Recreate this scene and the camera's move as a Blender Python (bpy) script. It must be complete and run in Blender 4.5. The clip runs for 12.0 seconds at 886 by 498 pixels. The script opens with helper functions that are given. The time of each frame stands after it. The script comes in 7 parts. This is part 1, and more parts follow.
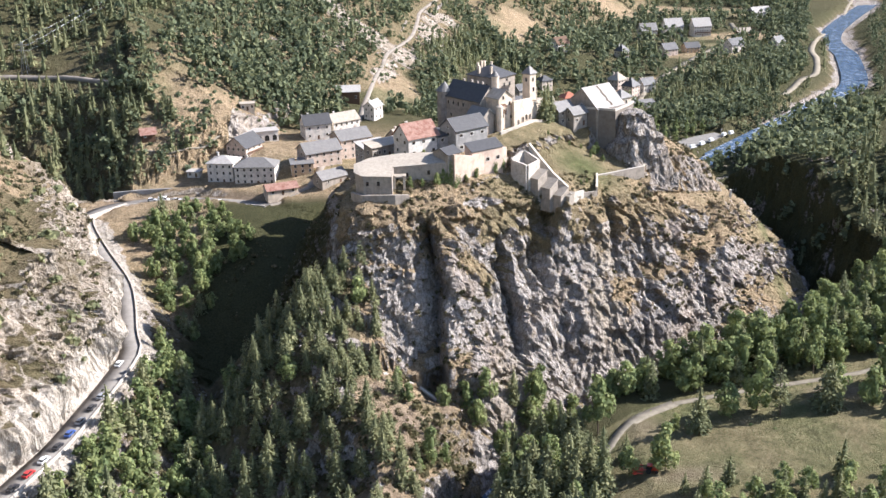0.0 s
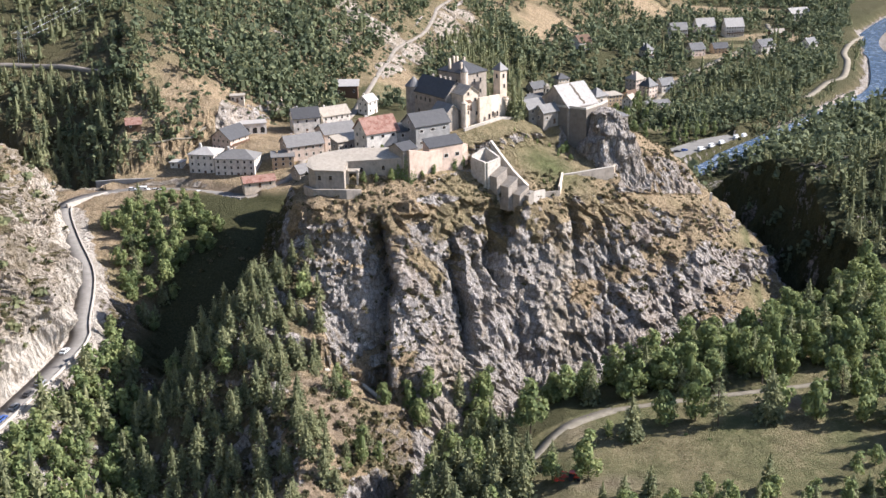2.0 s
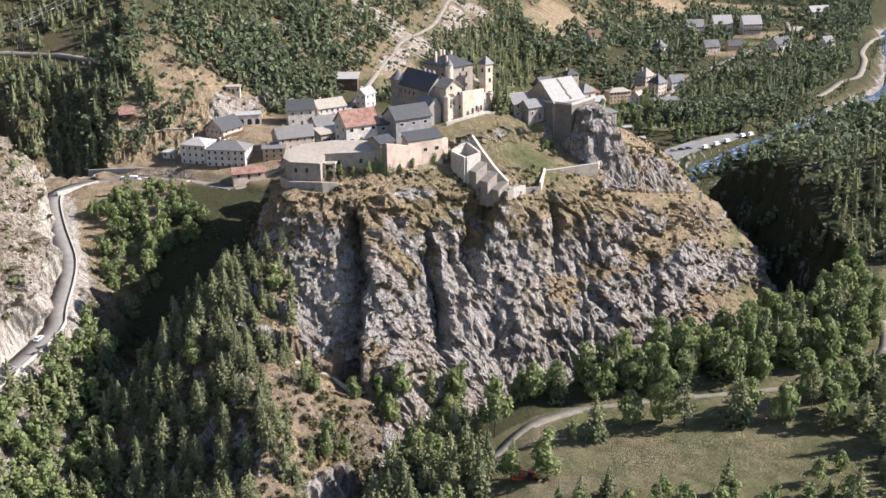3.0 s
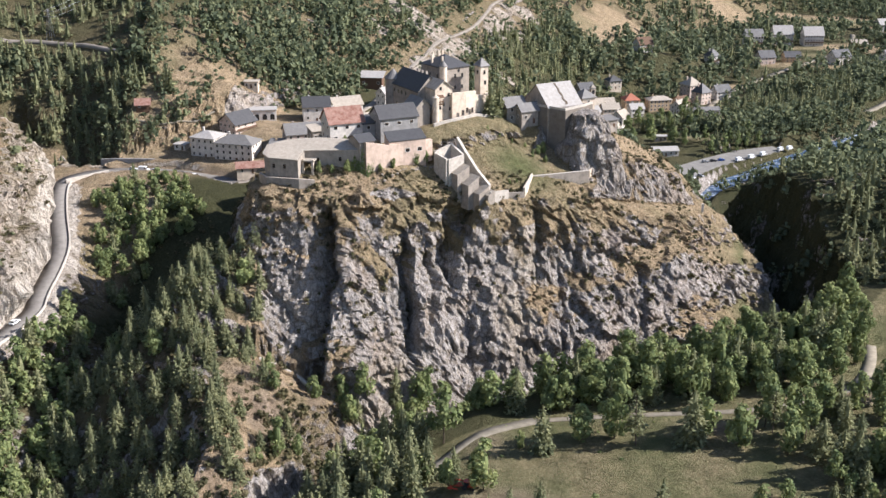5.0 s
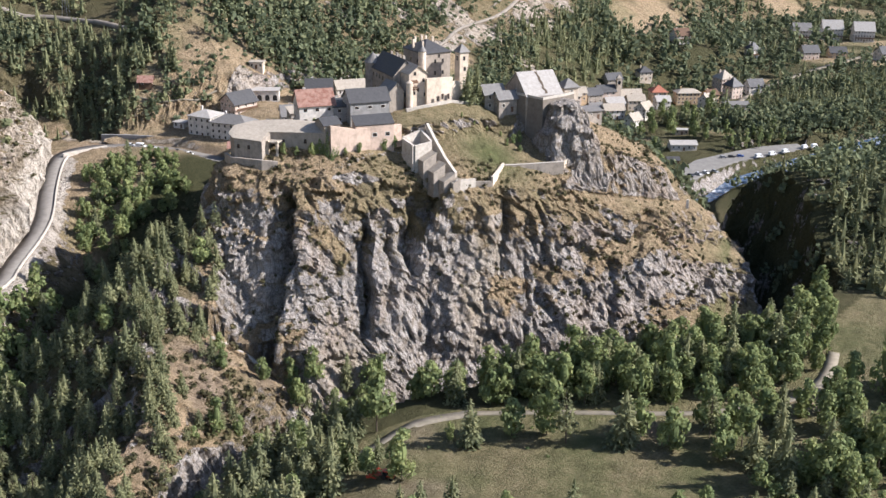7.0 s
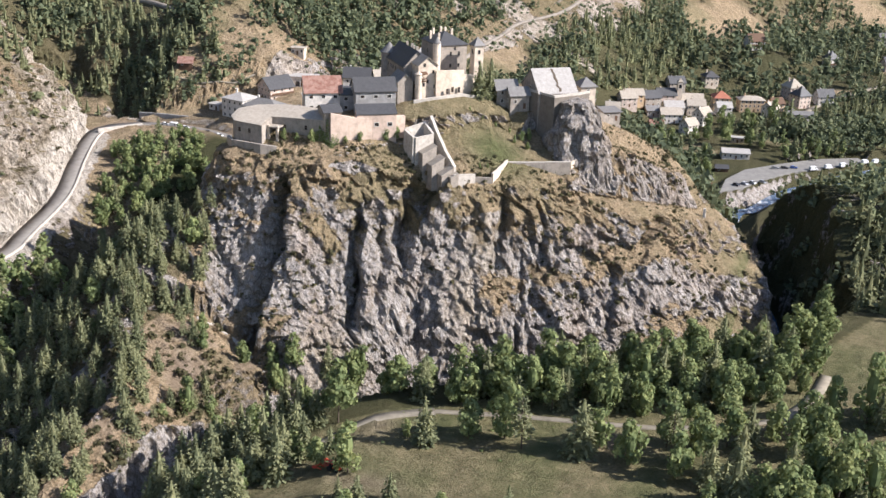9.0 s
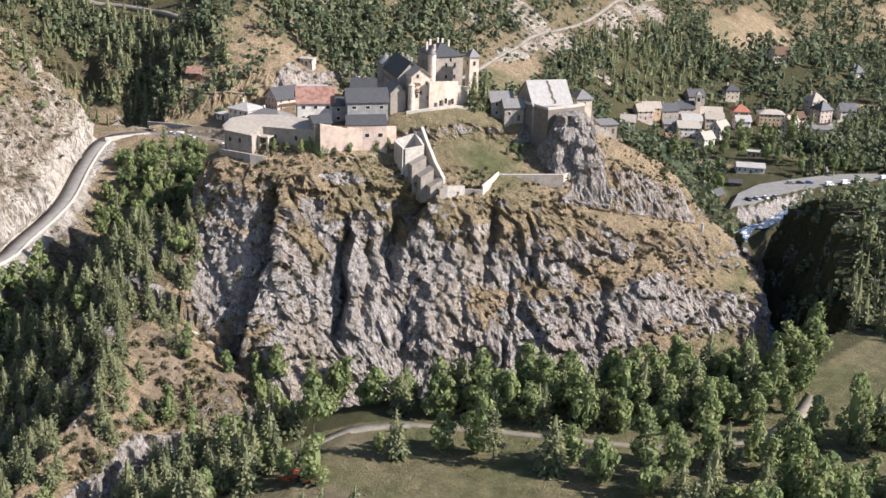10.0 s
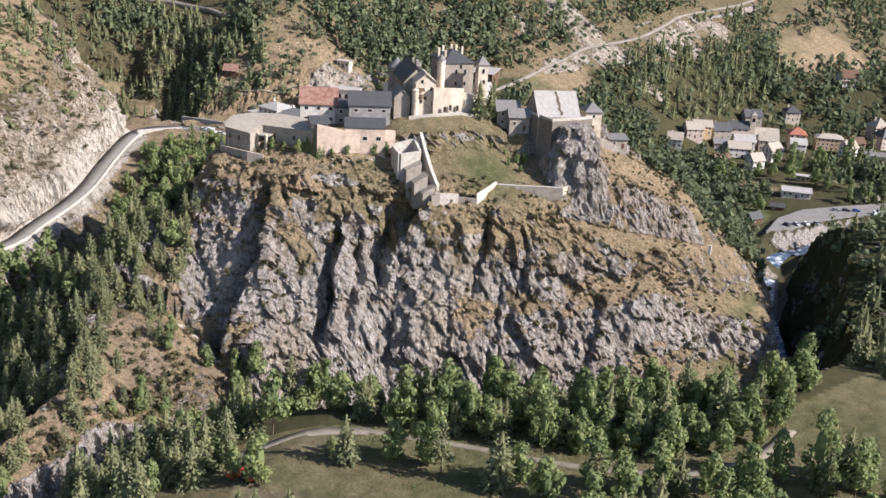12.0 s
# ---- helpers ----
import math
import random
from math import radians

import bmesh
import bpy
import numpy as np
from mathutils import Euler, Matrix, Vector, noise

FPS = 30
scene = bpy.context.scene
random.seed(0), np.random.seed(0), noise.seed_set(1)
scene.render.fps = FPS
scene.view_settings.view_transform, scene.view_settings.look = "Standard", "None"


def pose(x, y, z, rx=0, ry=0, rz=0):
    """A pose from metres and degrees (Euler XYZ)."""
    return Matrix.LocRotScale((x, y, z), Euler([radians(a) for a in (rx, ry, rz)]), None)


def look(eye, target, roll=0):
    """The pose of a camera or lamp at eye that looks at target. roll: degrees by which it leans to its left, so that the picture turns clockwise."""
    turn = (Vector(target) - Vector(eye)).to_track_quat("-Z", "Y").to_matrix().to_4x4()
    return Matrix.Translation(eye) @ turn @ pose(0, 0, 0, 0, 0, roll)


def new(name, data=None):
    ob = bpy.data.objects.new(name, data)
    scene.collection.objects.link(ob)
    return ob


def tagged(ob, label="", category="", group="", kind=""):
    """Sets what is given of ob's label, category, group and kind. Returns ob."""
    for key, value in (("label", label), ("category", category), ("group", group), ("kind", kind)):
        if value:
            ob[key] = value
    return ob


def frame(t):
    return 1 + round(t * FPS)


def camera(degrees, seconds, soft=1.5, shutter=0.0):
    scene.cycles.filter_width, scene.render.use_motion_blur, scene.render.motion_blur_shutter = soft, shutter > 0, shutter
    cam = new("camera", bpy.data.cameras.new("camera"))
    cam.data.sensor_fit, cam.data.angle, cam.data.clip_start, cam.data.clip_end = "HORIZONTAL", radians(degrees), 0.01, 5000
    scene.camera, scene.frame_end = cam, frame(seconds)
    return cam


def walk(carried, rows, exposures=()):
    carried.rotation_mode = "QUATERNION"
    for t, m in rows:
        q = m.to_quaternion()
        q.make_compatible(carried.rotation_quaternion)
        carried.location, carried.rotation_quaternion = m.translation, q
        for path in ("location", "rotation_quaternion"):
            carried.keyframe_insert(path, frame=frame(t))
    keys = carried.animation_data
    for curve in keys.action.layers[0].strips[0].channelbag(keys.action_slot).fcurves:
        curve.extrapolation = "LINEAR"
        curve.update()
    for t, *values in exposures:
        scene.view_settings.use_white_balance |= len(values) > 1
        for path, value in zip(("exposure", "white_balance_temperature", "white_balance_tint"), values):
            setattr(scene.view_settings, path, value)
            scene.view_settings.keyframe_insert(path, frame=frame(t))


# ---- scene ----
cam = camera(43.50, 12.0)
# seconds, place in metres, then degrees: yaw, pitch, roll
PATH = [
    (0, 0.00, 0.00, 240.00, 0.000, -20.000, -1.500),
    (0.5, 9.57, 1.09, 239.30, 0.992, -20.084, -1.353),
    (1, 20.02, 2.61, 238.52, 1.825, -20.090, -1.280),
    (1.5, 29.83, 4.14, 237.85, 2.578, -20.072, -1.259),
    (2, 40.46, 5.99, 237.19, 3.455, -20.060, -1.141),
    (2.5, 49.91, 7.84, 236.55, 4.234, -20.150, -0.907),
    (3, 60.31, 10.11, 235.85, 5.178, -20.301, -0.736),
    (3.5, 70.09, 12.42, 235.08, 6.213, -20.301, -0.761),
    (5.5, 109.03, 23.26, 233.46, 11.150, -20.082, 0.310),
    (6, 119.12, 26.53, 233.17, 12.312, -20.182, 0.272),
    (6.5, 128.69, 29.50, 232.94, 13.004, -20.485, 0.484),
    (7, 138.40, 32.78, 232.89, 13.998, -20.847, 0.885),
    (9, 174.48, 49.19, 231.65, 19.676, -21.209, 2.309),
    (9.5, 183.00, 53.87, 231.61, 20.914, -21.157, 2.192),
    (10, 191.69, 58.54, 231.59, 22.054, -20.692, 2.136),
    (10.5, 199.43, 62.84, 231.75, 23.143, -20.210, 2.274),
    (11, 208.05, 68.39, 231.32, 24.731, -20.044, 2.568),
    (11.5, 216.03, 73.61, 231.06, 26.246, -20.206, 3.132),
    (12, 224.02, 78.57, 231.19, 27.386, -20.448, 3.449),
]
walk(cam, [(t, pose(x, y, z, 0, 0, yaw) @ pose(0, 0, 0, 90 + pitch, 0, 0) @ pose(0, 0, 0, 0, 0, roll)) for t, x, y, z, yaw, pitch, roll in PATH], [(0, 1.44, 6200, 15), (2.5, 1.18, 6250, 15), (5.5, 1.05, 6250, 15), (7.0, 1.03, 6250, 15), (9.0, 1.08, 6280, 15), (12.0, 0.93, 6280, 15)])

# ---- light ----
SUN_AZ, SUN_EL = radians(9), radians(34)   # the sun stands towards +x
world = bpy.data.worlds.new("world")
scene.world = world
world.use_nodes = True
wn = world.node_tree
sky = wn.nodes.new("ShaderNodeTexSky")
sky.sky_type, sky.sun_disc = "NISHITA", False
sky.sun_elevation, sky.sun_rotation = SUN_EL, math.pi / 2 - SUN_AZ
sky.altitude, sky.dust_density = 1300, 1.5
wn.links.new(sky.outputs[0], wn.nodes["Background"].inputs[0])
wn.nodes["Background"].inputs[1].default_value = 0.106
sun = new("sun", bpy.data.lights.new("sun", "SUN"))
sun.data.energy, sun.data.angle, sun.data.color = 4.75, radians(0.5), (1.0, 0.968, 0.92)
sun_way = Vector((math.cos(SUN_AZ) * math.cos(SUN_EL), math.sin(SUN_AZ) * math.cos(SUN_EL), math.sin(SUN_EL)))
sun.matrix_world = look((300, 300, 400), Vector((300, 300, 400)) - sun_way)


# ---- the lie of the land ----
def hash3(ix, iy, iz):
    n = (ix * 374761393 + iy * 668265263 + iz * 2147483647 * 0 + iz * 1274126177) & 0xFFFFFFFF
    n = ((n ^ (n >> 13)) * 1103515245) & 0xFFFFFFFF
    n = ((n ^ (n >> 16)) * 2654435761) & 0xFFFFFFFF
    return ((n ^ (n >> 15)) & 0xFFFFFF) / float(0xFFFFFF)


def vnoise(x, y, z):
    """Smooth value noise in -1..1 for arrays."""
    x, y, z = np.broadcast_arrays(np.asarray(x, float), np.asarray(y, float), np.asarray(z, float))
    fx, fy, fz = np.floor(x), np.floor(y), np.floor(z)
    u, v, w = x - fx, y - fy, z - fz
    u, v, w = (a * a * a * (a * (a * 6 - 15) + 10) for a in (u, v, w))
    ix, iy, iz = fx.astype(np.int64), fy.astype(np.int64), fz.astype(np.int64)
    out = 0.0
    for dx in (0, 1):
        for dy in (0, 1):
            for dz in (0, 1):
                weight = (u if dx else 1 - u) * (v if dy else 1 - v) * (w if dz else 1 - w)
                out = out + weight * hash3(ix + dx, iy + dy, iz + dz)
    return out * 2 - 1


def fbm(x, y, z, octaves=4, gain=0.5, ridged=False):
    out, amp, total = 0.0, 1.0, 0.0
    for k in range(octaves):
        n = vnoise(x * 2 ** k + 17.3 * k, y * 2 ** k - 9.1 * k, z * 2 ** k + 5.7 * k)
        out = out + amp * ((1 - 2 * np.abs(n)) if ridged else n)
        total += amp
        amp *= gain
    return out / total


def smooth(a, b, v):
    t = np.clip((np.asarray(v, float) - a) / (b - a), 0, 1)
    return t * t * (3 - 2 * t)


def along(px, py, line, closed=False):
    """For arrays of places: the distance to a line of points, the side (left of its way is positive), and the line's other columns there."""
    pts = [np.array(p, float) for p in line]
    if closed:
        pts = pts + [pts[0]]
    best, side, cols = None, None, None
    for a, b in zip(pts[:-1], pts[1:]):
        ex, ey = b[0] - a[0], b[1] - a[1]
        t = np.clip(((px - a[0]) * ex + (py - a[1]) * ey) / (ex * ex + ey * ey), 0, 1)
        d = np.hypot(px - a[0] - t * ex, py - a[1] - t * ey)
        s = np.sign(ex * (py - a[1]) - ey * (px - a[0]))
        c = [a[k] + t * (b[k] - a[k]) for k in range(2, len(a))]
        if best is None:
            best, side, cols = d, s, c
        else:
            near = d < best - 1e-9
            side = np.where(near, s, side)
            cols = [np.where(near, new_c, old) for new_c, old in zip(c, cols)]
            best = np.where(near, d, best)
    return best, side, cols


def inside(px, py, ring):
    hit = np.zeros(np.shape(px), bool)
    for (ax, ay), (bx, by) in zip(ring, ring[1:] + ring[:1]):
        if ay == by:
            continue
        cross = ((ay > py) != (by > py)) & (px < (bx - ax) * (py - ay) / (by - ay) + ax)
        hit ^= cross
    return hit


def smax(a, b, k):
    h = np.clip(0.5 + 0.5 * (a - b) / k, 0, 1)
    return b + (a - b) * h + k * h * (1 - h)


# x, y, z of the water, from the far valley to the near gorge
RIVER = [(620, 1500, 52), (408, 1147, 50), (371, 1001, 49), (336, 888, 48), (293, 830, 47.5), (236, 762, 46), (180, 700, 43), (140, 655, 39), (130, 622, 37.5), (140, 565, 36), (160, 510, 34.5), (172, 460, 33),
         (150, 416, 32), (105, 386, 31), (62, 362, 30), (32, 345, 29.5), (17, 331, 29), (4, 312, 28), (-1, 290, 27), (-6, 250, 25), (-20, 150, 22), (-60, -50, 14), (-120, -500, 0)]
STREAM = [(-215, 560, 84), (-185, 520, 74), (-165, 497, 68), (-125, 468, 60), (-95, 425, 51), (-80, 370, 42), (-70, 310, 34), (-50, 240, 27), (-15, 170, 23)]
# the crest of the fort's rock: x, y, z, steepness of the slope below
CREST = [(-34, 391, 117, 2.6), (-27, 387, 118.5, 2.0), (-1, 389, 115.5, 1.75), (16, 395, 114.5, 2.15), (36, 408, 111.5, 2.4), (50, 410, 110.5, 2.3), (66, 419, 108, 2.35), (77, 428, 106, 1.9),
         (104, 453, 100, 1.2), (122, 475, 93, 1.15), (130, 492, 88, 1.0), (112, 512, 92, 0.8), (85, 528, 104, 0.7), (45, 520, 112, 0.62), (5, 490, 113, 0.75), (-25, 455, 114, 1.0), (-36, 420, 117, 1.8)]
SHOULDER = [(-30, 386, 104), (-46, 366, 92), (-50, 344, 84), (-32, 324, 72), (-20, 302, 62), (-22, 284, 57.5), (-14, 240, 42)]
ROAD = [(-150, 150, 58), (-142, 235, 63), (-129, 280, 66), (-122, 302, 67.5), (-118, 322, 69), (-114.5, 344, 70.5), (-113, 362, 72), (-117.5, 376, 73), (-124, 400, 75), (-131, 419, 77), (-147, 448, 79.5), (-160, 474, 81.5),
        (-164, 488, 82.5), (-158, 500, 83), (-142, 507, 83.5), (-118, 506, 84), (-96, 499, 84.5), (-80, 492, 85)]
FOOT = [(-300, 440, 112, 0.5, 8), (-215, 535, 92, 0.5, 8), (-172, 516, 85, 0.3, 9), (-150, 514, 86, 0.1, 9), (-122, 528, 90, 0.08, 8), (-98, 556, 97, 0.08, 8), (-62, 640, 98, 0.1, 0), (-22, 750, 96, 0.6, 0), (16, 860, 92, 0.65, 0),
        (62, 970, 79, 0.12, 0), (150, 1120, 60, 0.2, 0), (300, 1400, 66, 0.2, 0), (500, 1800, 90, 0.2, 0)]

# a broken band of rock running down from the chapel
ROCK_BAND = [(88, 450), (101, 460.5), (111, 471.5), (119, 482)]


def land_parts(x, y):
    dr, sr, (zr,) = along(x, y, RIVER)
    dl, sl, (zl,) = along(x, y, STREAM)
    # floor of the valley and of the gorges
    open_valley = smooth(540, 660, y)
    floor = zr + np.minimum(0.9 * np.maximum(dr - 5 - 9 * smooth(660, 730, y), 0), 4 + 3.5 * open_valley)
    floor = np.minimum(floor, zl + 0.35 * np.maximum(dl - 2, 0) + 500 * smooth(600, 640, y) + 300 * smooth(60, 90, x))
    # the rock
    dc, sc, (zc, steep) = along(x, y, CREST, closed=True)
    within = inside(x, y, [(p[0], p[1]) for p in CREST])
    rock_in = np.minimum(zc + 0.72 * np.minimum(dc, 9) + 0.5 * np.maximum(dc - 9, 0), 124.5 + 6.5 * smooth(405, 436, y))
    edge = 2.6 * smooth(60, 10, x) + 1.2
    ledges = (0.6 + 0.3 * smooth(35, 62, x)) * np.sin(2 * math.pi * (dc + 4.0 * vnoise(x / 18, y / 18, 0.5) - 0.04 * (x - 80)) / 17.0) * (1 - np.exp(-dc / 4))
    rock_out = zc - steep * (dc - edge * (1 - np.exp(-dc / 5.0)) - ledges)
    rock_out = rock_out + 3.0 * np.exp(-(((dc - 16 - 4 * vnoise(x / 14, y / 14, 2.5)) / 7) ** 2)) * smooth(56, 76, x) * smooth(135, 118, x)
    rock = np.where(within, rock_in, rock_out)
    # the wooded spur before it
    ds, ss, (zs,) = along(x, y, SHOULDER)
    spur = zs - np.where(ss > 0, (0.75 - 0.33 * smooth(318, 342, y)) * np.minimum(ds, 42) + 1.4 * np.maximum(ds - 42, 0), 0.95 * ds)
    # a saddle parts it from the foot of the rock
    spur = np.where(y > 344, np.minimum(spur, 60.5 + 0.6 * (y - 346) + 1.6 * np.maximum(0, -15 - x) + 30 * smooth(350, 344, y)), spur)
    # road shelf, cliff above it
    dq, sq, (zq,) = along(x, y, ROAD)
    cut = smooth(-112, -124, x) * smooth(490, 468, y)
    cut = np.maximum(cut, smooth(-95, -108, x) * smooth(400, 380, y))
    cliff = zq + np.where(sq > 0, np.minimum(np.minimum(4.5 * np.maximum(dq - 4.0, 0), 7.5 + 1.4 * np.maximum(dq - 4.5, 0)), 28 + 0.55 * np.maximum(dq - 4.5, 0)) * cut, -(1.05 + 1.6 * smooth(474, 488, y) * smooth(-168, -160, x)) * np.maximum(dq - 5, 0))
    cliff = np.where((sq > 0) & (cut < 0.02), zq - 0.2 * np.maximum(dq - 12, 0), cliff)
    # far hillside over the village
    df, sf, (zf, fall, bank) = along(x, y, FOOT)
    hill = zf + np.where(sf > 0, bank * smooth(0, 13, df) + 0.6 * np.minimum(df, 60) + 0.48 * np.maximum(df - 60, 0), -fall * df - 0.45 * np.maximum(df - 75, 0))
    # meadow terrace over the near gorge, wooded hill behind it
    shelf = 63.5 + 0.055 * (x - 60) + 0.02 * (y - 290) - 0.25 * np.maximum(0, 60 - x)
    knoll = 16 * smooth(462, 512, y) * smooth(578, 530, y) * smooth(3, 22, dr + 3 * vnoise(x / 12, y / 12, 6.5))
    shelf = np.minimum(shelf + knoll, zr + (2.0 + 1.6 * smooth(440, 480, y)) * np.maximum(dr - 4, 0))
    shelf = np.where(sr > 0, shelf, zr - 1.0 * dr) - 60 * smooth(555, 640, y)
    bowl = 10 + 0.55 * np.maximum(0, np.hypot(x * 0.9, y - 350) - 1120)
    return floor, rock, spur, cliff, hill, shelf, bowl, (dr, sr, zr, dc, within, dq, sq, zq, df, sf, dl)


def land(x, y):
    """Height of the smooth ground."""
    floor, rock, spur, cliff, hill, shelf, bowl, lines = land_parts(x, y)
    z = smax(floor, rock, 4.0)
    for other, k in ((spur, 5.0), (cliff, 2.5), (hill, 4.0), (shelf, 3.0), (bowl, 6.0)):
        z = smax(z, other, k)
    dr, zr = lines[0], lines[2]
    gorge = zr + (4.5 - 2.8 * smooth(52, 34, x) * smooth(312, 328, y)) * np.maximum(dr - 3, 0)
    z = np.where(y < 600, np.minimum(z, gorge), z)
    # the side ravine coming down to the stone bridge
    dv, sv, (zv,) = along(x, y, [(-160, 496, 66), (-174, 518, 76), (-185, 540, 92), (-195, 562, 118), (-200, 574, 140)])
    z = np.where((y > 508) & (y < 578), -smax(-z, -(zv + 1.1 * np.maximum(dv - 4, 0)), 2.0), z)
    # the outcrop under the chapel
    crag = 1 + 0.22 * fbm(x / 4, y / 4, 3.3, 4, 0.65)
    z = z + crag * (5 * np.exp(-(((x - 77.0) / 3.5) ** 2 + ((y - 448.5) / 4.0) ** 2)))
    tor_d = np.hypot(0.85 * (x - 81.0), 0.8 * (y - 456.5)) + 2.2 * fbm(x / 5, y / 5, 3.7, 3)
    z = np.where((y < 490) & (x < 110), smax(z, 134.5 - 2.9 * np.maximum(tor_d - 4.6, 0) - 0.3 * tor_d, 1.0), z)
    rd, rs_, (rz,) = along(x, y, [(78, 464, 127), (86, 470, 123.5), (95, 480, 118), (106, 492, 110)])
    z = np.where(lines[4] & (x > 70), smax(z, np.minimum(rz - 0.8 * np.maximum(rd - 2, 0), rock + 0.9 * lines[3]), 1.0), z)
    # the shoulder before the castle
    rd, rs_, (rz,) = along(x, y, [(21, 431, 131.0), (30, 437, 132.3), (38, 445, 132.8), (46, 452, 130.5)])
    z = np.where((y > 415) & (y < 470), smax(z, rz - 0.55 * np.maximum(rd - 2, 0) - 0.9 * np.maximum(rd - 9, 0) - 2.0 * np.maximum(rd - 15, 0), 1.5), z)
    # the level place before the chapel, falling steeply to the yard
    z = np.where(y < 475, smax(z, 127.3 - 0.8 * np.maximum(454 - y, 0) - 3.0 * np.maximum(436 - y, 0) - 2.8 * np.maximum(x - 62, 0) - 0.9 * np.maximum(44 - x, 0) + 0.6 * vnoise(x / 4, y / 4, 8.5), 1.0), z)
    dk, sk, _none = along(x, y, ROCK_BAND)
    z = z + crag * 3.6 * np.exp(-(dk / 3.6) ** 2) - 2.0 * np.exp(-((dk - 7) / 3) ** 2) * (sk < 0)
    z = z + crag * 4.5 * np.exp(-(((x + 46) / 6) ** 2 + ((y - 358) / 9) ** 2))
    return z


# ---- materials ----
class Mat:
    """A node material, written step by step."""

    def __init__(self, name, rough=0.85, metal=0.0, spec=0.3):
        self.m = bpy.data.materials.new(name)
        self.m.use_nodes = True
        self.t = self.m.node_tree
        self.b = self.t.nodes["Principled BSDF"]
        self.b.inputs["Roughness"].default_value = rough
        self.b.inputs["Metallic"].default_value = metal
        self.b.inputs["Specular IOR Level"].default_value = spec
        self.pos = self.t.nodes.new("ShaderNodeNewGeometry")

    def put(self, node, **inputs):
        for key, value in inputs.items():
            socket = node.inputs[key] if key in node.inputs else node.inputs[key.replace("_", " ")]
            if isinstance(value, bpy.types.NodeSocket):
                self.t.links.new(value, socket)
            else:
                socket.default_value = value
        return node

    def noise(self, scale, detail=4.0, rough=0.6, stretch=None, where=None, distort=0.0):
        v = where or self.pos.outputs["Position"]
        if stretch:
            mp = self.t.nodes.new("ShaderNodeMapping")
            self.t.links.new(v, mp.inputs["Vector"])
            mp.inputs["Scale"].default_value = stretch[:3]
            if len(stretch) > 3:
                mp.inputs["Rotation"].default_value = [radians(a) for a in stretch[3:]]
            v = mp.outputs[0]
        n = self.t.nodes.new("ShaderNodeTexNoise")
        self.put(n, Vector=v, Scale=scale, Detail=detail, Roughness=rough, Distortion=distort)
        return n.outputs["Fac"]

    def cells(self, scale, feature="F1", stretch=None, out="Distance"):
        v = self.pos.outputs["Position"]
        if stretch:
            mp = self.t.nodes.new("ShaderNodeMapping")
            self.t.links.new(v, mp.inputs["Vector"])
            mp.inputs["Scale"].default_value = stretch
            v = mp.outputs[0]
        n = self.t.nodes.new("ShaderNodeTexVoronoi")
        n.feature = feature
        self.put(n, Vector=v, Scale=scale)
        return n.outputs[out]

    def ramp(self, fac, *stops):
        r = self.t.nodes.new("ShaderNodeValToRGB")
        self.t.links.new(fac, r.inputs[0])
        e = r.color_ramp.elements
        while len(e) < len(stops):
            e.new(0.5)
        for el, (at, col) in zip(e, stops):
            el.position = at
            el.color = (col, col, col, 1) if isinstance(col, (int, float)) else (*col, 1)
        return r.outputs[0]

    def mix(self, fac, a, b, mode="MIX"):
        n = self.t.nodes.new("ShaderNodeMix")
        n.data_type, n.blend_type = "RGBA", mode
        for k, v in ((0, fac), (6, a), (7, b)):
            if isinstance(v, bpy.types.NodeSocket):
                self.t.links.new(v, n.inputs[k])
            else:
                n.inputs[k].default_value = v if k == 0 else (*v, 1)
        return n.outputs[2]

    def math(self, op, a, b=0.0):
        n = self.t.nodes.new("ShaderNodeMath")
        n.operation = op
        for k, v in ((0, a), (1, b)):
            if isinstance(v, bpy.types.NodeSocket):
                self.t.links.new(v, n.inputs[k])
            else:
                n.inputs[k].default_value = v
        return n.outputs[0]

    def attr(self, name):
        n = self.t.nodes.new("ShaderNodeAttribute")
        n.attribute_name = name
        return n.outputs["Fac"]

    def island(self):
        return self.pos.outputs["Random Per Island"]

    def each(self):
        return self.t.nodes.new("ShaderNodeObjectInfo").outputs["Random"]

    def bump(self, height, strength=0.5, distance=0.3):
        n = self.t.nodes.new("ShaderNodeBump")
        self.put(n, Height=height, Strength=strength, Distance=distance)
        self.t.links.new(n.outputs[0], self.b.inputs["Normal"])

    def colour(self, c):
        if isinstance(c, bpy.types.NodeSocket):
            self.t.links.new(c, self.b.inputs["Base Color"])
        else:
            self.b.inputs["Base Color"].default_value = (*c, 1)
        return self.m


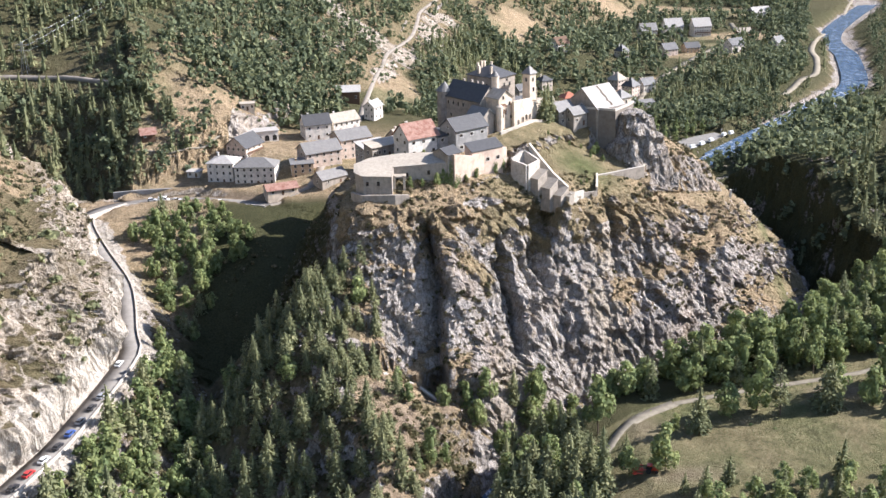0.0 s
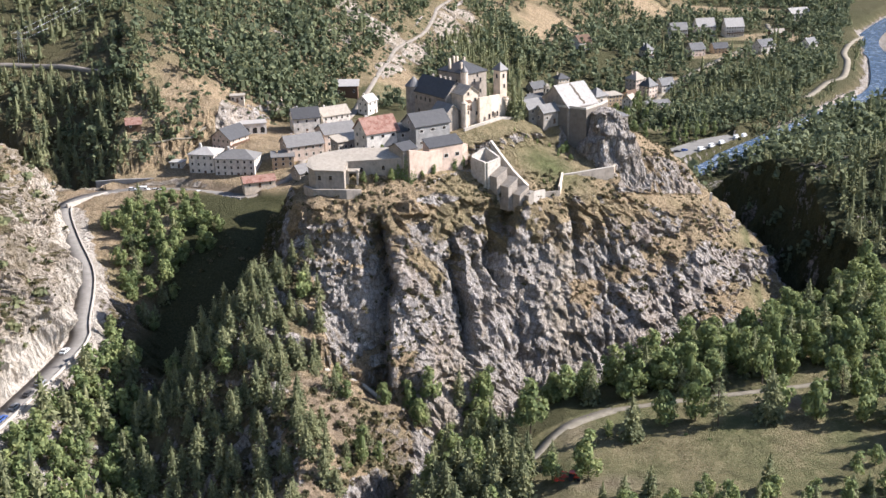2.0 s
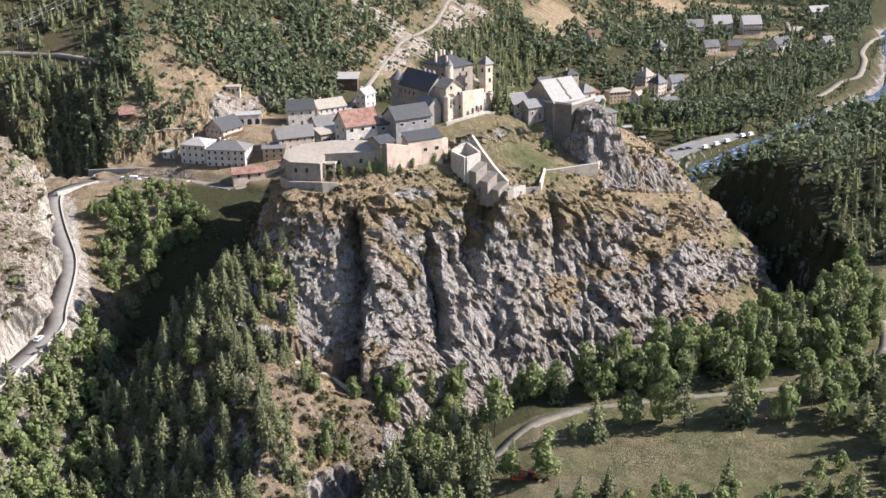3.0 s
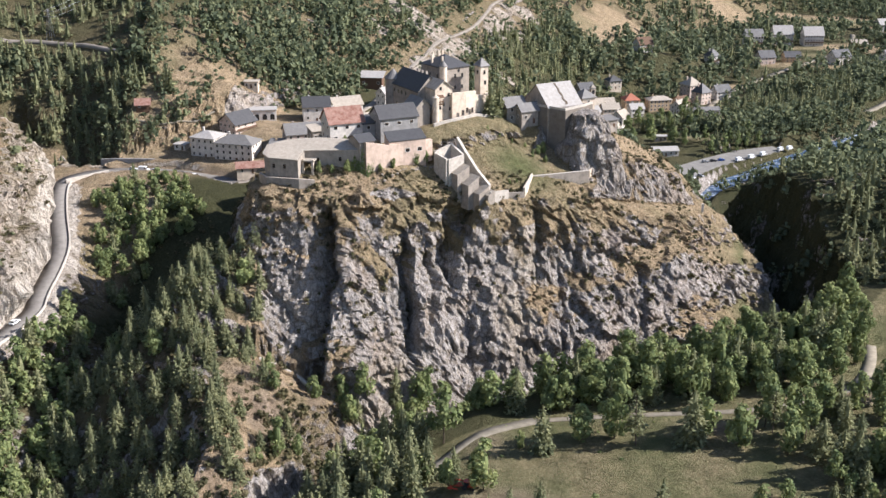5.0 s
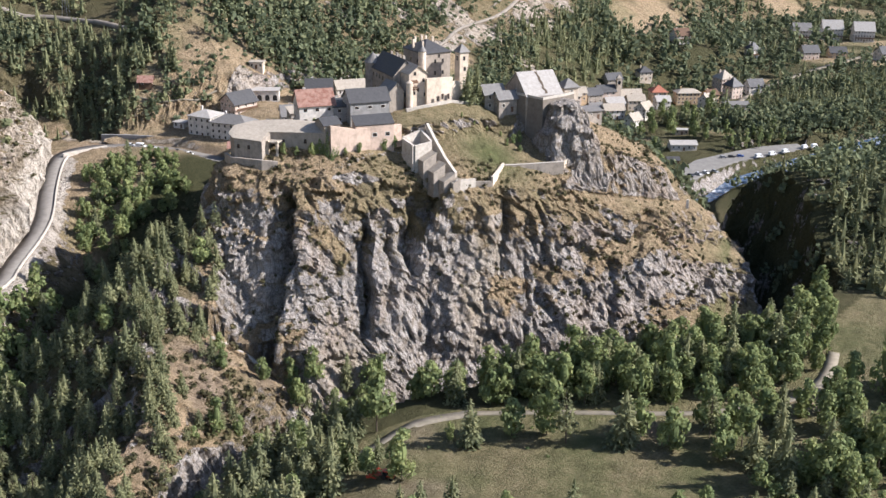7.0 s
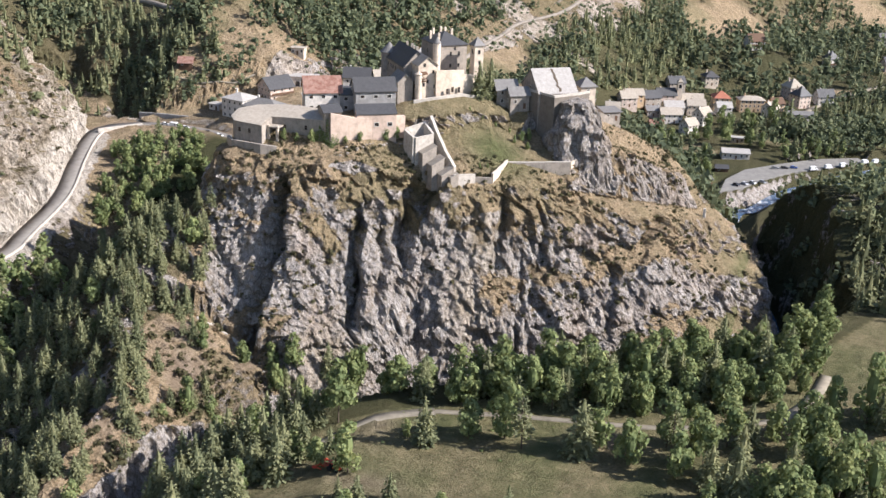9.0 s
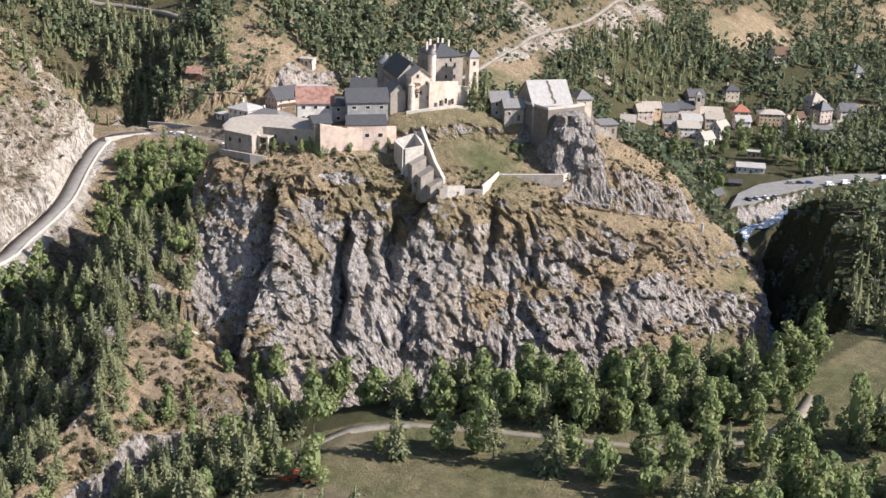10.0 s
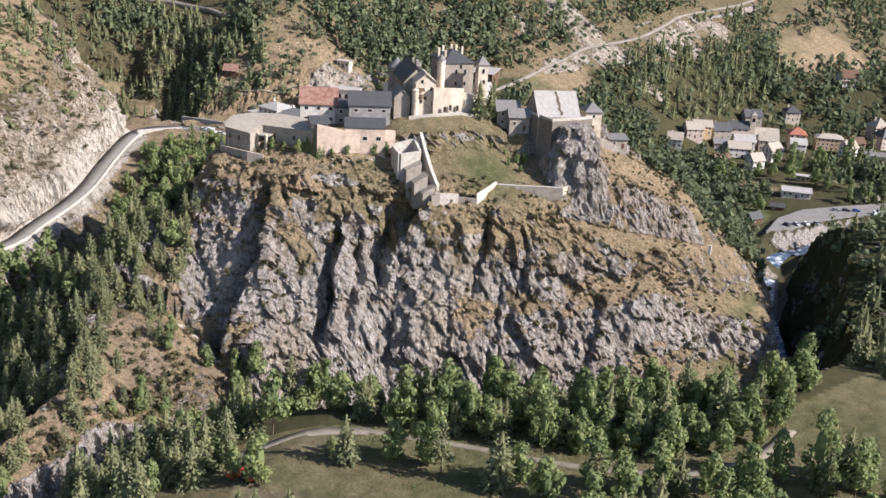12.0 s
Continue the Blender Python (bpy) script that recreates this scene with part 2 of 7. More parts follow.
def mat_ground():
    m = Mat("ground", 0.95, spec=0.1)
    big, mid, fine = m.noise(0.035, 3), m.noise(0.22, 5), m.noise(1.3, 5, 0.7)
    # grey rock, streaked down the dip
    streak = m.noise(0.16, 6, 0.68, (1.0, 1.0, 0.42, 0, 18, 0), distort=0.6)
    crack = m.cells(0.32, "DISTANCE_TO_EDGE", (1.0, 1.0, 0.55))
    rock = m.ramp(streak, (0.28, (0.23, 0.2, 0.173)), (0.42, (0.36, 0.322, 0.287)), (0.58, (0.47, 0.426, 0.385)), (0.78, (0.60, 0.553, 0.507)))
    rock = m.mix(m.ramp(m.noise(1.1, 5, 0.75, (1.0, 1.0, 0.5, 0, 18, 0)), (0.38, 0.0), (0.72, 0.4)), rock, (0.47, 0.43, 0.39))
    rock = m.mix(m.ramp(crack, (0.0, 0.6), (0.06, 0.0)), rock, (0.065, 0.059, 0.053))
    rock = m.mix(m.ramp(m.noise(1.7, 6, 0.8, (1.0, 1.0, 0.7, 0, 18, 0)), (0.40, 0.6), (0.48, 0.0)), rock, (0.135, 0.116, 0.097))
    rock = m.mix(m.ramp(m.noise(1.4, 6, 0.8, (1.0, 1.0, 0.7, 0, 18, 35)), (0.54, 0.0), (0.66, 0.55)), rock, (0.52, 0.478, 0.432))
    seams = m.cells(0.95, "DISTANCE_TO_EDGE", (1.0, 1.0, 0.7))
    rock = m.mix(m.ramp(seams, (0.0, 0.5), (0.05, 0.0)), rock, (0.10, 0.09, 0.08))
    rock = m.mix(m.ramp(big, (0.50, 0.0), (0.72, 0.45)), rock, (0.33, 0.235, 0.165))
    rock = m.mix(m.ramp(m.noise(0.45, 5, 0.7), (0.48, 0.0), (0.64, 0.7)), rock, (0.185, 0.138, 0.085))
    pale = m.ramp(m.noise(0.3, 6, 0.7), (0.3, (0.17, 0.14, 0.10)), (0.43, (0.30, 0.252, 0.19)), (0.57, (0.44, 0.38, 0.305)), (0.73, (0.58, 0.52, 0.435)))
    pale = m.mix(m.ramp(m.noise(0.06, 5, 0.65), (0.42, 0.0), (0.6, 0.6)), pale, (0.52, 0.43, 0.345))
    pale = m.mix(m.ramp(m.noise(1.2, 6, 0.8, (1, 1, 0.6)), (0.53, 0.0), (0.64, 0.7)), pale, (0.70, 0.63, 0.53))
    pale = m.mix(m.ramp(m.noise(0.9, 6, 0.8, (1, 1, 0.6, 0, 0, 50)), (0.36, 0.75), (0.46, 0.0)), pale, (0.17, 0.135, 0.095))
    pale = m.mix(m.ramp(m.noise(0.09, 5, 0.65), (0.47, 0.0), (0.58, 0.75)), pale, (0.20, 0.158, 0.098))
    pale = m.mix(m.ramp(fine, (0.62, 0.0), (0.75, 0.7)), pale, (0.182, 0.129, 0.076))
    pale = m.mix(m.math("MULTIPLY", m.attr("fresh"), 0.6), pale, m.ramp(m.noise(0.5, 5, 0.7), (0.3, (0.42, 0.36, 0.29)), (0.5, (0.66, 0.595, 0.51)), (0.7, (0.74, 0.69, 0.61))))
    rock = m.mix(m.attr("pale"), rock, pale)
    # dry grass, green grass, bare earth
    dry = m.ramp(mid, (0.3, (0.215, 0.155, 0.092)), (0.5, (0.335, 0.243, 0.148)), (0.7, (0.45, 0.33, 0.205)))
    dry = m.mix(m.ramp(m.noise(2.6, 4, 0.7), (0.5, 0.0), (0.68, 0.5)), dry, (0.42, 0.33, 0.21))
    dry = m.mix(m.ramp(fine, (0.46, 0.0), (0.62, 0.75)), dry, (0.10, 0.087, 0.048))
    dry = m.mix(m.ramp(m.noise(1.9, 4, 0.75), (0.56, 0.0), (0.66, 0.8)), dry, (0.46, 0.38, 0.28))
    green = m.ramp(mid, (0.3, (0.078, 0.09, 0.038)), (0.55, (0.122, 0.13, 0.056)), (0.75, (0.215, 0.185, 0.095)))
    grass = m.mix(m.attr("green"), dry, green)
    earth = m.ramp(mid, (0.3, (0.198, 0.144, 0.099)), (0.7, (0.319, 0.251, 0.182)))
    grass = m.mix(m.attr("earth"), grass, earth)
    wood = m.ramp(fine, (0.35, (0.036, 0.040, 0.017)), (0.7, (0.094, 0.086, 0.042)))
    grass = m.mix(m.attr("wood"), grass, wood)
    mask = m.math("ADD", m.attr("rock"), m.math("MULTIPLY", m.math("SUBTRACT", m.noise(0.42, 7, 0.7), 0.5), 1.15))
    mask = m.ramp(mask, (0.42, 0.0), (0.58, 1.0))
    broken = m.math("ADD", m.math("MULTIPLY", m.cells(0.45, "F1", (1.0, 1.0, 0.5)), 1.3), m.math("MULTIPLY", m.cells(1.3, "F1", (1.0, 1.0, 0.55)), 0.55))
    m.bump(m.math("ADD", m.math("MULTIPLY", m.noise(0.7, 9, 0.8, (1, 1, 0.6)), 1.5), m.math("MULTIPLY", broken, mask)), 1.0, 1.2)
    return m.colour(m.mix(mask, grass, rock))


def mat_leaf(name, dark, light, yellow=None):
    m = Mat(name, 0.75, spec=0.12)
    c = m.ramp(m.island(), (0.0, dark), (0.6, light), (1.0, yellow or light))
    c = m.mix(m.math("MULTIPLY", m.each(), 0.4), c, tuple(0.8 * a for a in dark))
    # from tree to tree: darker bluish ones, dry yellowish ones
    c = m.mix(m.ramp(m.noise(0.14, 2), (0.4, 0.55), (0.56, 0.0)), c, (0.75 * dark[0], 0.82 * dark[1], 0.85 * dark[2]))
    c = m.mix(m.ramp(m.noise(0.11, 2, where=None, stretch=(1, 1, 0.6, 0, 0, 40)), (0.55, 0.0), (0.7, 0.4)), c, yellow or light)
    m.colour(c)
    tr = m.t.nodes.new("ShaderNodeBsdfTranslucent")
    m.t.links.new(c, tr.inputs[0])
    mx = m.t.nodes.new("ShaderNodeMixShader")
    mx.inputs[0].default_value = 0.36
    m.t.links.new(m.b.outputs[0], mx.inputs[1])
    m.t.links.new(tr.outputs[0], mx.inputs[2])
    m.t.links.new(mx.outputs[0], m.t.nodes["Material Output"].inputs[0])
    return m.m


def mat_wall(name, base, stain=0.35, scale=0.5):
    m = Mat(name, 0.9, spec=0.15)
    a = m.noise(scale, 5, 0.65)
    c = m.ramp(a, (0.3, tuple(0.62 * v for v in base)), (0.55, base), (0.8, tuple(min(1, 1.18 * v) for v in base)))
    streak = m.noise(1.6, 4, 0.6, (1, 1, 0.16))
    c = m.mix(m.ramp(streak, (0.52, 0.0), (0.72, stain)), c, tuple(0.45 * v for v in base))
    c = m.mix(m.math("MULTIPLY", m.each(), 0.18), c, (0.4, 0.33, 0.25))
    m.bump(m.noise(3.0, 5, 0.7), 0.5, 0.12)
    return m.colour(c)


def mat_roof(name, base, rust=None, rough=0.6):
    m = Mat(name, rough, spec=0.3 if rough < 0.65 else 0.08)
    a = m.noise(0.8, 5, 0.7)
    c = m.ramp(a, (0.3, tuple(0.7 * v for v in base)), (0.6, base), (0.85, tuple(min(1, 1.25 * v) for v in base)))
    if rust:
        c = m.mix(m.ramp(m.noise(0.55, 5, 0.7), (0.45, 0.0), (0.62, 0.9)), c, rust)
    c = m.mix(m.math("MULTIPLY", m.each(), 0.2), c, tuple(0.7 * v for v in base))
    wave = m.t.nodes.new("ShaderNodeTexWave")
    m.put(wave, Vector=m.pos.outputs["Position"], Scale=1.2, Distortion=1.5, Detail=2.0)
    m.bump(m.math("ADD", a, wave.outputs["Fac"]), 0.35, 0.06)
    return m.colour(c)


def mat_simple(name, base, rough=0.7, metal=0.0, vary=0.3, scale=1.0, spec=0.3):
    m = Mat(name, rough, metal, spec)
    c = m.ramp(m.noise(scale, 5, 0.65), (0.3, tuple((1 - vary) * v for v in base)), (0.7, tuple(min(1, (1 + 0.5 * vary) * v) for v in base)))
    m.bump(m.noise(scale * 6, 3), 0.2, 0.03)
    return m.colour(c)


def mat_water():
    m = Mat("river_water", 0.25, spec=0.5)
    foam = m.ramp(m.noise(0.25, 6, 0.75, (1, 1, 1)), (0.5, 0.0), (0.64, 1.0))
    foam = m.math("MULTIPLY", foam, m.attr("foam"))
    m.bump(m.noise(0.9, 5, 0.7), 0.8, 0.3)
    return m.colour(m.mix(foam, (0.05, 0.09, 0.15), (0.75, 0.77, 0.78)))


M_GROUND = mat_ground()
M_PINE = mat_leaf("pine_needles", (0.155, 0.166, 0.088), (0.28, 0.288, 0.148), (0.37, 0.355, 0.185))
M_LEAF = mat_leaf("broad_leaves", (0.165, 0.205, 0.086), (0.27, 0.308, 0.128), (0.37, 0.38, 0.158))
# far leaves, duller and bluer: distance haze put into the colour
M_HAZE_WOOD = mat_leaf("hazy_wood_leaves", (0.105, 0.126, 0.075), (0.20, 0.228, 0.122), (0.285, 0.29, 0.15))
M_OLIVE = mat_leaf("scrub_leaves", (0.075, 0.072, 0.036), (0.15, 0.135, 0.068), (0.27, 0.21, 0.125))
M_BARK = mat_simple("bark", (0.12, 0.09, 0.065), 0.9, vary=0.4, scale=2.0)
M_STONE = mat_wall("fort_stone", (0.334, 0.290, 0.242), 0.45)
# fort stone again, with the bastion's deep shade put into its colour
M_SHADED_STONE = mat_wall("shaded_fort_stone", (0.15, 0.132, 0.112), 0.4)
M_PINK = mat_wall("pink_limewash", (0.60, 0.455, 0.36), 0.35, 0.35)
M_CREAM = mat_wall("cream_limewash", (0.66, 0.55, 0.43), 0.3, 0.35)
M_GREY = mat_wall("grey_render", (0.317, 0.308, 0.290), 0.2)
M_WHITE = mat_wall("white_render", (0.66, 0.61, 0.54), 0.2)
M_OCHRE = mat_wall("ochre_render", (0.60, 0.43, 0.265), 0.2)
M_ROSE = mat_wall("rose_render", (0.57, 0.455, 0.375), 0.2)
M_SLATE = mat_roof("slate", (0.075, 0.073, 0.072), rough=0.5)
M_SHEET = mat_roof("grey_sheet_roof", (0.20, 0.188, 0.172), rough=0.55)
M_PALE = mat_roof("pale_shingle_roof", (0.410, 0.381, 0.344), rough=0.7)
M_STONEROOF = mat_roof("beige_stone_roof", (0.41, 0.355, 0.285), rough=0.85)
M_RUST = mat_roof("rusty_sheet_roof", (0.33, 0.20, 0.155), (0.185, 0.075, 0.052), 0.75)
M_TILE = mat_roof("red_tile_roof", (0.42, 0.17, 0.11), rough=0.8)
M_TIMBER = mat_simple("dark_timber", (0.13, 0.075, 0.045), 0.8, scale=3.0)
M_GLASS = mat_simple("window_glass", (0.02, 0.022, 0.025), 0.15, vary=0.2, spec=0.5)
M_TRIM = mat_simple("pale_trim", (0.6, 0.57, 0.5), 0.8)
M_ASPHALT = mat_simple("worn_asphalt", (0.20, 0.183, 0.162), 0.95, vary=0.25, scale=0.3, spec=0.1)
M_DUSTROAD = mat_simple("dusty_asphalt", (0.25, 0.218, 0.18), 0.95, vary=0.3, scale=0.2, spec=0.1)
M_GRAVEL = mat_simple("gravel", (0.225, 0.212, 0.190), 0.95, vary=0.25, scale=0.3, spec=0.1)
M_TRACK = mat_simple("dusty_track", (0.248, 0.216, 0.164), 0.95, vary=0.3, scale=0.4, spec=0.1)
M_KERB = mat_simple("parapet_stone", (0.48, 0.43, 0.365), 0.9, vary=0.3, scale=0.8)
M_WATER = mat_water()
M_TYRE = mat_simple("rubber", (0.02, 0.02, 0.02), 0.8)
M_STEEL = mat_simple("grey_steel", (0.35, 0.36, 0.37), 0.45, 0.8)


# ---- helpers for building ----
def part(name, bm, material, parent=None, label=""):
    """Links a bmesh as one mesh object."""
    me = bpy.data.meshes.new(name)
    bm.to_mesh(me)
    bm.free()
    for mm in material if isinstance(material, (list, tuple)) else [material]:
        me.materials.append(mm)
    ob = new(name, me)
    ob.parent = parent
    return tagged(ob, label)


def thing(name, x, y, z, yaw, label, category, group="", kind=""):
    """An empty at the base of a thing."""
    ob = new(name)
    ob.empty_display_size = 1.0
    ob.matrix_world = pose(x, y, z, 0, 0, yaw)
    return tagged(ob, label, category, group, kind)


def bm_box(bm, x0, x1, y0, y1, z0, z1, slot=0):
    v = [bm.verts.new(p) for p in ((x0, y0, z0), (x1, y0, z0), (x1, y1, z0), (x0, y1, z0), (x0, y0, z1), (x1, y0, z1), (x1, y1, z1), (x0, y1, z1))]
    for f in ((3, 2, 1, 0), (4, 5, 6, 7), (0, 1, 5, 4), (1, 2, 6, 5), (2, 3, 7, 6), (3, 0, 4, 7)):
        bm.faces.new([v[k] for k in f]).material_index = slot
    return v


def bm_prism(bm, ring, z0, z1):
    """A prism over a ring of points; z1 may be one height for each point."""
    tops = [z1] * len(ring) if isinstance(z1, (int, float)) else z1
    lows = [z0] * len(ring) if isinstance(z0, (int, float)) else z0
    a = [bm.verts.new((*p[:2], z)) for p, z in zip(ring, lows)]
    b = [bm.verts.new((*p[:2], z)) for p, z in zip(ring, tops)]
    n = len(ring)
    bm.faces.new(b)
    bm.faces.new(a[::-1])
    for k in range(n):
        bm.faces.new((a[k], a[(k + 1) % n], b[(k + 1) % n], b[k]))


def bm_lathe(bm, profile, sides=14, x=0.0, y=0.0):
    """A turned shape from (radius, z) pairs, closed at its ends."""
    rings = []
    for r, z in profile:
        if r < 1e-4:
            rings.append([bm.verts.new((x, y, z))])
        else:
            rings.append([bm.verts.new((x + r * math.cos(2 * math.pi * k / sides), y + r * math.sin(2 * math.pi * k / sides), z)) for k in range(sides)])
    for a, b in zip(rings[:-1], rings[1:]):
        for k in range(sides):
            quad = [a[k % len(a)], a[(k + 1) % len(a)], b[(k + 1) % len(b)], b[k % len(b)]]
            quad = [v for n, v in enumerate(quad) if v not in quad[:n]]
            if len(quad) > 2:
                bm.faces.new(quad)
    for ring, flip in ((rings[0], True), (rings[-1], False)):
        if len(ring) > 2:
            bm.faces.new(ring[::-1] if flip else ring)


def mesh_arrays(name, verts, faces, material):
    """A mesh from arrays: verts n x 3, faces m x k."""
    me = bpy.data.meshes.new(name)
    n, (m, k) = len(verts), faces.shape
    me.vertices.add(n)
    me.vertices.foreach_set("co", np.ascontiguousarray(verts, np.float32).ravel())
    me.loops.add(m * k)
    me.loops.foreach_set("vertex_index", np.ascontiguousarray(faces, np.int32).ravel())
    me.polygons.add(m)
    me.polygons.foreach_set("loop_start", np.arange(0, m * k, k, dtype=np.int32))
    me.update(calc_edges=True)
    for mm in material if isinstance(material, (list, tuple)) else [material]:
        me.materials.append(mm)
    return me


def ground_at(x, y):
    return float(land(np.array([x], float), np.array([y], float))[0])


# ---- the ground ----
def steps(cuts):
    out = []
    for a, b, n in cuts:
        out += list(np.linspace(a, b, n, endpoint=False))
    return np.array(out + [cuts[-1][1]])


PATH_MEADOW = [(40, 296), (50, 304), (56, 313), (64, 320), (75, 326), (100, 331), (133, 336), (145, 339), (161, 345.5), (172, 353), (178, 362), (182, 374), (184, 386)]
UPPER_ROAD = [(-80, 492), (-66, 503), (-60, 512), (-57, 555), (-50, 590), (-45, 623), (-45, 653), (-43, 698), (-38, 738), (-35, 766), (-21, 822), (-16, 869), (-14, 900), (-2, 960), (10, 1020)]
HILL_ROAD = [(-300, 580), (-248, 579), (-226, 585), (-201, 583), (-170, 573)]
VALLEY_ROAD = [(262, 834), (274, 851), (294, 888), (310, 905), (331, 967), (343, 1018), (395, 1137), (434, 1207), (520, 1400)]
VALLEY_STREET = [(150, 822), (158, 850), (172, 885), (203, 944), (240, 1005), (268, 1048), (294, 1094), (307, 1168)]
PARKING = [(121, 640), (132, 653), (141, 674), (155, 697), (173, 716), (194, 738), (190, 748), (167, 734), (146, 711), (129, 690), (121, 666)]
FIELDS = [(62, 982, 20, 40), (84, 1036, 26, 24), (285, 1258, 60, 30), (194, 1222, 30, 30), (340, 1240, 40, 30), (-27, 700, 16, 42), (-114, 566, 24, 13), (-98, 580, 16, 8), 
          (97, 718, 12, 10), (106, 668, 10, 14), (118, 752, 12, 8), (160, 800, 14, 10), (222, 1000, 26, 14), (272, 1004, 24, 16), (240, 1084, 50, 12), (312, 1012, 16, 16), (150, 752, 16, 8), (170, 905, 16, 8), (215, 940, 10, 18), (252, 1046, 22, 9), (300, 1090, 40, 24)]


def clearings(x, y):
    out = np.zeros(np.shape(x))
    for cx, cy, rx, ry in FIELDS:
        out = np.maximum(out, smooth(1.15, 0.85, np.hypot((x - cx) / rx, (y - cy) / ry)))
    return out


GX = steps([(-2600, -700, 20), (-700, -260, 36), (-260, -170, 84), (-170, -80, 120), (-80, 165, 296), (165, 260, 60), (260, 700, 50), (700, 2800, 22)])
GY = steps([(-700, 200, 25), (200, 262, 30), (262, 340, 70), (340, 480, 290), (480, 600, 74), (600, 1300, 116), (1300, 4000, 32)])
gx, gy = np.meshgrid(GX, GY)
gz = land(gx, gy)
floor_, rock_, spur_, cliff_, hill_, shelf_, bowl_, lines_ = land_parts(gx, gy)
dr_, sr_, zr_, dc_, within_, dq_, sq_, zq_, df_, sf_, dl_ = lines_


def slope_of(z):
    zy, zx = np.gradient(z, GY, GX)
    return zx, zy


band_d = along(gx, gy, ROCK_BAND)[0]
grassy_back = smooth(85, 90, gx) * smooth(132, 122, gx) * smooth(450, 459, gy) * smooth(510, 498, gy) * smooth(3.5, 6.0, band_d + 2 * fbm(gx / 4, gy / 4, 1.9, 3)) * smooth(-0.1, 0.1, gy - 450.0 - 0.95 * (gx - 88))
# weight of bare rock relief
zx, zy = slope_of(gz)
steepness = np.hypot(zx, zy)
front = smooth(0.75, 1.15, steepness)
near = smooth(760, 560, gy) * smooth(-330, -230, gx) * smooth(360, 280, gx)
relief = front * near
relief = np.maximum(relief, 0.35 * smooth(0.45, 0.75, steepness) * near) * (1 - 0.85 * grassy_back)
# offsets along the slope's normal: ribs, blocks, chips
strike = 0.85 * gx + 0.53 * gy
across = -0.53 * gx + 0.85 * gy
spur_face = ((spur_ > rock_ - 3) & (gx > -60) & (gx < 40) & (gy < 385) & (sr_ < 0)) * smooth(250, 275, gy)
relief = np.maximum(relief, 0.8 * np.exp(-(((gx + 46) / 9) ** 2 + ((gy - 358) / 13) ** 2)))
relief = np.maximum(relief, 0.75 * spur_face * smooth(0.3, 0.6, steepness))
ribs = fbm(strike / 23 + 0.02 * gz, across / 40, gz / 44, 3, 0.5, ridged=True)
block = fbm((strike + 0.45 * gz) / 7.5, across / 8, (gz - 0.3 * strike) / 8.5, 4, 0.6, ridged=True)
chips = fbm((strike - 0.4 * gz) / 2.1, across / 2.3, gz / 2.4, 3, 0.6)
ledge = np.sin(gz / 3.1 + 2.2 * vnoise(strike / 21, across / 21, gz / 30) + 0.05 * strike)
# deep clefts: three points down the face, depth, width, how open they stay at least
GULLIES = [((-3, 381), (-1, 369), (-3, 350), 10.0, 4.6, 0.8), ((22, 388), (24, 381), (28, 371), 8.5, 3.2, 0.8), ((44, 408), (36.5, 399), (37, 392), 9.0, 3.2, 0.9), ((67, 417), (68.5, 412), (68, 406), 4.0, 2.0, 0.6),
           ((118, 456), (117, 446), (113, 436), 4.5, 2.6, 0.6), ((79, 422), (82, 418), (83, 411), 3.6, 2.0, 0.6), ((4, 392), (2, 385), (1, 378), 3.2, 2.0, 0.5),
           ((30, 392), (31, 386), (32, 379), 5.0, 2.2, 0.5), ((107, 429), (108.5, 424), (109, 419), 3.0, 1.8, 0.6), ((77, 409), (78.5, 404), (80, 399), 3.6, 2.0, 0.6), ((92, 436), (94, 430), (94, 424), 2.6, 1.8, 0.5)]


def facets(x, y, z, seed):
    """Random tilted planes, one to a cell: the broken faces of rock."""
    fx, fy, fz = np.floor(x), np.floor(y), np.floor(z)
    best = np.full(x.shape, 9e9)
    out = np.zeros(x.shape)
    for dx in (-1, 0, 1):
        for dy in (-1, 0, 1):
            for dz in (-1, 0, 1):
                ix, iy, iz = (fx + dx).astype(np.int64), (fy + dy).astype(np.int64), (fz + dz).astype(np.int64) + seed
                cx, cy, cz = fx + dx + hash3(ix, iy, iz + 101), fy + dy + hash3(ix, iy, iz + 202), fz + dz + hash3(ix, iy, iz + 303)
                d = (x - cx) ** 2 + (y - cy) ** 2 + (z - cz) ** 2
                v = (hash3(ix, iy, iz + 404) - 0.5) + 1.5 * ((x - cx) * (hash3(ix, iy, iz + 505) - 0.5) + (y - cy) * (hash3(ix, iy, iz + 606) - 0.5) + (z - cz) * (hash3(ix, iy, iz + 707) - 0.5))
                near_ = d < best
                out = np.where(near_, v, out)
                best = np.where(near_, d, best)
    return out


push = 0.7 * ribs + 0.55 * block + 0.75 * chips + 0.3 * ledge
sel = relief > 0.02
tilt_ = strike + 0.3 * gz
push[sel] += 1.7 * facets((tilt_ / 13)[sel], (across / 14)[sel], (gz / 15)[sel], 1) + 1.5 * facets((tilt_ / 5.2)[sel], (across / 6)[sel], (gz / 6.5)[sel], 5000) + 0.9 * facets((tilt_ / 2.3)[sel], (across / 2.8)[sel], (gz / 2.9)[sel], 9000)
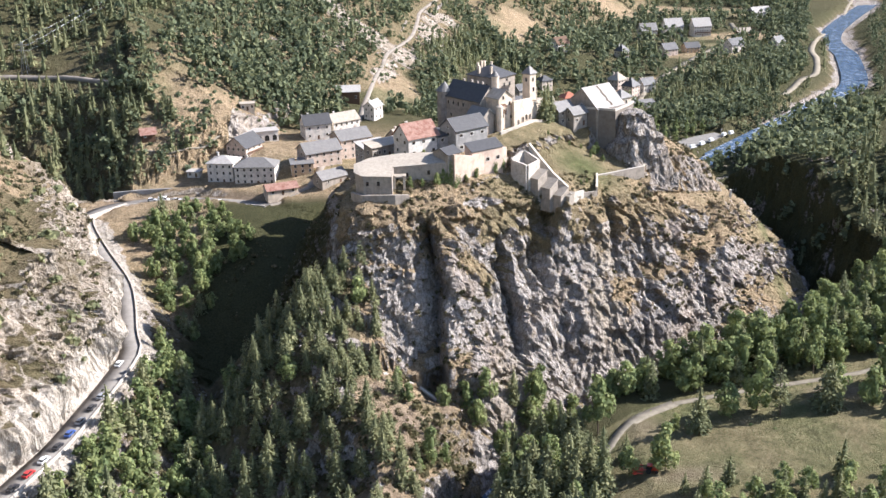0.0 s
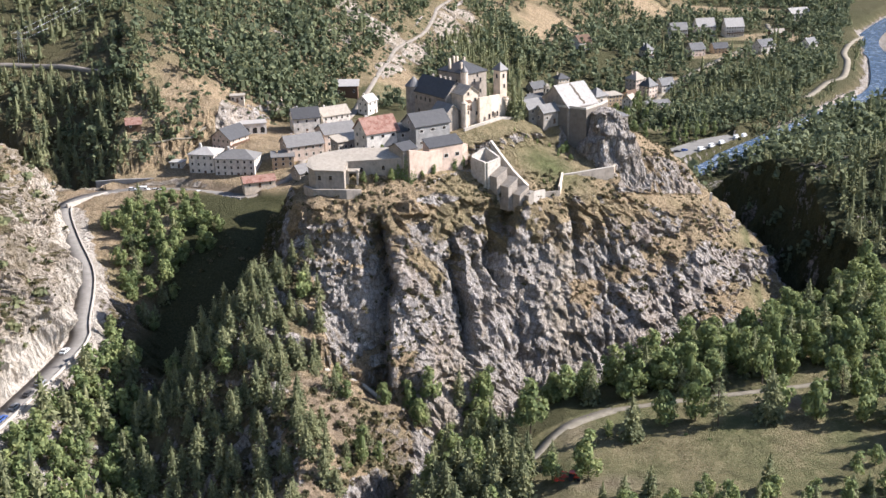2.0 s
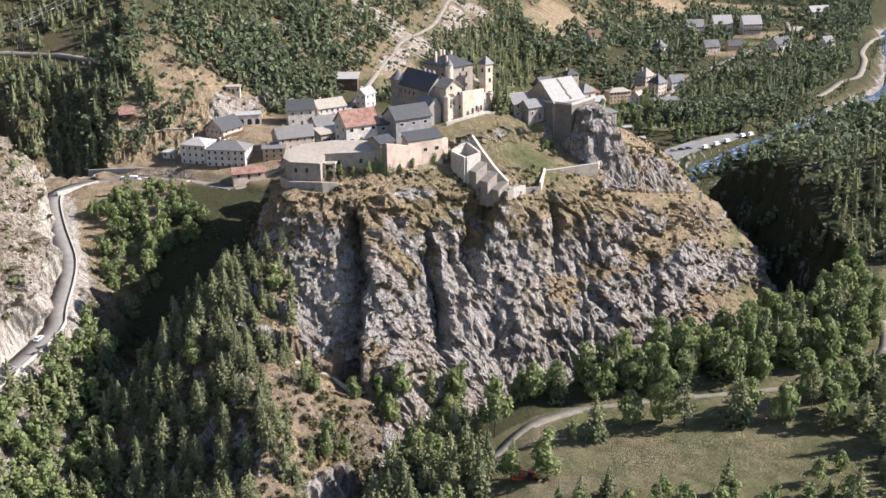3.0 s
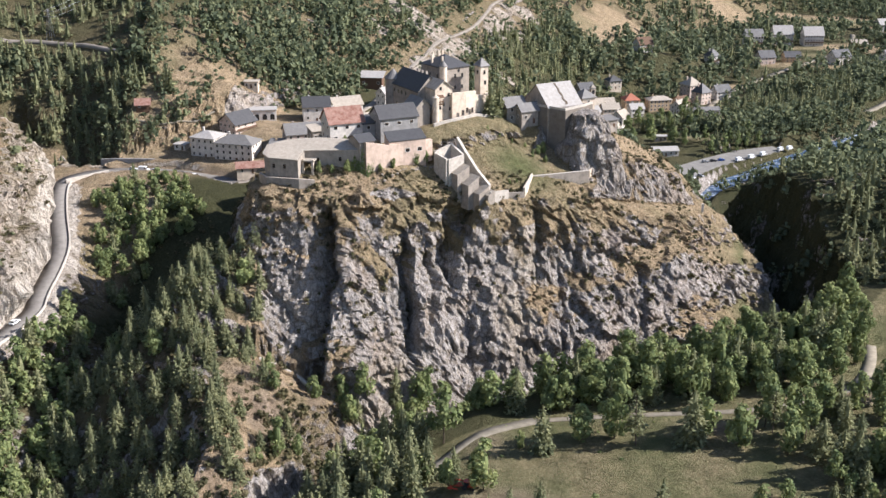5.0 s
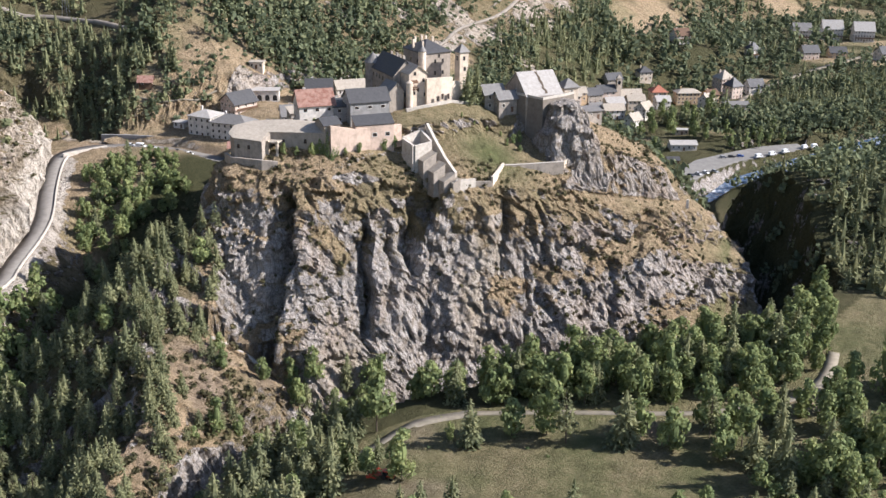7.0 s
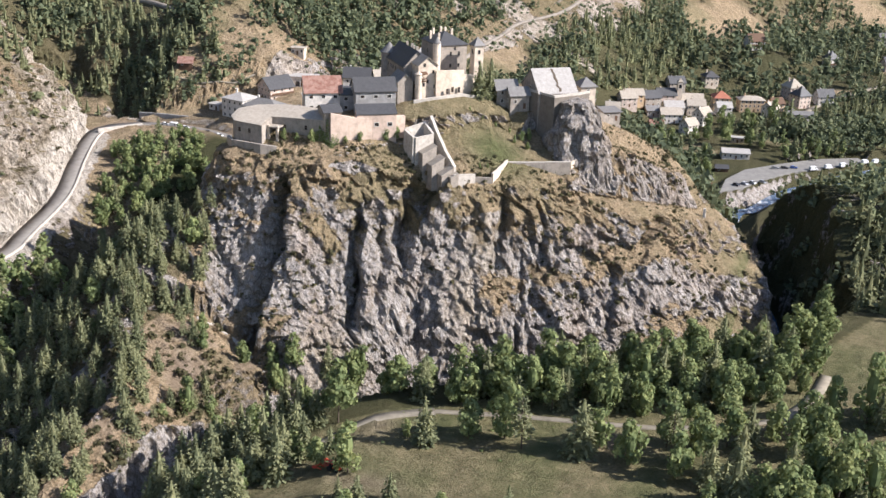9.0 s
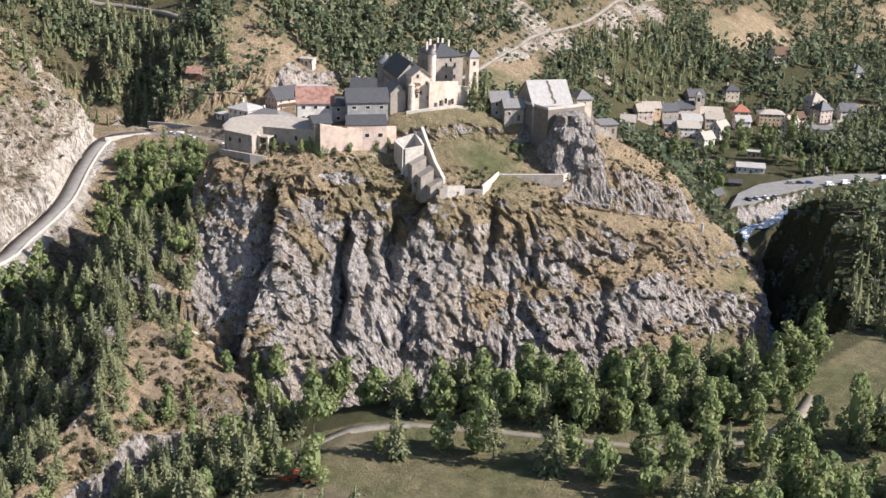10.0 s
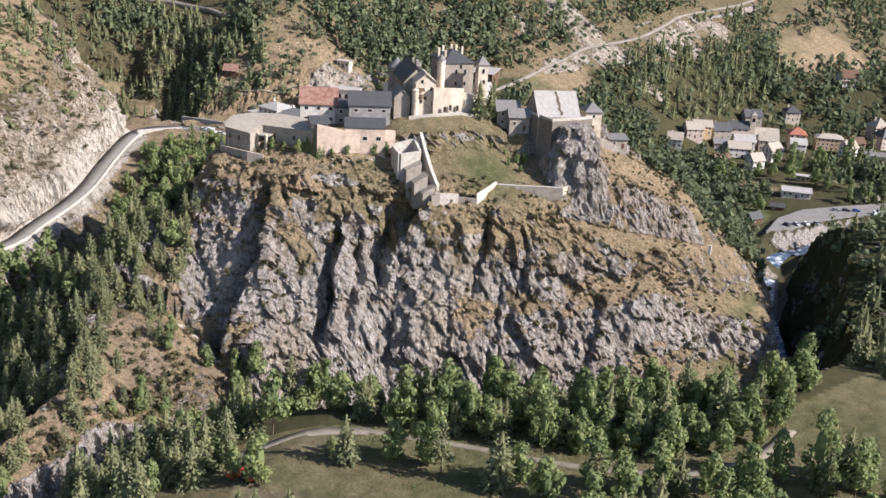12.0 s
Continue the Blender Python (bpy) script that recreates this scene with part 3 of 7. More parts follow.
# smaller clefts between the large ones
cleft_rng = np.random.default_rng(5)
front_x, front_y = [p[0] for p in CREST[1:10]], [p[1] for p in CREST[1:10]]
for x0 in np.arange(-20, 124, 11.0):
    x0 = x0 + cleft_rng.normal() * 4
    y0 = float(np.interp(x0, front_x, front_y)) + 1
    f_ = 0.1 + 0.8 * cleft_rng.random()
    L_ = 6 + 12 * cleft_rng.random()
    lean_ = cleft_rng.normal() * 4 - 2
    p0, p1 = (x0 + 0.37 * 34 * f_, y0 - 0.93 * 34 * f_), (x0 + 0.37 * (34 * f_ + L_) + lean_, y0 - 0.93 * (34 * f_ + L_))
    GULLIES.append((p0, ((p0[0] + p1[0]) / 2 + cleft_rng.normal() * 1.5, (p0[1] + p1[1]) / 2), p1, 0.6 + 1.2 * cleft_rng.random(), 1.0 + 0.8 * cleft_rng.random(), 0.2))
for a, b, c, deep, wide, least in GULLIES:
    dg, sg, _none = along(gx + 1.8 * vnoise(gx / 6, gy / 6, gz / 7) + 0.9 * vnoise(gx / 2, gy / 2, gz / 2.5), gy, [a, b, c])
    ends = smooth(-9, 6, gy - c[1]) * smooth(0, 4, a[1] + 4 - gy)
    # a steep wall on the one side, a long easy slope on the other
    fall_ = -deep * np.exp(-(dg / wide) ** 2)
    rise_ = 0.6 * deep * np.exp(-dg / (2.4 * wide)) - deep * np.exp(-(dg / (0.3 * wide)) ** 2)
    # choked with fallen blocks here and there
    open_ = least + (1 - least) * smooth(-0.25, 0.35, vnoise(gx / 9 + deep, gy / 9, gz / 11 + wide))
    push = push + np.where(sg > 0, rise_, fall_) * ends * open_
norm = np.stack([-zx, -zy, np.ones_like(gz)], -1)
norm[..., 2] *= 0.35
norm /= np.linalg.norm(norm, axis=-1, keepdims=True)
keep_flat = np.maximum(smooth(7.0, 4.2, dq_), smooth(6, 3, dr_))
relief = relief * (1 - keep_flat)
push = (push + np.where((sq_ > 0) & (gx < -95) & (gy < 515), 2.2 * chips + 2.2 * block + 4.5 * fbm(gx / 15, gy / 15, gz / 15, 3, 0.5, ridged=True), 0.0)) * np.where((sq_ > 0) & (gx < -95) & (gy < 515), 1.1, 1.0)
off = (push * relief)[..., None] * norm
vx, vy, vz = gx + off[..., 0], gy + off[..., 1], gz + off[..., 2]
# gentle unevenness everywhere else
quiet = (1 - relief) * (1 - keep_flat)
vz = vz + quiet * (0.9 * fbm(gx / 24, gy / 24, 0.3, 4) + 0.35 * fbm(gx / 5, gy / 5, 1.7, 3) * near + 9 * fbm(gx / 190, gy / 190, 4.2, 4) * smooth(650, 1000, gy + 0.5 * np.abs(gx)) * smooth(0, 60, df_) * (sf_ > 0))
for line, wide in ((UPPER_ROAD, 3.4), (HILL_ROAD, 3.5), (VALLEY_ROAD, 3.4), (VALLEY_STREET, 3.0), (PATH_MEADOW, 2.3)):
    dn, sn, _none = along(gx, gy, line)
    w = smooth(wide + 4, wide + 0.8, dn)
    vz = vz * (1 - w) + w * land(gx - 0.0, gy) - 0.12 * w
w = smooth(8 - 2.6 * smooth(476, 488, gy) * (sq_ < 0), 4.4, dq_)
vz = vz * (1 - w) + w * (zq_ - 0.15)

park_level = float(land(np.array([p[0] for p in PARKING], float), np.array([p[1] for p in PARKING], float)).mean()) + 1.4
dp_ = np.where(inside(gx, gy, PARKING), 0.0, along(gx, gy, PARKING, closed=True)[0])
vz = np.where(dp_ < 7, np.maximum(vz, park_level - 0.35 - 1.5 * np.maximum(dp_ - 1.0, 0)), vz)
vz = np.where(dp_ < 7, np.minimum(vz, park_level - 0.35), vz)

# how much of each cover lies where
nzx, nzy = slope_of(vz)
upness = 1 / np.sqrt(1 + np.minimum(nzx ** 2 + nzy ** 2, 30))
rocky = smooth(0.80, 0.52, upness)
rocky = np.clip(rocky + 0.25 * smooth(0.2, 0.6, fbm(gx / 33, gy / 33, 7.7, 3)) * smooth(0.5, 0.9, steepness), 0, 1)
on_cliff = (sq_ > 0) & (gx < -95) & (gy < 515) & (dq_ < 120)
pale = np.where(on_cliff, 0.98 - 0.4 * smooth(0.05, 0.45, fbm(gx / 20, gy / 20, gz / 20, 3)), 0.0)
rocky = np.where(on_cliff, np.clip(rocky + 0.15 - 0.45 * smooth(0.1, 0.4, fbm(gx / 14, gy / 14, gz / 14, 4)), 0, 1), rocky)
rocky = np.where((spur_ > rock_) & (gx > -45) & (gy < 400) & (sr_ < 0), np.clip(rocky + 0.1 + 0.8 * fbm(gx / 5, gy / 5, 0.5, 4), 0, 1), rocky)
scar = np.exp(-(((gx - 24) / 9) ** 2 + ((gy - 357) / 9) ** 2)) + np.exp(-(((gx - 61) / 8) ** 2 + ((gy - 394) / 5) ** 2)) + 0.3 * np.exp(-(((gx + 12) / 7) ** 2 + ((gy - 330) / 8) ** 2))
scar = scar + 0.95 * np.exp(-(((gx - 61) / 6) ** 2 + ((gy - 407) / 6) ** 2))
pale = np.maximum(pale, np.clip(1.1 * scar, 0, 0.9))
ledge_grass = smooth(5.0, 1.0, np.abs(dc_ - 17.0 + 4.0 * vnoise(gx / 18, gy / 18, 0.5) + 3.0 * vnoise(gx / 5, gy / 5, 2.2))) * smooth(-0.15, 0.3, fbm(gx / 8, gy / 8, 6.6, 4, 0.6)) * smooth(50, 66, gx) * (gx < 135) * (gy < 470)
upper_grass = smooth(7, 3, dc_) * (~within_) * (gy < 480)
# dry grass in patches over the easier rock, away from the crest's west end
rock_face = (~within_) & (rock_ > spur_) & (gx > -38) & (gx < 150) & (gy < 492)
patchy = fbm(gx / 9, gy / 9, gz / 7, 4, 0.6)
face_grass = smooth(17, 6, dc_ + 15 * patchy)
face_grass = np.maximum(face_grass, np.exp(-(((dc_ - 17 + 7 * patchy) / 6) ** 2)) * smooth(54, 66, gx) * smooth(132, 118, gx))
face_grass = np.maximum(face_grass, np.exp(-(((gx - 11) / 10) ** 2 + ((gy - 380) / 6) ** 2)) + np.exp(-(((gx - 29) / 6) ** 2 + ((gy - 392) / 4.5) ** 2)))
face_grass = np.maximum(face_grass, smooth(142, 152, gx) * 0.8)
face_grass = np.where(rock_face, np.clip(face_grass, 0, 1) * smooth(-0.45, 0.05, patchy + 0.2 * fbm(gx / 3, gy / 3, gz / 3, 3)), 0.0)
rocky = np.clip(rocky - 0.2 * ledge_grass - 0.62 * face_grass - 0.45 * upper_grass * smooth(-0.5, 0.3, fbm(gx / 8, gy / 8, 4.4, 3)), 0, 1)
hill_scree = (sf_ > 0) * smooth(0.16, 0.36, fbm(gx / 46, gy / 46, 2.1, 4)) * smooth(1100, 900, gy) * smooth(-170, -110, gx) * np.maximum(smooth(700, 800, gy), 0.45)
rocky = np.maximum(rocky, 0.7 * hill_scree)
pale = np.maximum(pale, 0.75 * hill_scree)
cuts = smooth(20, 8, df_) * (sf_ > 0) * (gy > 600) * (gy < 900) * smooth(-0.1, 0.25, fbm(gx / 30, gy / 30, 9.1, 3))
rocky, pale = np.maximum(rocky, cuts), np.maximum(pale, 0.9 * cuts)
for ox, oy, size_, much in ((-126, 637, 11, 1.0), (-146, 584, 6, 0.9), (-104, 568, 8, 0.7), (-215, 571, 9, 0.8), (-226, 553, 8, 0.8), (5, 776, 14, 0.9), (-34, 780, 14, 0.9), (-90, 690, 9, 0.8), (-70, 735, 12, 0.8)):
    spot = much * smooth(1.3, 0.5, np.hypot((gx - ox) / size_, (gy - oy) / (0.6 * size_)) + 0.8 * fbm(gx / 6, gy / 6, 8.1, 4))
    rocky, pale = np.maximum(rocky, spot), np.maximum(pale, 0.95 * spot)
yard = np.exp(-(((gx - 57) / 15) ** 2 + ((gy - 431) / 12) ** 2))
terrace = (sr_ > 0) & (gy < 470)
green = np.where(terrace, 0.7 + 0.35 * fbm(gx / 16, gy / 16, 3.3, 3), 0.0) + 1.0 * yard
green = np.maximum(green, 0.6 * smooth(560, 700, gy) * (sf_ < 0) * smooth(-0.3, 0.3, fbm(gx / 40, gy / 40, 1.1, 3)))
green = np.maximum(green, 0.35 * smooth(-0.1, 0.5, fbm(gx / 25, gy / 25, 6.1, 4)))
earth = 1.0 * np.exp(-(((gx + 14) / 8) ** 2 + ((gy - 328) / 8) ** 2)) + 0.8 * np.exp(-(((gx + 21) / 7) ** 2 + ((gy - 290) / 5) ** 2)) + 0.6 * np.exp(-(((gx - 70) / 12) ** 2 + ((gy - 284) / 5) ** 2))
earth = earth + 0.9 * np.exp(-(((gx - 128) / 9) ** 2 + ((gy - 326) / 4) ** 2)) + 0.8 * np.exp(-(((gx - 176) / 8) ** 2 + ((gy - 348) / 4) ** 2)) + 0.6 * np.exp(-(((gx - 62) / 6) ** 2 + ((gy - 314) / 7) ** 2))
earth = np.maximum(earth, 0.8 * smooth(9, 4, dq_))
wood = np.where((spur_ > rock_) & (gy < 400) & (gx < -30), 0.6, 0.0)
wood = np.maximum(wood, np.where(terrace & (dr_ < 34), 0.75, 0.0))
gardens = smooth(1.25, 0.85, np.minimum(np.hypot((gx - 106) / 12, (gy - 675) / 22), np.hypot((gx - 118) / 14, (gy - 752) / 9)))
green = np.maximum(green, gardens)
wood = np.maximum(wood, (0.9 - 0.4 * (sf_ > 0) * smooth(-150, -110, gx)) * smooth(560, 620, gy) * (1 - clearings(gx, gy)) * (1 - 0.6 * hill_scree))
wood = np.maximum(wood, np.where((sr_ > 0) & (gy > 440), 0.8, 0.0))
# wooded hill over the gorge: full dark cover also carries its deep shade
shaded_hill = (sr_ > 0) & (gx > 150) & (gy > 440)
wood = np.where(shaded_hill, 1.0, np.clip(wood - yard, 0, 1))
upper_band = smooth(80, 100, gz) * smooth(7, 12, np.hypot(gx - 82, gy - 456)) * (gy < 475) * (gx > -45) * (gx < 120)
rocky = np.clip(rocky - 0.2 * upper_band * smooth(-0.25, 0.2, fbm(gx / 6, gy / 6, gz / 8, 4)), 0, 1)
rocky = np.maximum(rocky, smooth(10, 6, np.hypot(gx - 82, gy - 456)))
rocky = np.where(shaded_hill, 0.3 * rocky, rocky)
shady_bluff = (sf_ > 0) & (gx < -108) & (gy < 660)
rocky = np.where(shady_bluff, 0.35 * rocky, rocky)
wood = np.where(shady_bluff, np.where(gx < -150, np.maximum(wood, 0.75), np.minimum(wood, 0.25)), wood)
tor = np.exp(-(((gx + 46) / 8) ** 2 + ((gy - 358) / 12) ** 2))
rocky = np.clip(rocky + 0.9 * tor, 0, 1)

rocky = np.maximum(rocky, 0.62 * smooth(4.5, 2.0, band_d)) * (1 - 0.85 * grassy_back)
rocky = rocky - 0.5 * smooth(86, 90, gx) * smooth(128, 118, gx) * smooth(446, 452, gy) * smooth(496, 486, gy) * smooth(-0.15, 0.2, fbm(gx / 5, gy / 5, gz / 5, 4, 0.6))
lawn = smooth(417, 424, gy) * smooth(460, 455, gy) * smooth(18, 24, gx) * smooth(68, 63, gx) * smooth(0.5, 0.62, upness + 0.1 * fbm(gx / 4, gy / 4, 2.7, 3))
rocky = rocky * (1 - lawn)
green = np.maximum(green, 0.42 * lawn)
# fresh pale rock of the road's cutting and its outer bank
fresh = np.where(sq_ > 0, smooth(13, 6, dq_ + 3 * fbm(gx / 6, gy / 6, gz / 6, 3)), smooth(11, 6, dq_ + 5 * fbm(gx / 7, gy / 7, 1.5, 3)) * 0.8) * (gx < -104) * (gy > 255) * (gy < 486)
rocky = np.maximum(rocky, fresh)
# earth and scrub on the spur's flank
spur_flank = smooth(-34, -26, gx) * smooth(16, 6, gx) * smooth(312, 320, gy) * smooth(358, 352, gy)
rocky = rocky * (1 - 0.55 * spur_flank)
earth = np.maximum(earth, 0.75 * spur_flank * smooth(-0.2, 0.3, fbm(gx / 7, gy / 7, 5.2, 4)))
pale = np.maximum(pale, fresh)
# overgrown flank west of the fort, its deep shade put into the ground
west = smooth(-36, -46, gx) * smooth(-112, -98, gx) * smooth(365, 380, gy) * smooth(500, 488, gy)
wood = np.maximum(wood, west)
rocky = rocky * (1 - 0.6 * west)
green = green * (1 - west)
green = np.maximum(green, 0.8 * smooth(138, 150, gx) * rock_face)
# gravel banks of the river in the open valley
shingle = smooth(19, 12, dr_ + 4 * fbm(gx / 15, gy / 15, 2.5, 3)) * (gy > 770)
rocky, pale, wood, green = np.maximum(rocky, shingle), np.maximum(pale, 0.3 * shingle), wood * (1 - shingle), green * (1 - shingle)
# the wooded hill's west flank over the gorge: shade put into ground colour
flank = shaded_hill * smooth(212, 196, gx)
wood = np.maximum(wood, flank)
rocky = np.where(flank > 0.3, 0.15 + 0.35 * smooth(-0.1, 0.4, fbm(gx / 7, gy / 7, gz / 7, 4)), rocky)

count = np.arange(gx.size).reshape(gx.shape)
quads = np.stack([count[:-1, :-1], count[:-1, 1:], count[1:, 1:], count[1:, :-1]], -1).reshape(-1, 4)
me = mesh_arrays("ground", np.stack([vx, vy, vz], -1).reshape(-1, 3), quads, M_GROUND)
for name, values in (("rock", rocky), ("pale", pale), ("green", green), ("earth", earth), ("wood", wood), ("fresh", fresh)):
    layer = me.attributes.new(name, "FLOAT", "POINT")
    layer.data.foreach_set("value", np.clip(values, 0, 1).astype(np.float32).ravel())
facet = (relief[:-1, :-1] > 0.12) & (gx[:-1, :-1] > -250)
layer = me.attributes.new("sharp_face", "BOOLEAN", "FACE")
layer.data.foreach_set("value", facet.ravel())
ground = tagged(new("ground", me), "dry alpine ground with grey cliffs, scree, brown grass and meadows", "ground", kind="structure")


def surface_at(x, y):
    """Height of the built ground, for arrays."""
    x, y = np.asarray(x, float), np.asarray(y, float)
    i = np.clip(np.searchsorted(GX, x) - 1, 0, len(GX) - 2)
    j = np.clip(np.searchsorted(GY, y) - 1, 0, len(GY) - 2)
    u, v = (x - GX[i]) / (GX[i + 1] - GX[i]), (y - GY[j]) / (GY[j + 1] - GY[j])
    return (vz[j, i] * (1 - u) + vz[j, i + 1] * u) * (1 - v) + (vz[j + 1, i] * (1 - u) + vz[j + 1, i + 1] * u) * v


# ---- roads, river ----
def dense(line, gap):
    pts = [np.array(p, float) for p in line]
    out = []
    n = len(pts)
    for k in range(n - 1):
        p0, p1, p2, p3 = pts[max(k - 1, 0)], pts[k], pts[k + 1], pts[min(k + 2, n - 1)]
        m = max(2, int(np.linalg.norm((p2 - p1)[:2]) / gap))
        for t in np.linspace(0, 1, m, endpoint=False):
            out.append(0.5 * (2 * p1 + (p2 - p0) * t + (2 * p0 - 5 * p1 + 4 * p2 - p3) * t * t + (3 * p1 - p0 - 3 * p2 + p3) * t ** 3))
    return np.array(out + [pts[-1]])


def sides_of(line):
    d = np.gradient(line[:, :2], axis=0)
    d /= np.linalg.norm(d, axis=1, keepdims=True)
    return np.stack([-d[:, 1], d[:, 0]], 1)


def ribbon(name, line, left, right, thick, material, label, category, lift=0.0, heights=None):
    """A strip of road or water with an underside."""
    nrm = sides_of(line)
    z = (line[:, 2] if heights is None else heights) + lift
    rows = []
    for off_, dz in ((left, 0), (right, 0), (right, -thick), (left, -thick)):
        rows.append(np.column_stack([line[:, :2] + nrm * off_, z + dz]))
    verts = np.stack(rows, 1).reshape(-1, 3)
    n = len(line)
    faces = []
    for k in range(n - 1):
        for a in range(4):
            b = (a + 1) % 4
            faces.append((4 * k + a, 4 * k + b, 4 * k + 4 + b, 4 * k + 4 + a))
    me = mesh_arrays(name, verts, np.array(faces), material)
    return tagged(new(name, me), label, category, kind="structure")


road_line = dense(ROAD, 3.0)
ribbon("road", road_line, 3.7, -3.7, 1.2, M_ASPHALT, "narrow grey asphalt mountain road cut into the cliff", "road", 0.06)
upper = dense(UPPER_ROAD, 5.0)
upper_z = np.array([surface_at(p[0], p[1]) for p in upper])
ribbon("road_upper", np.column_stack([upper[:, :2], upper_z]), 2.0, -2.0, 1.5, M_DUSTROAD, "narrow dusty mountain road climbing along the hillside", "road", 0.25)
hillr = dense(HILL_ROAD, 5.0)
ribbon("road_hill", np.column_stack([hillr[:, :2], surface_at(hillr[:, 0], hillr[:, 1])]), 2.2, -2.2, 2.5, M_DUSTROAD, "narrow grey road across the wooded hillside", "road", 0.6)
valr = dense(VALLEY_ROAD, 6.0)
ribbon("road_valley", np.column_stack([valr[:, :2], surface_at(valr[:, 0], valr[:, 1])]), 2.8, -2.8, 1.0, M_TRACK, "pale valley road beside the river", "road", 0.25)
street = dense(VALLEY_STREET, 6.0)
ribbon("street_valley", np.column_stack([street[:, :2], surface_at(street[:, 0], street[:, 1])]), 2.4, -2.4, 1.0, M_TRACK, "pale village street between the valley houses", "road", 0.25)
for stretch, half in ((PATH_MEADOW[:5], 2.0), (PATH_MEADOW[4:10], 1.2), (PATH_MEADOW[9:], 2.0)):
    trk = dense(stretch, 2.5)
    ribbon("track", np.column_stack([trk[:, :2], surface_at(trk[:, 0], trk[:, 1])]), half, -half, 0.5, M_TRACK, "pale gravel farm track across the meadow", "track", 0.16)
cabin_track = dense([(-166, 534), (-154, 530), (-136, 531.5), (-120, 541), (-112, 551), (-100, 558)], 2.5)
ribbon("track", np.column_stack([cabin_track[:, :2], surface_at(cabin_track[:, 0], cabin_track[:, 1])]), 1.1, -1.1, 0.8, M_TRACK, "pale dusty track across the dry hillside", "track", 0.2)
foot_line = dense([(-22.0, 349.0), (-17.0, 350.5), (-9.0, 352.0), (-3.0, 351.0), (2.0, 349.0), (5.0, 346.0)], 1.5)
ribbon("footpath", np.column_stack([foot_line[:, :2], surface_at(foot_line[:, 0], foot_line[:, 1])]), 0.65, -0.65, 1.5, M_KERB, "narrow pale footpath across the rocky spur", "path", 0.5)
bm = bmesh.new()
bm_prism(bm, PARKING, park_level - 2, park_level)
tagged(part("car_park", bm, M_GRAVEL), "pale gravel car park above the river", "car park", kind="structure")
park_z = park_level

riv = dense(RIVER[:20], 4.0)
wide = np.where(riv[:, 1] > 700, 10.5, np.where(riv[:, 1] > 640, 8.0, 4.2))
nrm = sides_of(riv)
cols = np.linspace(-1, 1, 7)
verts = np.stack([np.column_stack([riv[:, :2] + nrm * (wide * c)[:, None], riv[:, 2] + 1.1]) for c in cols], 1).reshape(-1, 3)
n, c = len(riv), len(cols)
ids = np.arange(n * c).reshape(n, c)
faces = np.stack([ids[:-1, :-1], ids[1:, :-1], ids[1:, 1:], ids[:-1, 1:]], -1).reshape(-1, 4)
me = mesh_arrays("river", verts, faces, M_WATER)
foam = np.where(riv[:, 1] > 860, 0.25, np.where(riv[:, 1] > 770, 0.9, np.where(riv[:, 1] > 660, 0.5, 1.0)))
layer = me.attributes.new("foam", "FLOAT", "POINT")
layer.data.foreach_set("value", np.repeat(foam, c).astype(np.float32))
tagged(new("river", me), "blue mountain river with white water at the rapids", "river", kind="structure")


# ---- fort ----
WIN_CACHE = {}


def window_mesh(w, h, frame_mat, glazed=True):
    key = (w, h, frame_mat.name, glazed)
    if key not in WIN_CACHE:
        bm = bmesh.new()
        t = 0.16
        rings = []
        for grow, yy in ((t, 0.06), (t, -0.09), (0.0, -0.09), (0.0, -0.01)):
            rings.append([bm.verts.new((x, yy, z)) for x, z in ((-w / 2 - grow, -grow), (w / 2 + grow, -grow), (w / 2 + grow, h + grow), (-w / 2 - grow, h + grow))])
        for a, b in zip(rings[:-1], rings[1:]):
            for k in range(4):
                bm.faces.new((a[k], a[(k + 1) % 4], b[(k + 1) % 4], b[k]))
        if glazed:
            bm.faces.new(rings[-1]).material_index = 1
        me = bpy.data.meshes.new("window")
        bm.to_mesh(me)
        bm.free()
        me.materials.append(frame_mat)
        me.materials.append(M_GLASS)
        WIN_CACHE[key] = me
    return WIN_CACHE[key]


def pane_mesh(w, h):
    key = (w, h)
    if key not in WIN_CACHE:
        bm = bmesh.new()
        bm_box(bm, -w / 2, w / 2, -0.02, 0.02, 0, h)
        bm_box(bm, -0.04, 0.04, -0.05, -0.021, 0.0, h, 1)
        bm_box(bm, -w / 2, w / 2, -0.048, -0.022, 0.62 * h, 0.62 * h + 0.07, 1)
        me = bpy.data.meshes.new("pane")
        bm.to_mesh(me)
        bm.free()
        me.materials.append(M_GLASS)
        me.materials.append(M_TIMBER)
        WIN_CACHE[key] = me
    return WIN_CACHE[key]


def add_window(parent, x, y, z, yaw, w=1.0, h=1.4, frame_mat=None, name="window"):
    own = parent.parent is None
    ob = new(name, window_mesh(w, h, frame_mat or M_TRIM, not own))
    ob.parent = parent
    ob.matrix_basis = pose(x, y, z, 0, 0, yaw)
    if own:
        new("pane", pane_mesh(w, h)).parent = ob
    return ob


def bm_gable(bm, w, d, z0, eave, ridge):
    """A house body with its ridge along x."""
    prof = [(-d / 2, z0), (d / 2, z0), (d / 2, eave), (0, ridge), (-d / 2, eave)]
    a = [bm.verts.new((-w / 2, y, z)) for y, z in prof]
    b = [bm.verts.new((w / 2, y, z)) for y, z in prof]
    bm.faces.new(a[::-1])
    bm.faces.new(b)
    for k in range(5):
        bm.faces.new((a[k], a[(k + 1) % 5], b[(k + 1) % 5], b[k]))


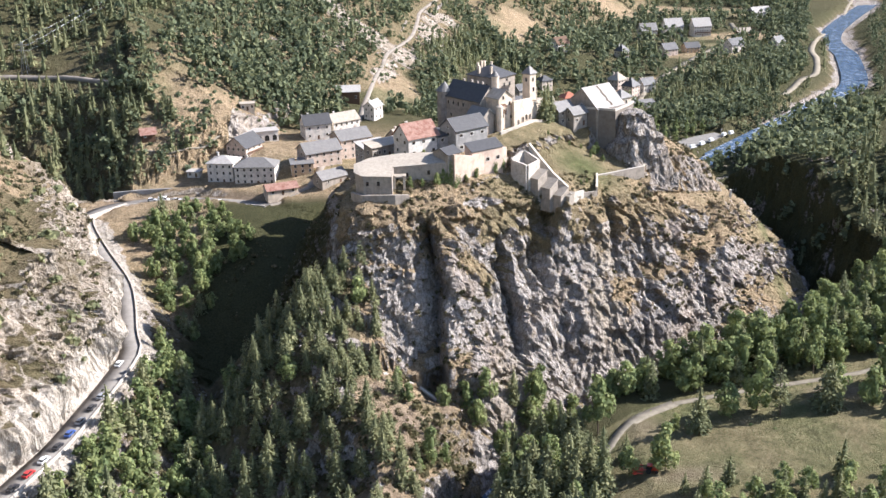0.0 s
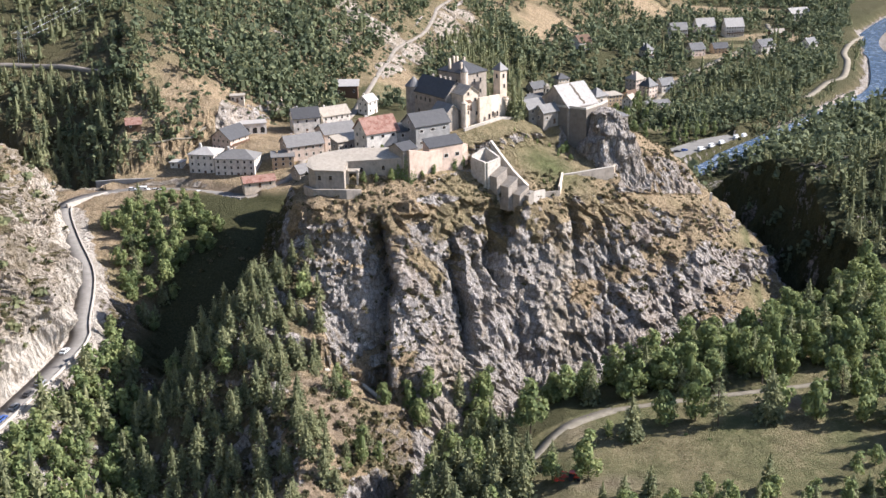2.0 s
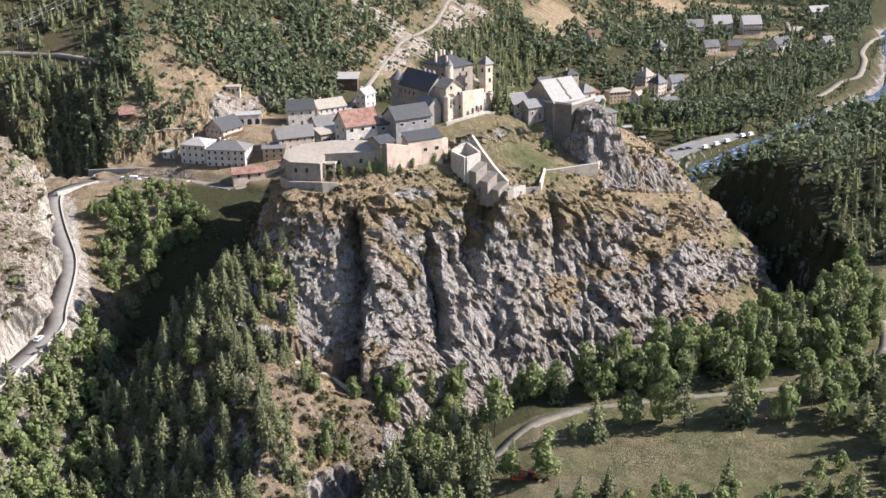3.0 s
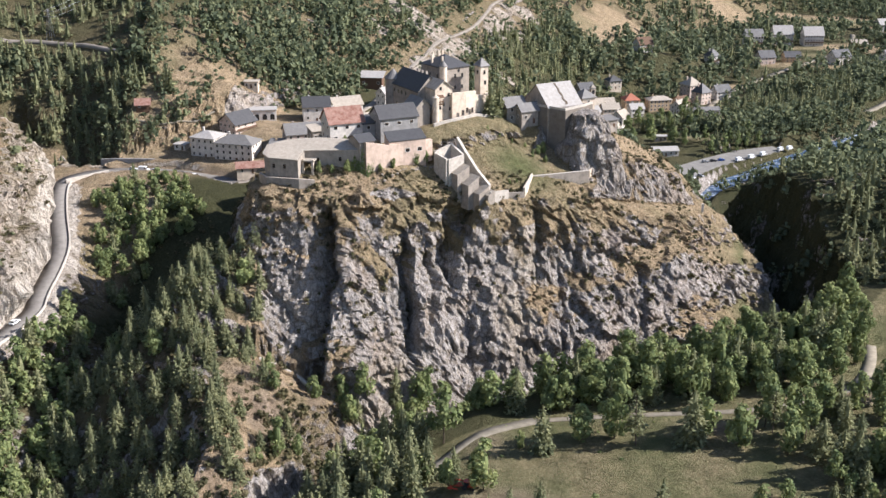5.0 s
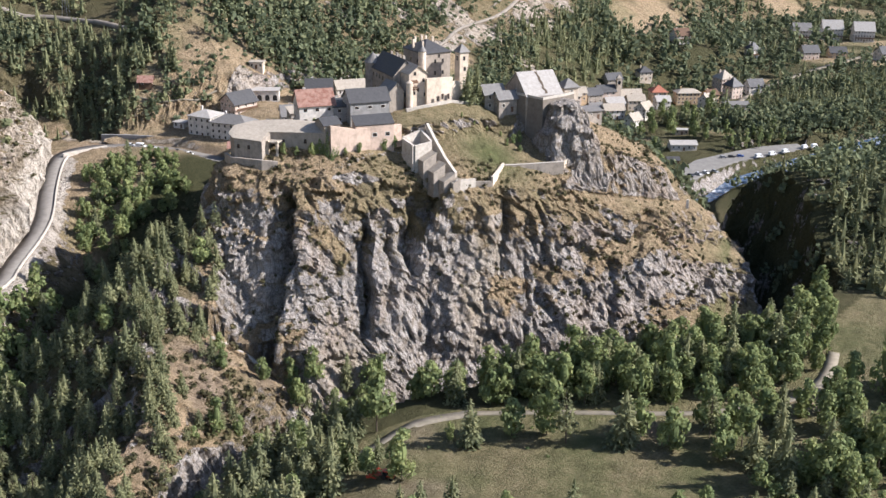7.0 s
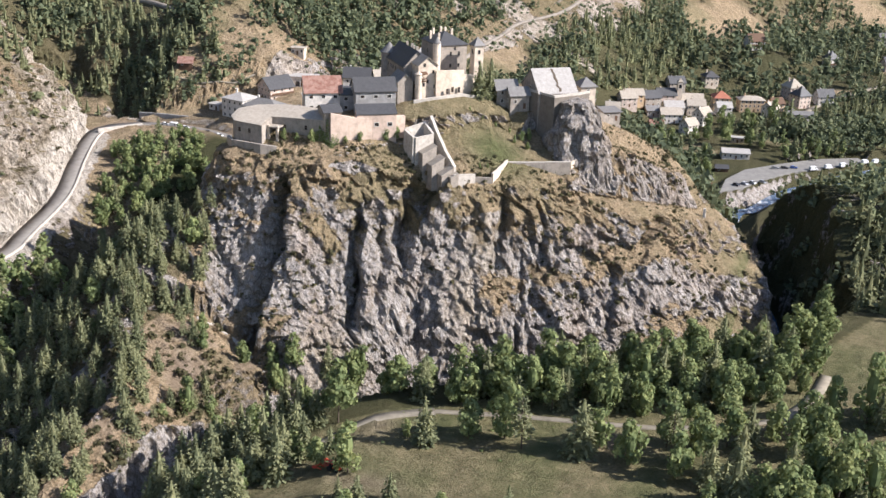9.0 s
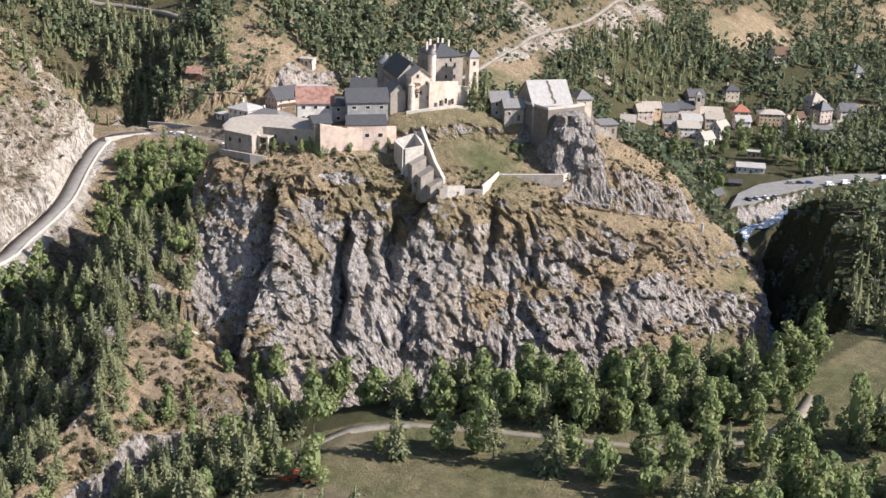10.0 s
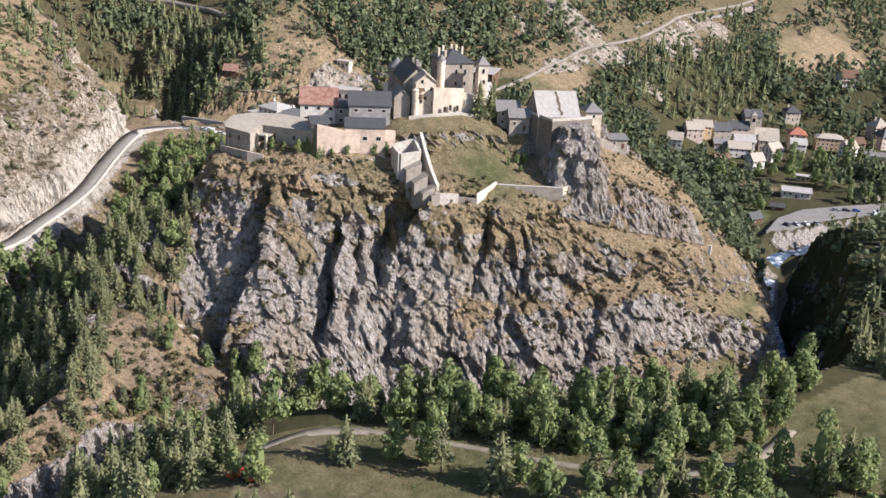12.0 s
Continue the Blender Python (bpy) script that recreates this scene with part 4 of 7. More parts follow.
def bm_gable_roof(bm, w, d, eave, ridge, over=0.5, thick=0.28):
    s = (ridge - eave) / (d / 2)
    prof = [(-d / 2 - over, eave - s * over), (0, ridge), (d / 2 + over, eave - s * over)]
    low = [(y, z + 0.02) for y, z in prof]
    top = [(y, z + thick) for y, z in prof]
    ring = low + top[::-1]
    a = [bm.verts.new((-w / 2 - over, y, z)) for y, z in ring]
    b = [bm.verts.new((w / 2 + over, y, z)) for y, z in ring]
    n = len(ring)
    for k in range(n):
        bm.faces.new((a[k], a[(k + 1) % n], b[(k + 1) % n], b[k]))
    bm.faces.new((a[0], a[5], a[4], a[1]))
    bm.faces.new((a[1], a[4], a[3], a[2]))
    bm.faces.new((b[1], b[4], b[5], b[0]))
    bm.faces.new((b[2], b[3], b[4], b[1]))


def bm_hip_roof(bm, w, d, eave, ridge, over=0.5, run=None):
    run = min(w, d) / 2 if run is None else run
    o = over
    low = [bm.verts.new((x, y, eave - 0.25)) for x, y in ((-w / 2 - o, -d / 2 - o), (w / 2 + o, -d / 2 - o), (w / 2 + o, d / 2 + o), (-w / 2 - o, d / 2 + o))]
    mid = [bm.verts.new((v.co.x, v.co.y, eave + 0.02)) for v in low]
    half = max(0.05, w / 2 - run)
    r0, r1 = bm.verts.new((-half, 0, ridge)), bm.verts.new((half, 0, ridge))
    bm.faces.new(low[::-1])
    for k in range(4):
        bm.faces.new((low[k], low[(k + 1) % 4], mid[(k + 1) % 4], mid[k]))
    bm.faces.new((mid[0], mid[1], r1, r0))
    bm.faces.new((mid[1], mid[2], r1))
    bm.faces.new((mid[2], mid[3], r0, r1))
    bm.faces.new((mid[3], mid[0], r0))


def chimney(parent, x, y, z, h=1.6, mat=None):
    bm = bmesh.new()
    bm_box(bm, x - 0.45, x + 0.45, y - 0.35, y + 0.35, z - 1.5, z + h)
    bm_box(bm, x - 0.55, x + 0.55, y - 0.45, y + 0.45, z + h, z + h + 0.18)
    return part("chimney", bm, mat or M_STONE, parent)


def house(name, x, y, yaw, w, d, h, rise, wall, roof, label, rows=2, cols=4, side=2, hip=False, over=0.6, base=None, chimneys=1, group="", category="house", frame_mat=None, win=(0.95, 1.3), door=True, balcony=False, mono=False, deep=3.5):
    """A house whose front looks along -y before it is turned by yaw."""
    if base is None:
        base = ground_at(x, y)
    t = thing(name, x, y, base, yaw, label, category, group)
    bm = bmesh.new()
    if mono:
        bm_prism(bm, [(-w / 2, -d / 2), (w / 2, -d / 2), (w / 2, d / 2), (-w / 2, d / 2)], -deep, [h, h, h + rise, h + rise])
    elif hip or rise < 0.2:
        bm_box(bm, -w / 2, w / 2, -d / 2, d / 2, -deep, h)
    else:
        bm_gable(bm, w, d, -deep, h, h + rise)
    part("wall", bm, wall, t)
    bm = bmesh.new()
    if mono:
        o = over
        s = rise / d
        bm_prism(bm, [(-w / 2 - o, -d / 2 - o), (w / 2 + o, -d / 2 - o), (w / 2 + o, d / 2 + o), (-w / 2 - o, d / 2 + o)], [h - s * o + 0.02, h - s * o + 0.02, h + rise + s * o + 0.02, h + rise + s * o + 0.02],
                 [h - s * o + 0.3, h - s * o + 0.3, h + rise + s * o + 0.3, h + rise + s * o + 0.3])
    elif rise < 0.2:
        bm_box(bm, -w / 2 - over, w / 2 + over, -d / 2 - over, d / 2 + over, h + 0.01, h + 0.35)
    elif hip:
        bm_hip_roof(bm, w, d, h + 0.2, h + rise, over)
    else:
        bm_gable_roof(bm, w, d, h, h + rise, over)
    part("roof", bm, roof, t)
    ww, wh = win
    storey = h / rows if rows else h
    for r in range(rows):
        z = r * storey + 0.45 * (storey - wh) + 0.35
        for c in range(cols):
            wx = -w / 2 + (c + 0.5) * w / cols
            if door and r == 0 and c == cols // 2:
                bm = bmesh.new()
                bm_box(bm, wx - 0.55, wx + 0.55, -d / 2 - 0.07, -d / 2 + 0.05, 0.0, 2.1)
                part("door", bm, M_TIMBER, t)
                continue
            add_window(t, wx, -d / 2, z, 0, ww, wh, frame_mat)
        for c in range(side):
            wy = -d / 2 + (c + 0.5) * d / side
            add_window(t, w / 2, wy, z, 90, ww, wh, frame_mat)
            add_window(t, -w / 2, wy, z, -90, ww, wh, frame_mat)
    if not hip and not mono and rise > 2.2 and side:
        add_window(t, w / 2, 0, h + 0.2, 90, 0.8, 1.0, frame_mat)
        add_window(t, -w / 2, 0, h + 0.2, -90, 0.8, 1.0, frame_mat)
    for c in range(chimneys):
        chimney(t, -w / 4 + c * w / 2.2, d * 0.12, h + (0 if mono else rise * 0.72), mat=wall)
    if balcony:
        bm = bmesh.new()
        bm_box(bm, -w / 2 + 0.3, w / 2 - 0.3, -d / 2 - 1.1, -d / 2 - 0.02, storey - 0.15, storey)
        bm_box(bm, -w / 2 + 0.3, w / 2 - 0.3, -d / 2 - 1.1, -d / 2 - 1.02, storey, storey + 0.95)
        part("balcony", bm, M_TIMBER, t)
    return t


def wall_run(name, pts, tops, depth, thick, material, label, category="wall", cap=None):
    """A wall along points, with its own height at each."""
    t = thing(name, pts[0][0], pts[0][1], min(tops) - depth, 0, label, category)
    ox, oy, oz = pts[0][0], pts[0][1], min(tops) - depth
    line = np.array([(p[0] - ox, p[1] - oy) for p in pts], float)
    d = np.gradient(line, axis=0) if len(pts) > 2 else np.repeat(line[1:] - line[:1], 2, 0)
    d = d / np.linalg.norm(d, axis=1, keepdims=True)
    nn = np.stack([-d[:, 1], d[:, 0]], 1) * thick / 2
    for k in range(len(pts) - 1):
        ring = [line[k] - nn[k], line[k + 1] - nn[k + 1], line[k + 1] + nn[k + 1], line[k] + nn[k]]
        za, zb = tops[k] - oz, tops[k + 1] - oz
        bm = bmesh.new()
        bm_prism(bm, [tuple(p) for p in ring], [za - depth, zb - depth, zb - depth, za - depth], [za, zb, zb, za])
        part("wall_stretch", bm, material, t)
        if cap:
            ring = [line[k] - 1.25 * nn[k], line[k + 1] - 1.25 * nn[k + 1], line[k + 1] + 1.25 * nn[k + 1], line[k] + 1.25 * nn[k]]
            bm = bmesh.new()
            bm_prism(bm, [tuple(p) for p in ring], [za + 0.004, zb + 0.004, zb + 0.004, za + 0.004], [za + 0.2, zb + 0.2, zb + 0.2, za + 0.2])
            part("coping", bm, cap, t)
    return t


def round_tower(parent, name, x, y, r, z0, z1, apex, wall, roof):
    bm = bmesh.new()
    bm_lathe(bm, [(r * 1.04, z0), (r, z0 + 3), (r, z1)], 16, x, y)
    shaft = part(name, bm, wall, parent)
    bm = bmesh.new()
    bm_lathe(bm, [(r * 1.14, z1 + 0.02), (r * 1.14, z1 + 0.2), (0.0, apex)], 16, x, y)
    part("roof", bm, roof, shaft)
    return shaft


FX, FY = math.cos(radians(36)), math.sin(radians(36))

# the castle: hall, keep, towers, curtain wall; one building, its base at the rock's top
C0 = 128.0
castle = thing("castle", 20, 450, C0, 0, "medieval stone castle with slate roofs and small towers on the rock", "castle")


def in_castle(x, y, z=0.0):
    return x - 20, y - 450, z - C0


def castle_block(name, x, y, yaw, w, d, z0, eave, ridge, wall, roof, hip=False, windows=()):
    lx, ly, _ = in_castle(x, y)
    bm = bmesh.new()
    if hip:
        bm_box(bm, -w / 2, w / 2, -d / 2, d / 2, z0 - C0, eave - C0)
    else:
        bm_gable(bm, w, d, z0 - C0, eave - C0, ridge - C0)
    body = part(name, bm, wall, castle)
    body.matrix_basis = pose(lx, ly, 0, 0, 0, yaw)
    bm = bmesh.new()
    if hip:
        bm_hip_roof(bm, w, d, eave - C0 + 0.2, ridge - C0, 0.5)
    else:
        bm_gable_roof(bm, w, d, eave - C0, ridge - C0, 0.5)
    part("roof", bm, roof, body)
    for side, along_, z in windows:
        px, py, turn = {"f": (along_, -d / 2, 0), "r": (w / 2, along_, 90), "l": (-w / 2, along_, -90)}[side]
        add_window(body, px, py, z - C0, turn, 0.9, 1.5, M_STONE)
    return body


hall = castle_block("hall", 13.4, 450.2, -49, 21, 10.4, 122, 142.6, 148.2, M_STONE, M_SLATE,
                    windows=[("f", k, 139.2) for k in (-8.5, -5.5, -2.5, 0.5)] + [("f", k, 134) for k in (-7, 3)])
# the sunlit gable house before it
gable = castle_block("gable_house", 22.7, 442.3, -49, 12, 7.6, 124, 144.4, 147.3, M_CREAM, M_STONEROOF, windows=[("f", -3.0, 139.0), ("f", 2.0, 135.0)])
for wy, wz in ((-1.4, 143.9), (2.2, 141.2), (-0.1, 137.6), (-1.6, 136.4), (2.9, 135.6)):
    add_window(gable, 6.01, wy, wz - C0, 90, 0.8, 1.2, M_STONE)
bm = bmesh.new()
bm_box(bm, 6.02, 7.3, -2.9, -0.7, 138.4 - C0, 138.6 - C0)
for k in range(4):
    bm_box(bm, 7.1, 7.25, -2.9 + 0.68 * k, -2.8 + 0.68 * k, 138.6 - C0, 140.4 - C0)
bm_box(bm, 6.02, 7.3, -2.9, -0.7, 139.4 - C0, 139.5 - C0)
part("balcony", bm, M_TIMBER, gable, "small dark wooden balcony")
bm = bmesh.new()
bm_prism(bm, [(6.02, -3.1), (7.5, -3.1), (7.5, -0.5), (6.02, -0.5)], [141.9 - C0, 141.1 - C0, 141.1 - C0, 141.9 - C0], [142.1 - C0, 141.3 - C0, 141.3 - C0, 142.1 - C0])
part("balcony_roof", bm, M_TIMBER, gable, "sloping brown balcony roof")
# low wing along the hall's left side
castle_block("wing", 16.5, 436.5, -49, 9, 6, 122, 138.2, 141.0, M_STONE, M_SHEET, windows=[("f", 0, 133.5)])
keep = castle_block("keep", 22.2, 466.6, 47, 12.4, 16, 124, 148.2, 152.6, M_STONE, M_SLATE, hip=True,
                    windows=[("f", -1.0, 144.2), ("f", 2.6, 144.2), ("f", -1.0, 139.5), ("f", 2.6, 139.5), ("f", 0.8, 146.2), ("l", -3, 144), ("l", 2, 144), ("l", 2, 139)])
for cx, cy in ((-4.5, -4), (-2.5, 5), (1.5, 6.5), (3.5, 6.5), (5.2, 4), (-5.2, 2)):
    bm = bmesh.new()
    bm_box(bm, cx - 0.4, cx + 0.4, cy - 0.4, cy + 0.4, 147.5 - C0, 153.3 - C0 - 0.15 * abs(cx))
    part("chimney", bm, M_CREAM, keep)
for k, (cx, cy) in enumerate(((-6, 1.5), (-2, 2.2), (2, 1.5), (4.5, 2.0))):
    bm = bmesh.new()
    bm_box(bm, cx - 0.45, cx + 0.45, cy - 0.45, cy + 0.45, 144.5 - C0, 148.9 - C0)
    part("chimney", bm, M_STONE, hall)
round_tower(castle, "stair_turret", *in_castle(23.4, 455.2)[:2], 1.55, 126 - C0, 149.6 - C0, 152.2 - C0, M_CREAM, M_SHEET)
round_tower(castle, "corner_tower", *in_castle(2.4, 457.2)[:2], 3.2, 118 - C0, 143.8 - C0, 147.8 - C0, M_STONE, M_SHEET)
round_tower(castle, "bartizan", *in_castle(24.0, 435.0)[:2], 1.3, 126 - C0, 141.2 - C0, 142.4 - C0, M_CREAM, M_CREAM)
tower = castle_block("square_tower", 38.0, 461.2, 45, 3.9, 3.9, 126, 149.3, 152.6, M_CREAM, M_SHEET, hip=True, windows=[("f", 0, 146.2), ("f", 0.4, 142), ("l", 0, 146.2)])
for name, pts, tops in (("curtain_wall", [(29.6, 438.4), (34, 443), (37.5, 447.4)], [142.6, 142.3, 142.0]), ("side_wall", [(37.5, 447.4), (41.5, 454.0), (40, 460)], [140.5, 139.0, 138.5])):
    line = [in_castle(*p)[:2] for p in pts]
    for k in range(len(line) - 1):
        (x0, y0), (x1, y1) = line[k], line[k + 1]
        L = math.hypot(x1 - x0, y1 - y0)
        nx_, ny_ = -(y1 - y0) / L * 0.6, (x1 - x0) / L * 0.6
        bm = bmesh.new()
        bm_prism(bm, [(x0 + nx_, y0 + ny_), (x0 - nx_, y0 - ny_), (x1 - nx_, y1 - ny_), (x1 + nx_, y1 + ny_)], 124 - C0, [tops[k] - C0, tops[k] - C0, tops[k + 1] - C0, tops[k + 1] - C0])
        part(name, bm, M_CREAM, castle)
for wx, wy, wz in ((33.5, 440.6, 133.6), (34.9, 442.4, 134.2), (36.6, 444.9, 133.8)):
    lx, ly, lz = in_castle(wx, wy, wz)
    add_window(castle, lx + 0.3, ly - 0.35, lz, 46, 0.9, 2.0, M_STONE, "slit_window")
wall_run("rampart", [(24, 430.5), (31, 436), (38, 444), (46, 452)], [132.2, 133.2, 133.6, 131.6], 4, 1.0, M_KERB, "low pale stone parapet wall below the castle")

# barracks
house("barracks", 9.4, 426.0, 35, 15.2, 10.4, 9.2, 3.9, M_GREY, M_SLATE, "grey rendered barracks with a dark slate roof inside the fort", 2, 3, 1, base=127.0, chimneys=0, category="barracks", win=(1.5, 1.1), door=False)
house("red_roofed_house", -9.4, 420.4, 33, 13.5, 11.0, 8.0, 4.8, M_WHITE, M_RUST, "white fort house with a rusty red sheet roof", 2, 3, 2, base=126.8, chimneys=1, win=(1.3, 1.2))
house("annexe", 0.6, 424.6, 33, 9.0, 8.0, 6.6, 1.2, M_GREY, M_SLATE, "low grey annexe between two fort houses", 2, 2, 0, base=127.0, chimneys=1, mono=True, win=(1.2, 1.2), door=False)
house("guard_gallery", 16.6, 412.0, 34.5, 14.6, 4.8, 7.6, 2.4, M_PINK, M_SLATE, "long pink guard gallery with a lean-to slate roof on the rampart", 1, 3, 0, base=123.0, chimneys=0, mono=True, over=0.25, win=(1.6, 1.3), door=False, deep=6)
gate = wall_run("fort_front_wall", [(4.6, 398.9), (11.5, 405.2), (18, 411.6), (25.2, 418.8)], [132.0, 129.6, 129.4, 129.2], 13, 1.6, M_PINK, "weathered pink limewashed front wall of the fort with gun slits")
for k, (f_, dz) in enumerate(((0.28, -3.0), (0.42, -4.5), (0.56, -3.6), (0.68, -2.4), (0.80, -3.4))):
    ob = add_window(gate, 20.6 * f_ + 0.55, 19.9 * f_ - 0.6, 13 + dz, 44, 0.7, 0.8, M_PINK, "gun_slit")
house("corner_tower", 2.2, 403.2, 44.5, 6.2, 8.0, 9.6, 1.8, M_STONE, M_SLATE, "square stone corner tower grown over with ivy", 1, 1, 1, base=122.4, chimneys=0, category="tower", deep=8, door=False)

# the low bastion building at the rock's left end
bast = thing("bastion_building", -14, 398, 118, 0, "low stone bastion building with a broad beige stone-slab roof", "building")
ring = [(-31.5, 392.6), (-28.5, 389.6), (-18.0, 389.6), (-17.4, 396.6), (4.0, 399.0), (1.5, 406.0), (-15, 405.6), (-26, 402.6), (-31.6, 398)]
tops = [127.6, 127.0, 126.6, 128.2, 128.8, 130.8, 130.8, 130.2, 129.2]
loc = [(x + 14, y - 398) for x, y in ring]
bm = bmesh.new()
bm_prism(bm, loc, -6, [z - 118 for z in tops])
part("wall", bm, M_STONE, bast)
grown = []
for k, (x, y) in enumerate(loc):
    cx, cy = -0.6, 0.4
    L = math.hypot(x - cx, y - cy)
    grown.append((x + 0.6 * (x - cx) / L, y + 0.6 * (y - cy) / L))
bm = bmesh.new()
bm_prism(bm, grown, [z - 118 + 0.02 for z in tops], [z - 118 + 0.32 for z in tops])
part("roof", bm, M_STONEROOF, bast, "beige stone-slab roof")
for wx, wy, wz, yw in ((-27.0, 389.55, 123.4, 0), (-23.0, 389.55, 123.4, 0), (-12.6, 397.0, 124.4, 6), (-4.6, 397.95, 124.8, 6)):
    add_window(bast, wx + 14, wy - 398, wz - 118, yw, 1.0, 1.6, M_STONE)
for px_ in (-17.2, -13.6):
    bm = bmesh.new()
    bm_box(bm, px_ + 14 - 0.4, px_ + 14 + 0.4, -5.2, -4.4, -2, 8.2)
    part("pillar", bm, M_CREAM, bast, "pale stone pillar")
bm = bmesh.new()
bm_box(bm, -3.8, 1.0, -5.4, -1.0, 7.4, 7.8)
part("porch_roof", bm, M_STONEROOF, bast)
wall_run("terrace_wall", [(-33, 391.5), (-29, 387.6), (-17, 387.0), (-12, 389.5)], [120.8, 120.6, 120.6, 119.8], 5, 1.0, M_STONE, "low rubble wall on the cliff edge")

# stepped gallery running down the yard
cap_mat = M_STONEROOF
steps_ = thing("stepped_gallery", 38, 413, 110, 0, "stepped stone gallery descending the yard to the cliff edge", "gallery")


def gallery_block(x, y, w, d, z0, z1, drop, yaw, name="gallery_block"):
    bm = bmesh.new()
    c, s = math.cos(radians(yaw)), math.sin(radians(yaw))
    ring = [(x - 38 + c * a - s * b, y - 413 + s * a + c * b) for a, b in ((-w / 2, -d / 2), (w / 2, -d / 2), (w / 2, d / 2), (-w / 2, d / 2))]
    bm_prism(bm, ring, z0 - 110, [z1 - 110 - drop, z1 - 110, z1 - 110, z1 - 110 - drop])
    body = part(name, bm, M_STONE, steps_)
    bm = bmesh.new()
    ring = [(x - 38 + c * a - s * b, y - 413 + s * a + c * b) for a, b in ((-w / 2 - 0.2, -d / 2 - 0.2), (w / 2 + 0.2, -d / 2 - 0.2), (w / 2 + 0.2, d / 2 + 0.2), (-w / 2 - 0.2, d / 2 + 0.2))]
    bm_prism(bm, ring, [z1 - 110 - drop + 0.01, z1 - 110 + 0.01, z1 - 110 + 0.01, z1 - 110 - drop + 0.01], [z1 - 110 - drop + 0.25, z1 - 110 + 0.25, z1 - 110 + 0.25, z1 - 110 - drop + 0.25])
    part("coping", bm, cap_mat, body)


# the roofless upper room: four walls and a floor
def gallery_wall(x0, y0, x1, y1, z0, za, zb, thick=0.9):
    L = math.hypot(x1 - x0, y1 - y0)
    nx_, ny_ = -(y1 - y0) / L * thick / 2, (x1 - x0) / L * thick / 2
    bm = bmesh.new()
    bm_prism(bm, [(x0 - 38 + nx_, y0 - 413 + ny_), (x0 - 38 - nx_, y0 - 413 - ny_), (x1 - 38 - nx_, y1 - 413 - ny_), (x1 - 38 + nx_, y1 - 413 + ny_)], z0 - 110, [za - 110, za - 110, zb - 110, zb - 110])
    part("room_wall", bm, M_KERB, steps_, "pale limewashed wall")


gallery_wall(27.6, 413.6, 32.8, 409.6, 111, 125.4, 124.2)
gallery_wall(33.2, 409.9, 38.0, 415.4, 110, 124.0, 124.6)
gallery_wall(37.7, 415.8, 32.6, 420.4, 112, 124.8, 127.4)
gallery_wall(32.2, 420.2, 27.4, 414.2, 113, 127.2, 125.6)
bm = bmesh.new()
bm_prism(bm, [(-9.6, 0.6), (-5.0, -2.8), (-0.8, 2.6), (-5.6, 6.6)], 2.0, 10.5)
part("floor_slab", bm, M_STONE, steps_, "dark rubble floor of the roofless room")
gallery_block(37.2, 411.6, 5.4, 5.0, 108, 121.2, 2.6, 45)
gallery_block(41.4, 409.6, 4.8, 4.8, 106, 118.0, 2.8, 45)
gallery_block(45.6, 408.3, 4.4, 4.4, 103, 115.0, 2.6, 45)
gallery_block(48.8, 408.0, 3.0, 3.4, 102, 113.2, 1.2, 45)
wall_run("yard_wall", [(34.8, 421.2), (38.5, 418.0), (43.6, 413.9), (48.8, 410.0)], [129.6, 125.2, 119.4, 115.0], 9, 0.9, M_KERB, "pale sloping wall along the grassy yard", cap=M_KERB)
wall_run("low_yard_wall", [(49.4, 407.2), (55.2, 413.6)], [113.2, 112.4], 5, 0.8, M_KERB, "short pale stone wall at the cliff edge")
wall_run("edge_wall", [(55.2, 413.6), (60.9, 416.6)], [111.3, 111.0], 3, 0.7, M_STONE, "low grey wall at the cliff edge")
wall_run("bright_wall", [(60.9, 416.6), (61.8, 422.6), (62.6, 428.6)], [112.6, 113.6, 114.8], 6, 0.8, M_CREAM, "sunlit cream wall climbing the yard's edge")
wall_run("long_outer_wall", [(62.6, 428.6), (70, 433.0), (77, 437.0), (83.6, 440.6)], [113.8, 113.6, 113.6, 113.6], 6, 0.8, M_STONE, "long grey outer wall above the cliff", cap=M_KERB)
wall_run("outer_corner_wall", [(83.6, 440.6), (85.0, 446.5), (86.2, 453.2)], [113.4, 114.0, 115.0], 6, 0.8, M_CREAM, "short sunlit wall at the yard's outer corner")

# chapel buildings on their bastion
barn = house("great_barn_of_the_fort", 66.6, 466.8, 38, 15.8, 18.5, 6.4, 7.6, M_STONE, M_PALE, "stone fort building with a large pale weathered roof", 1, 3, 1, base=128.2, chimneys=0, category="building", over=0.4, deep=8)
bm = bmesh.new()
edge_l, edge_r = [], []
for k in range(9):
    y = -9.0 + 8.6 * k / 8
    z = 6.4 + 7.6 * (1 + y / 9.25) + 0.3
    x = 0.9 + 0.35 * math.sin(2.3 * k) - 0.08 * k
    edge_l.append((x - 0.45 - 0.15 * math.cos(3.1 * k), y, z))
    edge_r.append((x + 0.5 + 0.2 * math.sin(1.7 * k), y, z))
low_ = [bm.verts.new(p) for p in edge_l + edge_r[::-1]]
high_ = [bm.verts.new((p[0], p[1] - 0.03, p[2] + 0.05)) for p in edge_l + edge_r[::-1]]
for k in range(8):
    bm.faces.new((high_[k], high_[k + 1], high_[16 - k], high_[17 - k]))
for k in range(18):
    bm.faces.new((low_[k], low_[(k + 1) % 18], high_[(k + 1) % 18], high_[k]))
part("moss_strip", bm, M_BARK, barn, "dark strip of weathered shingles down the roof")
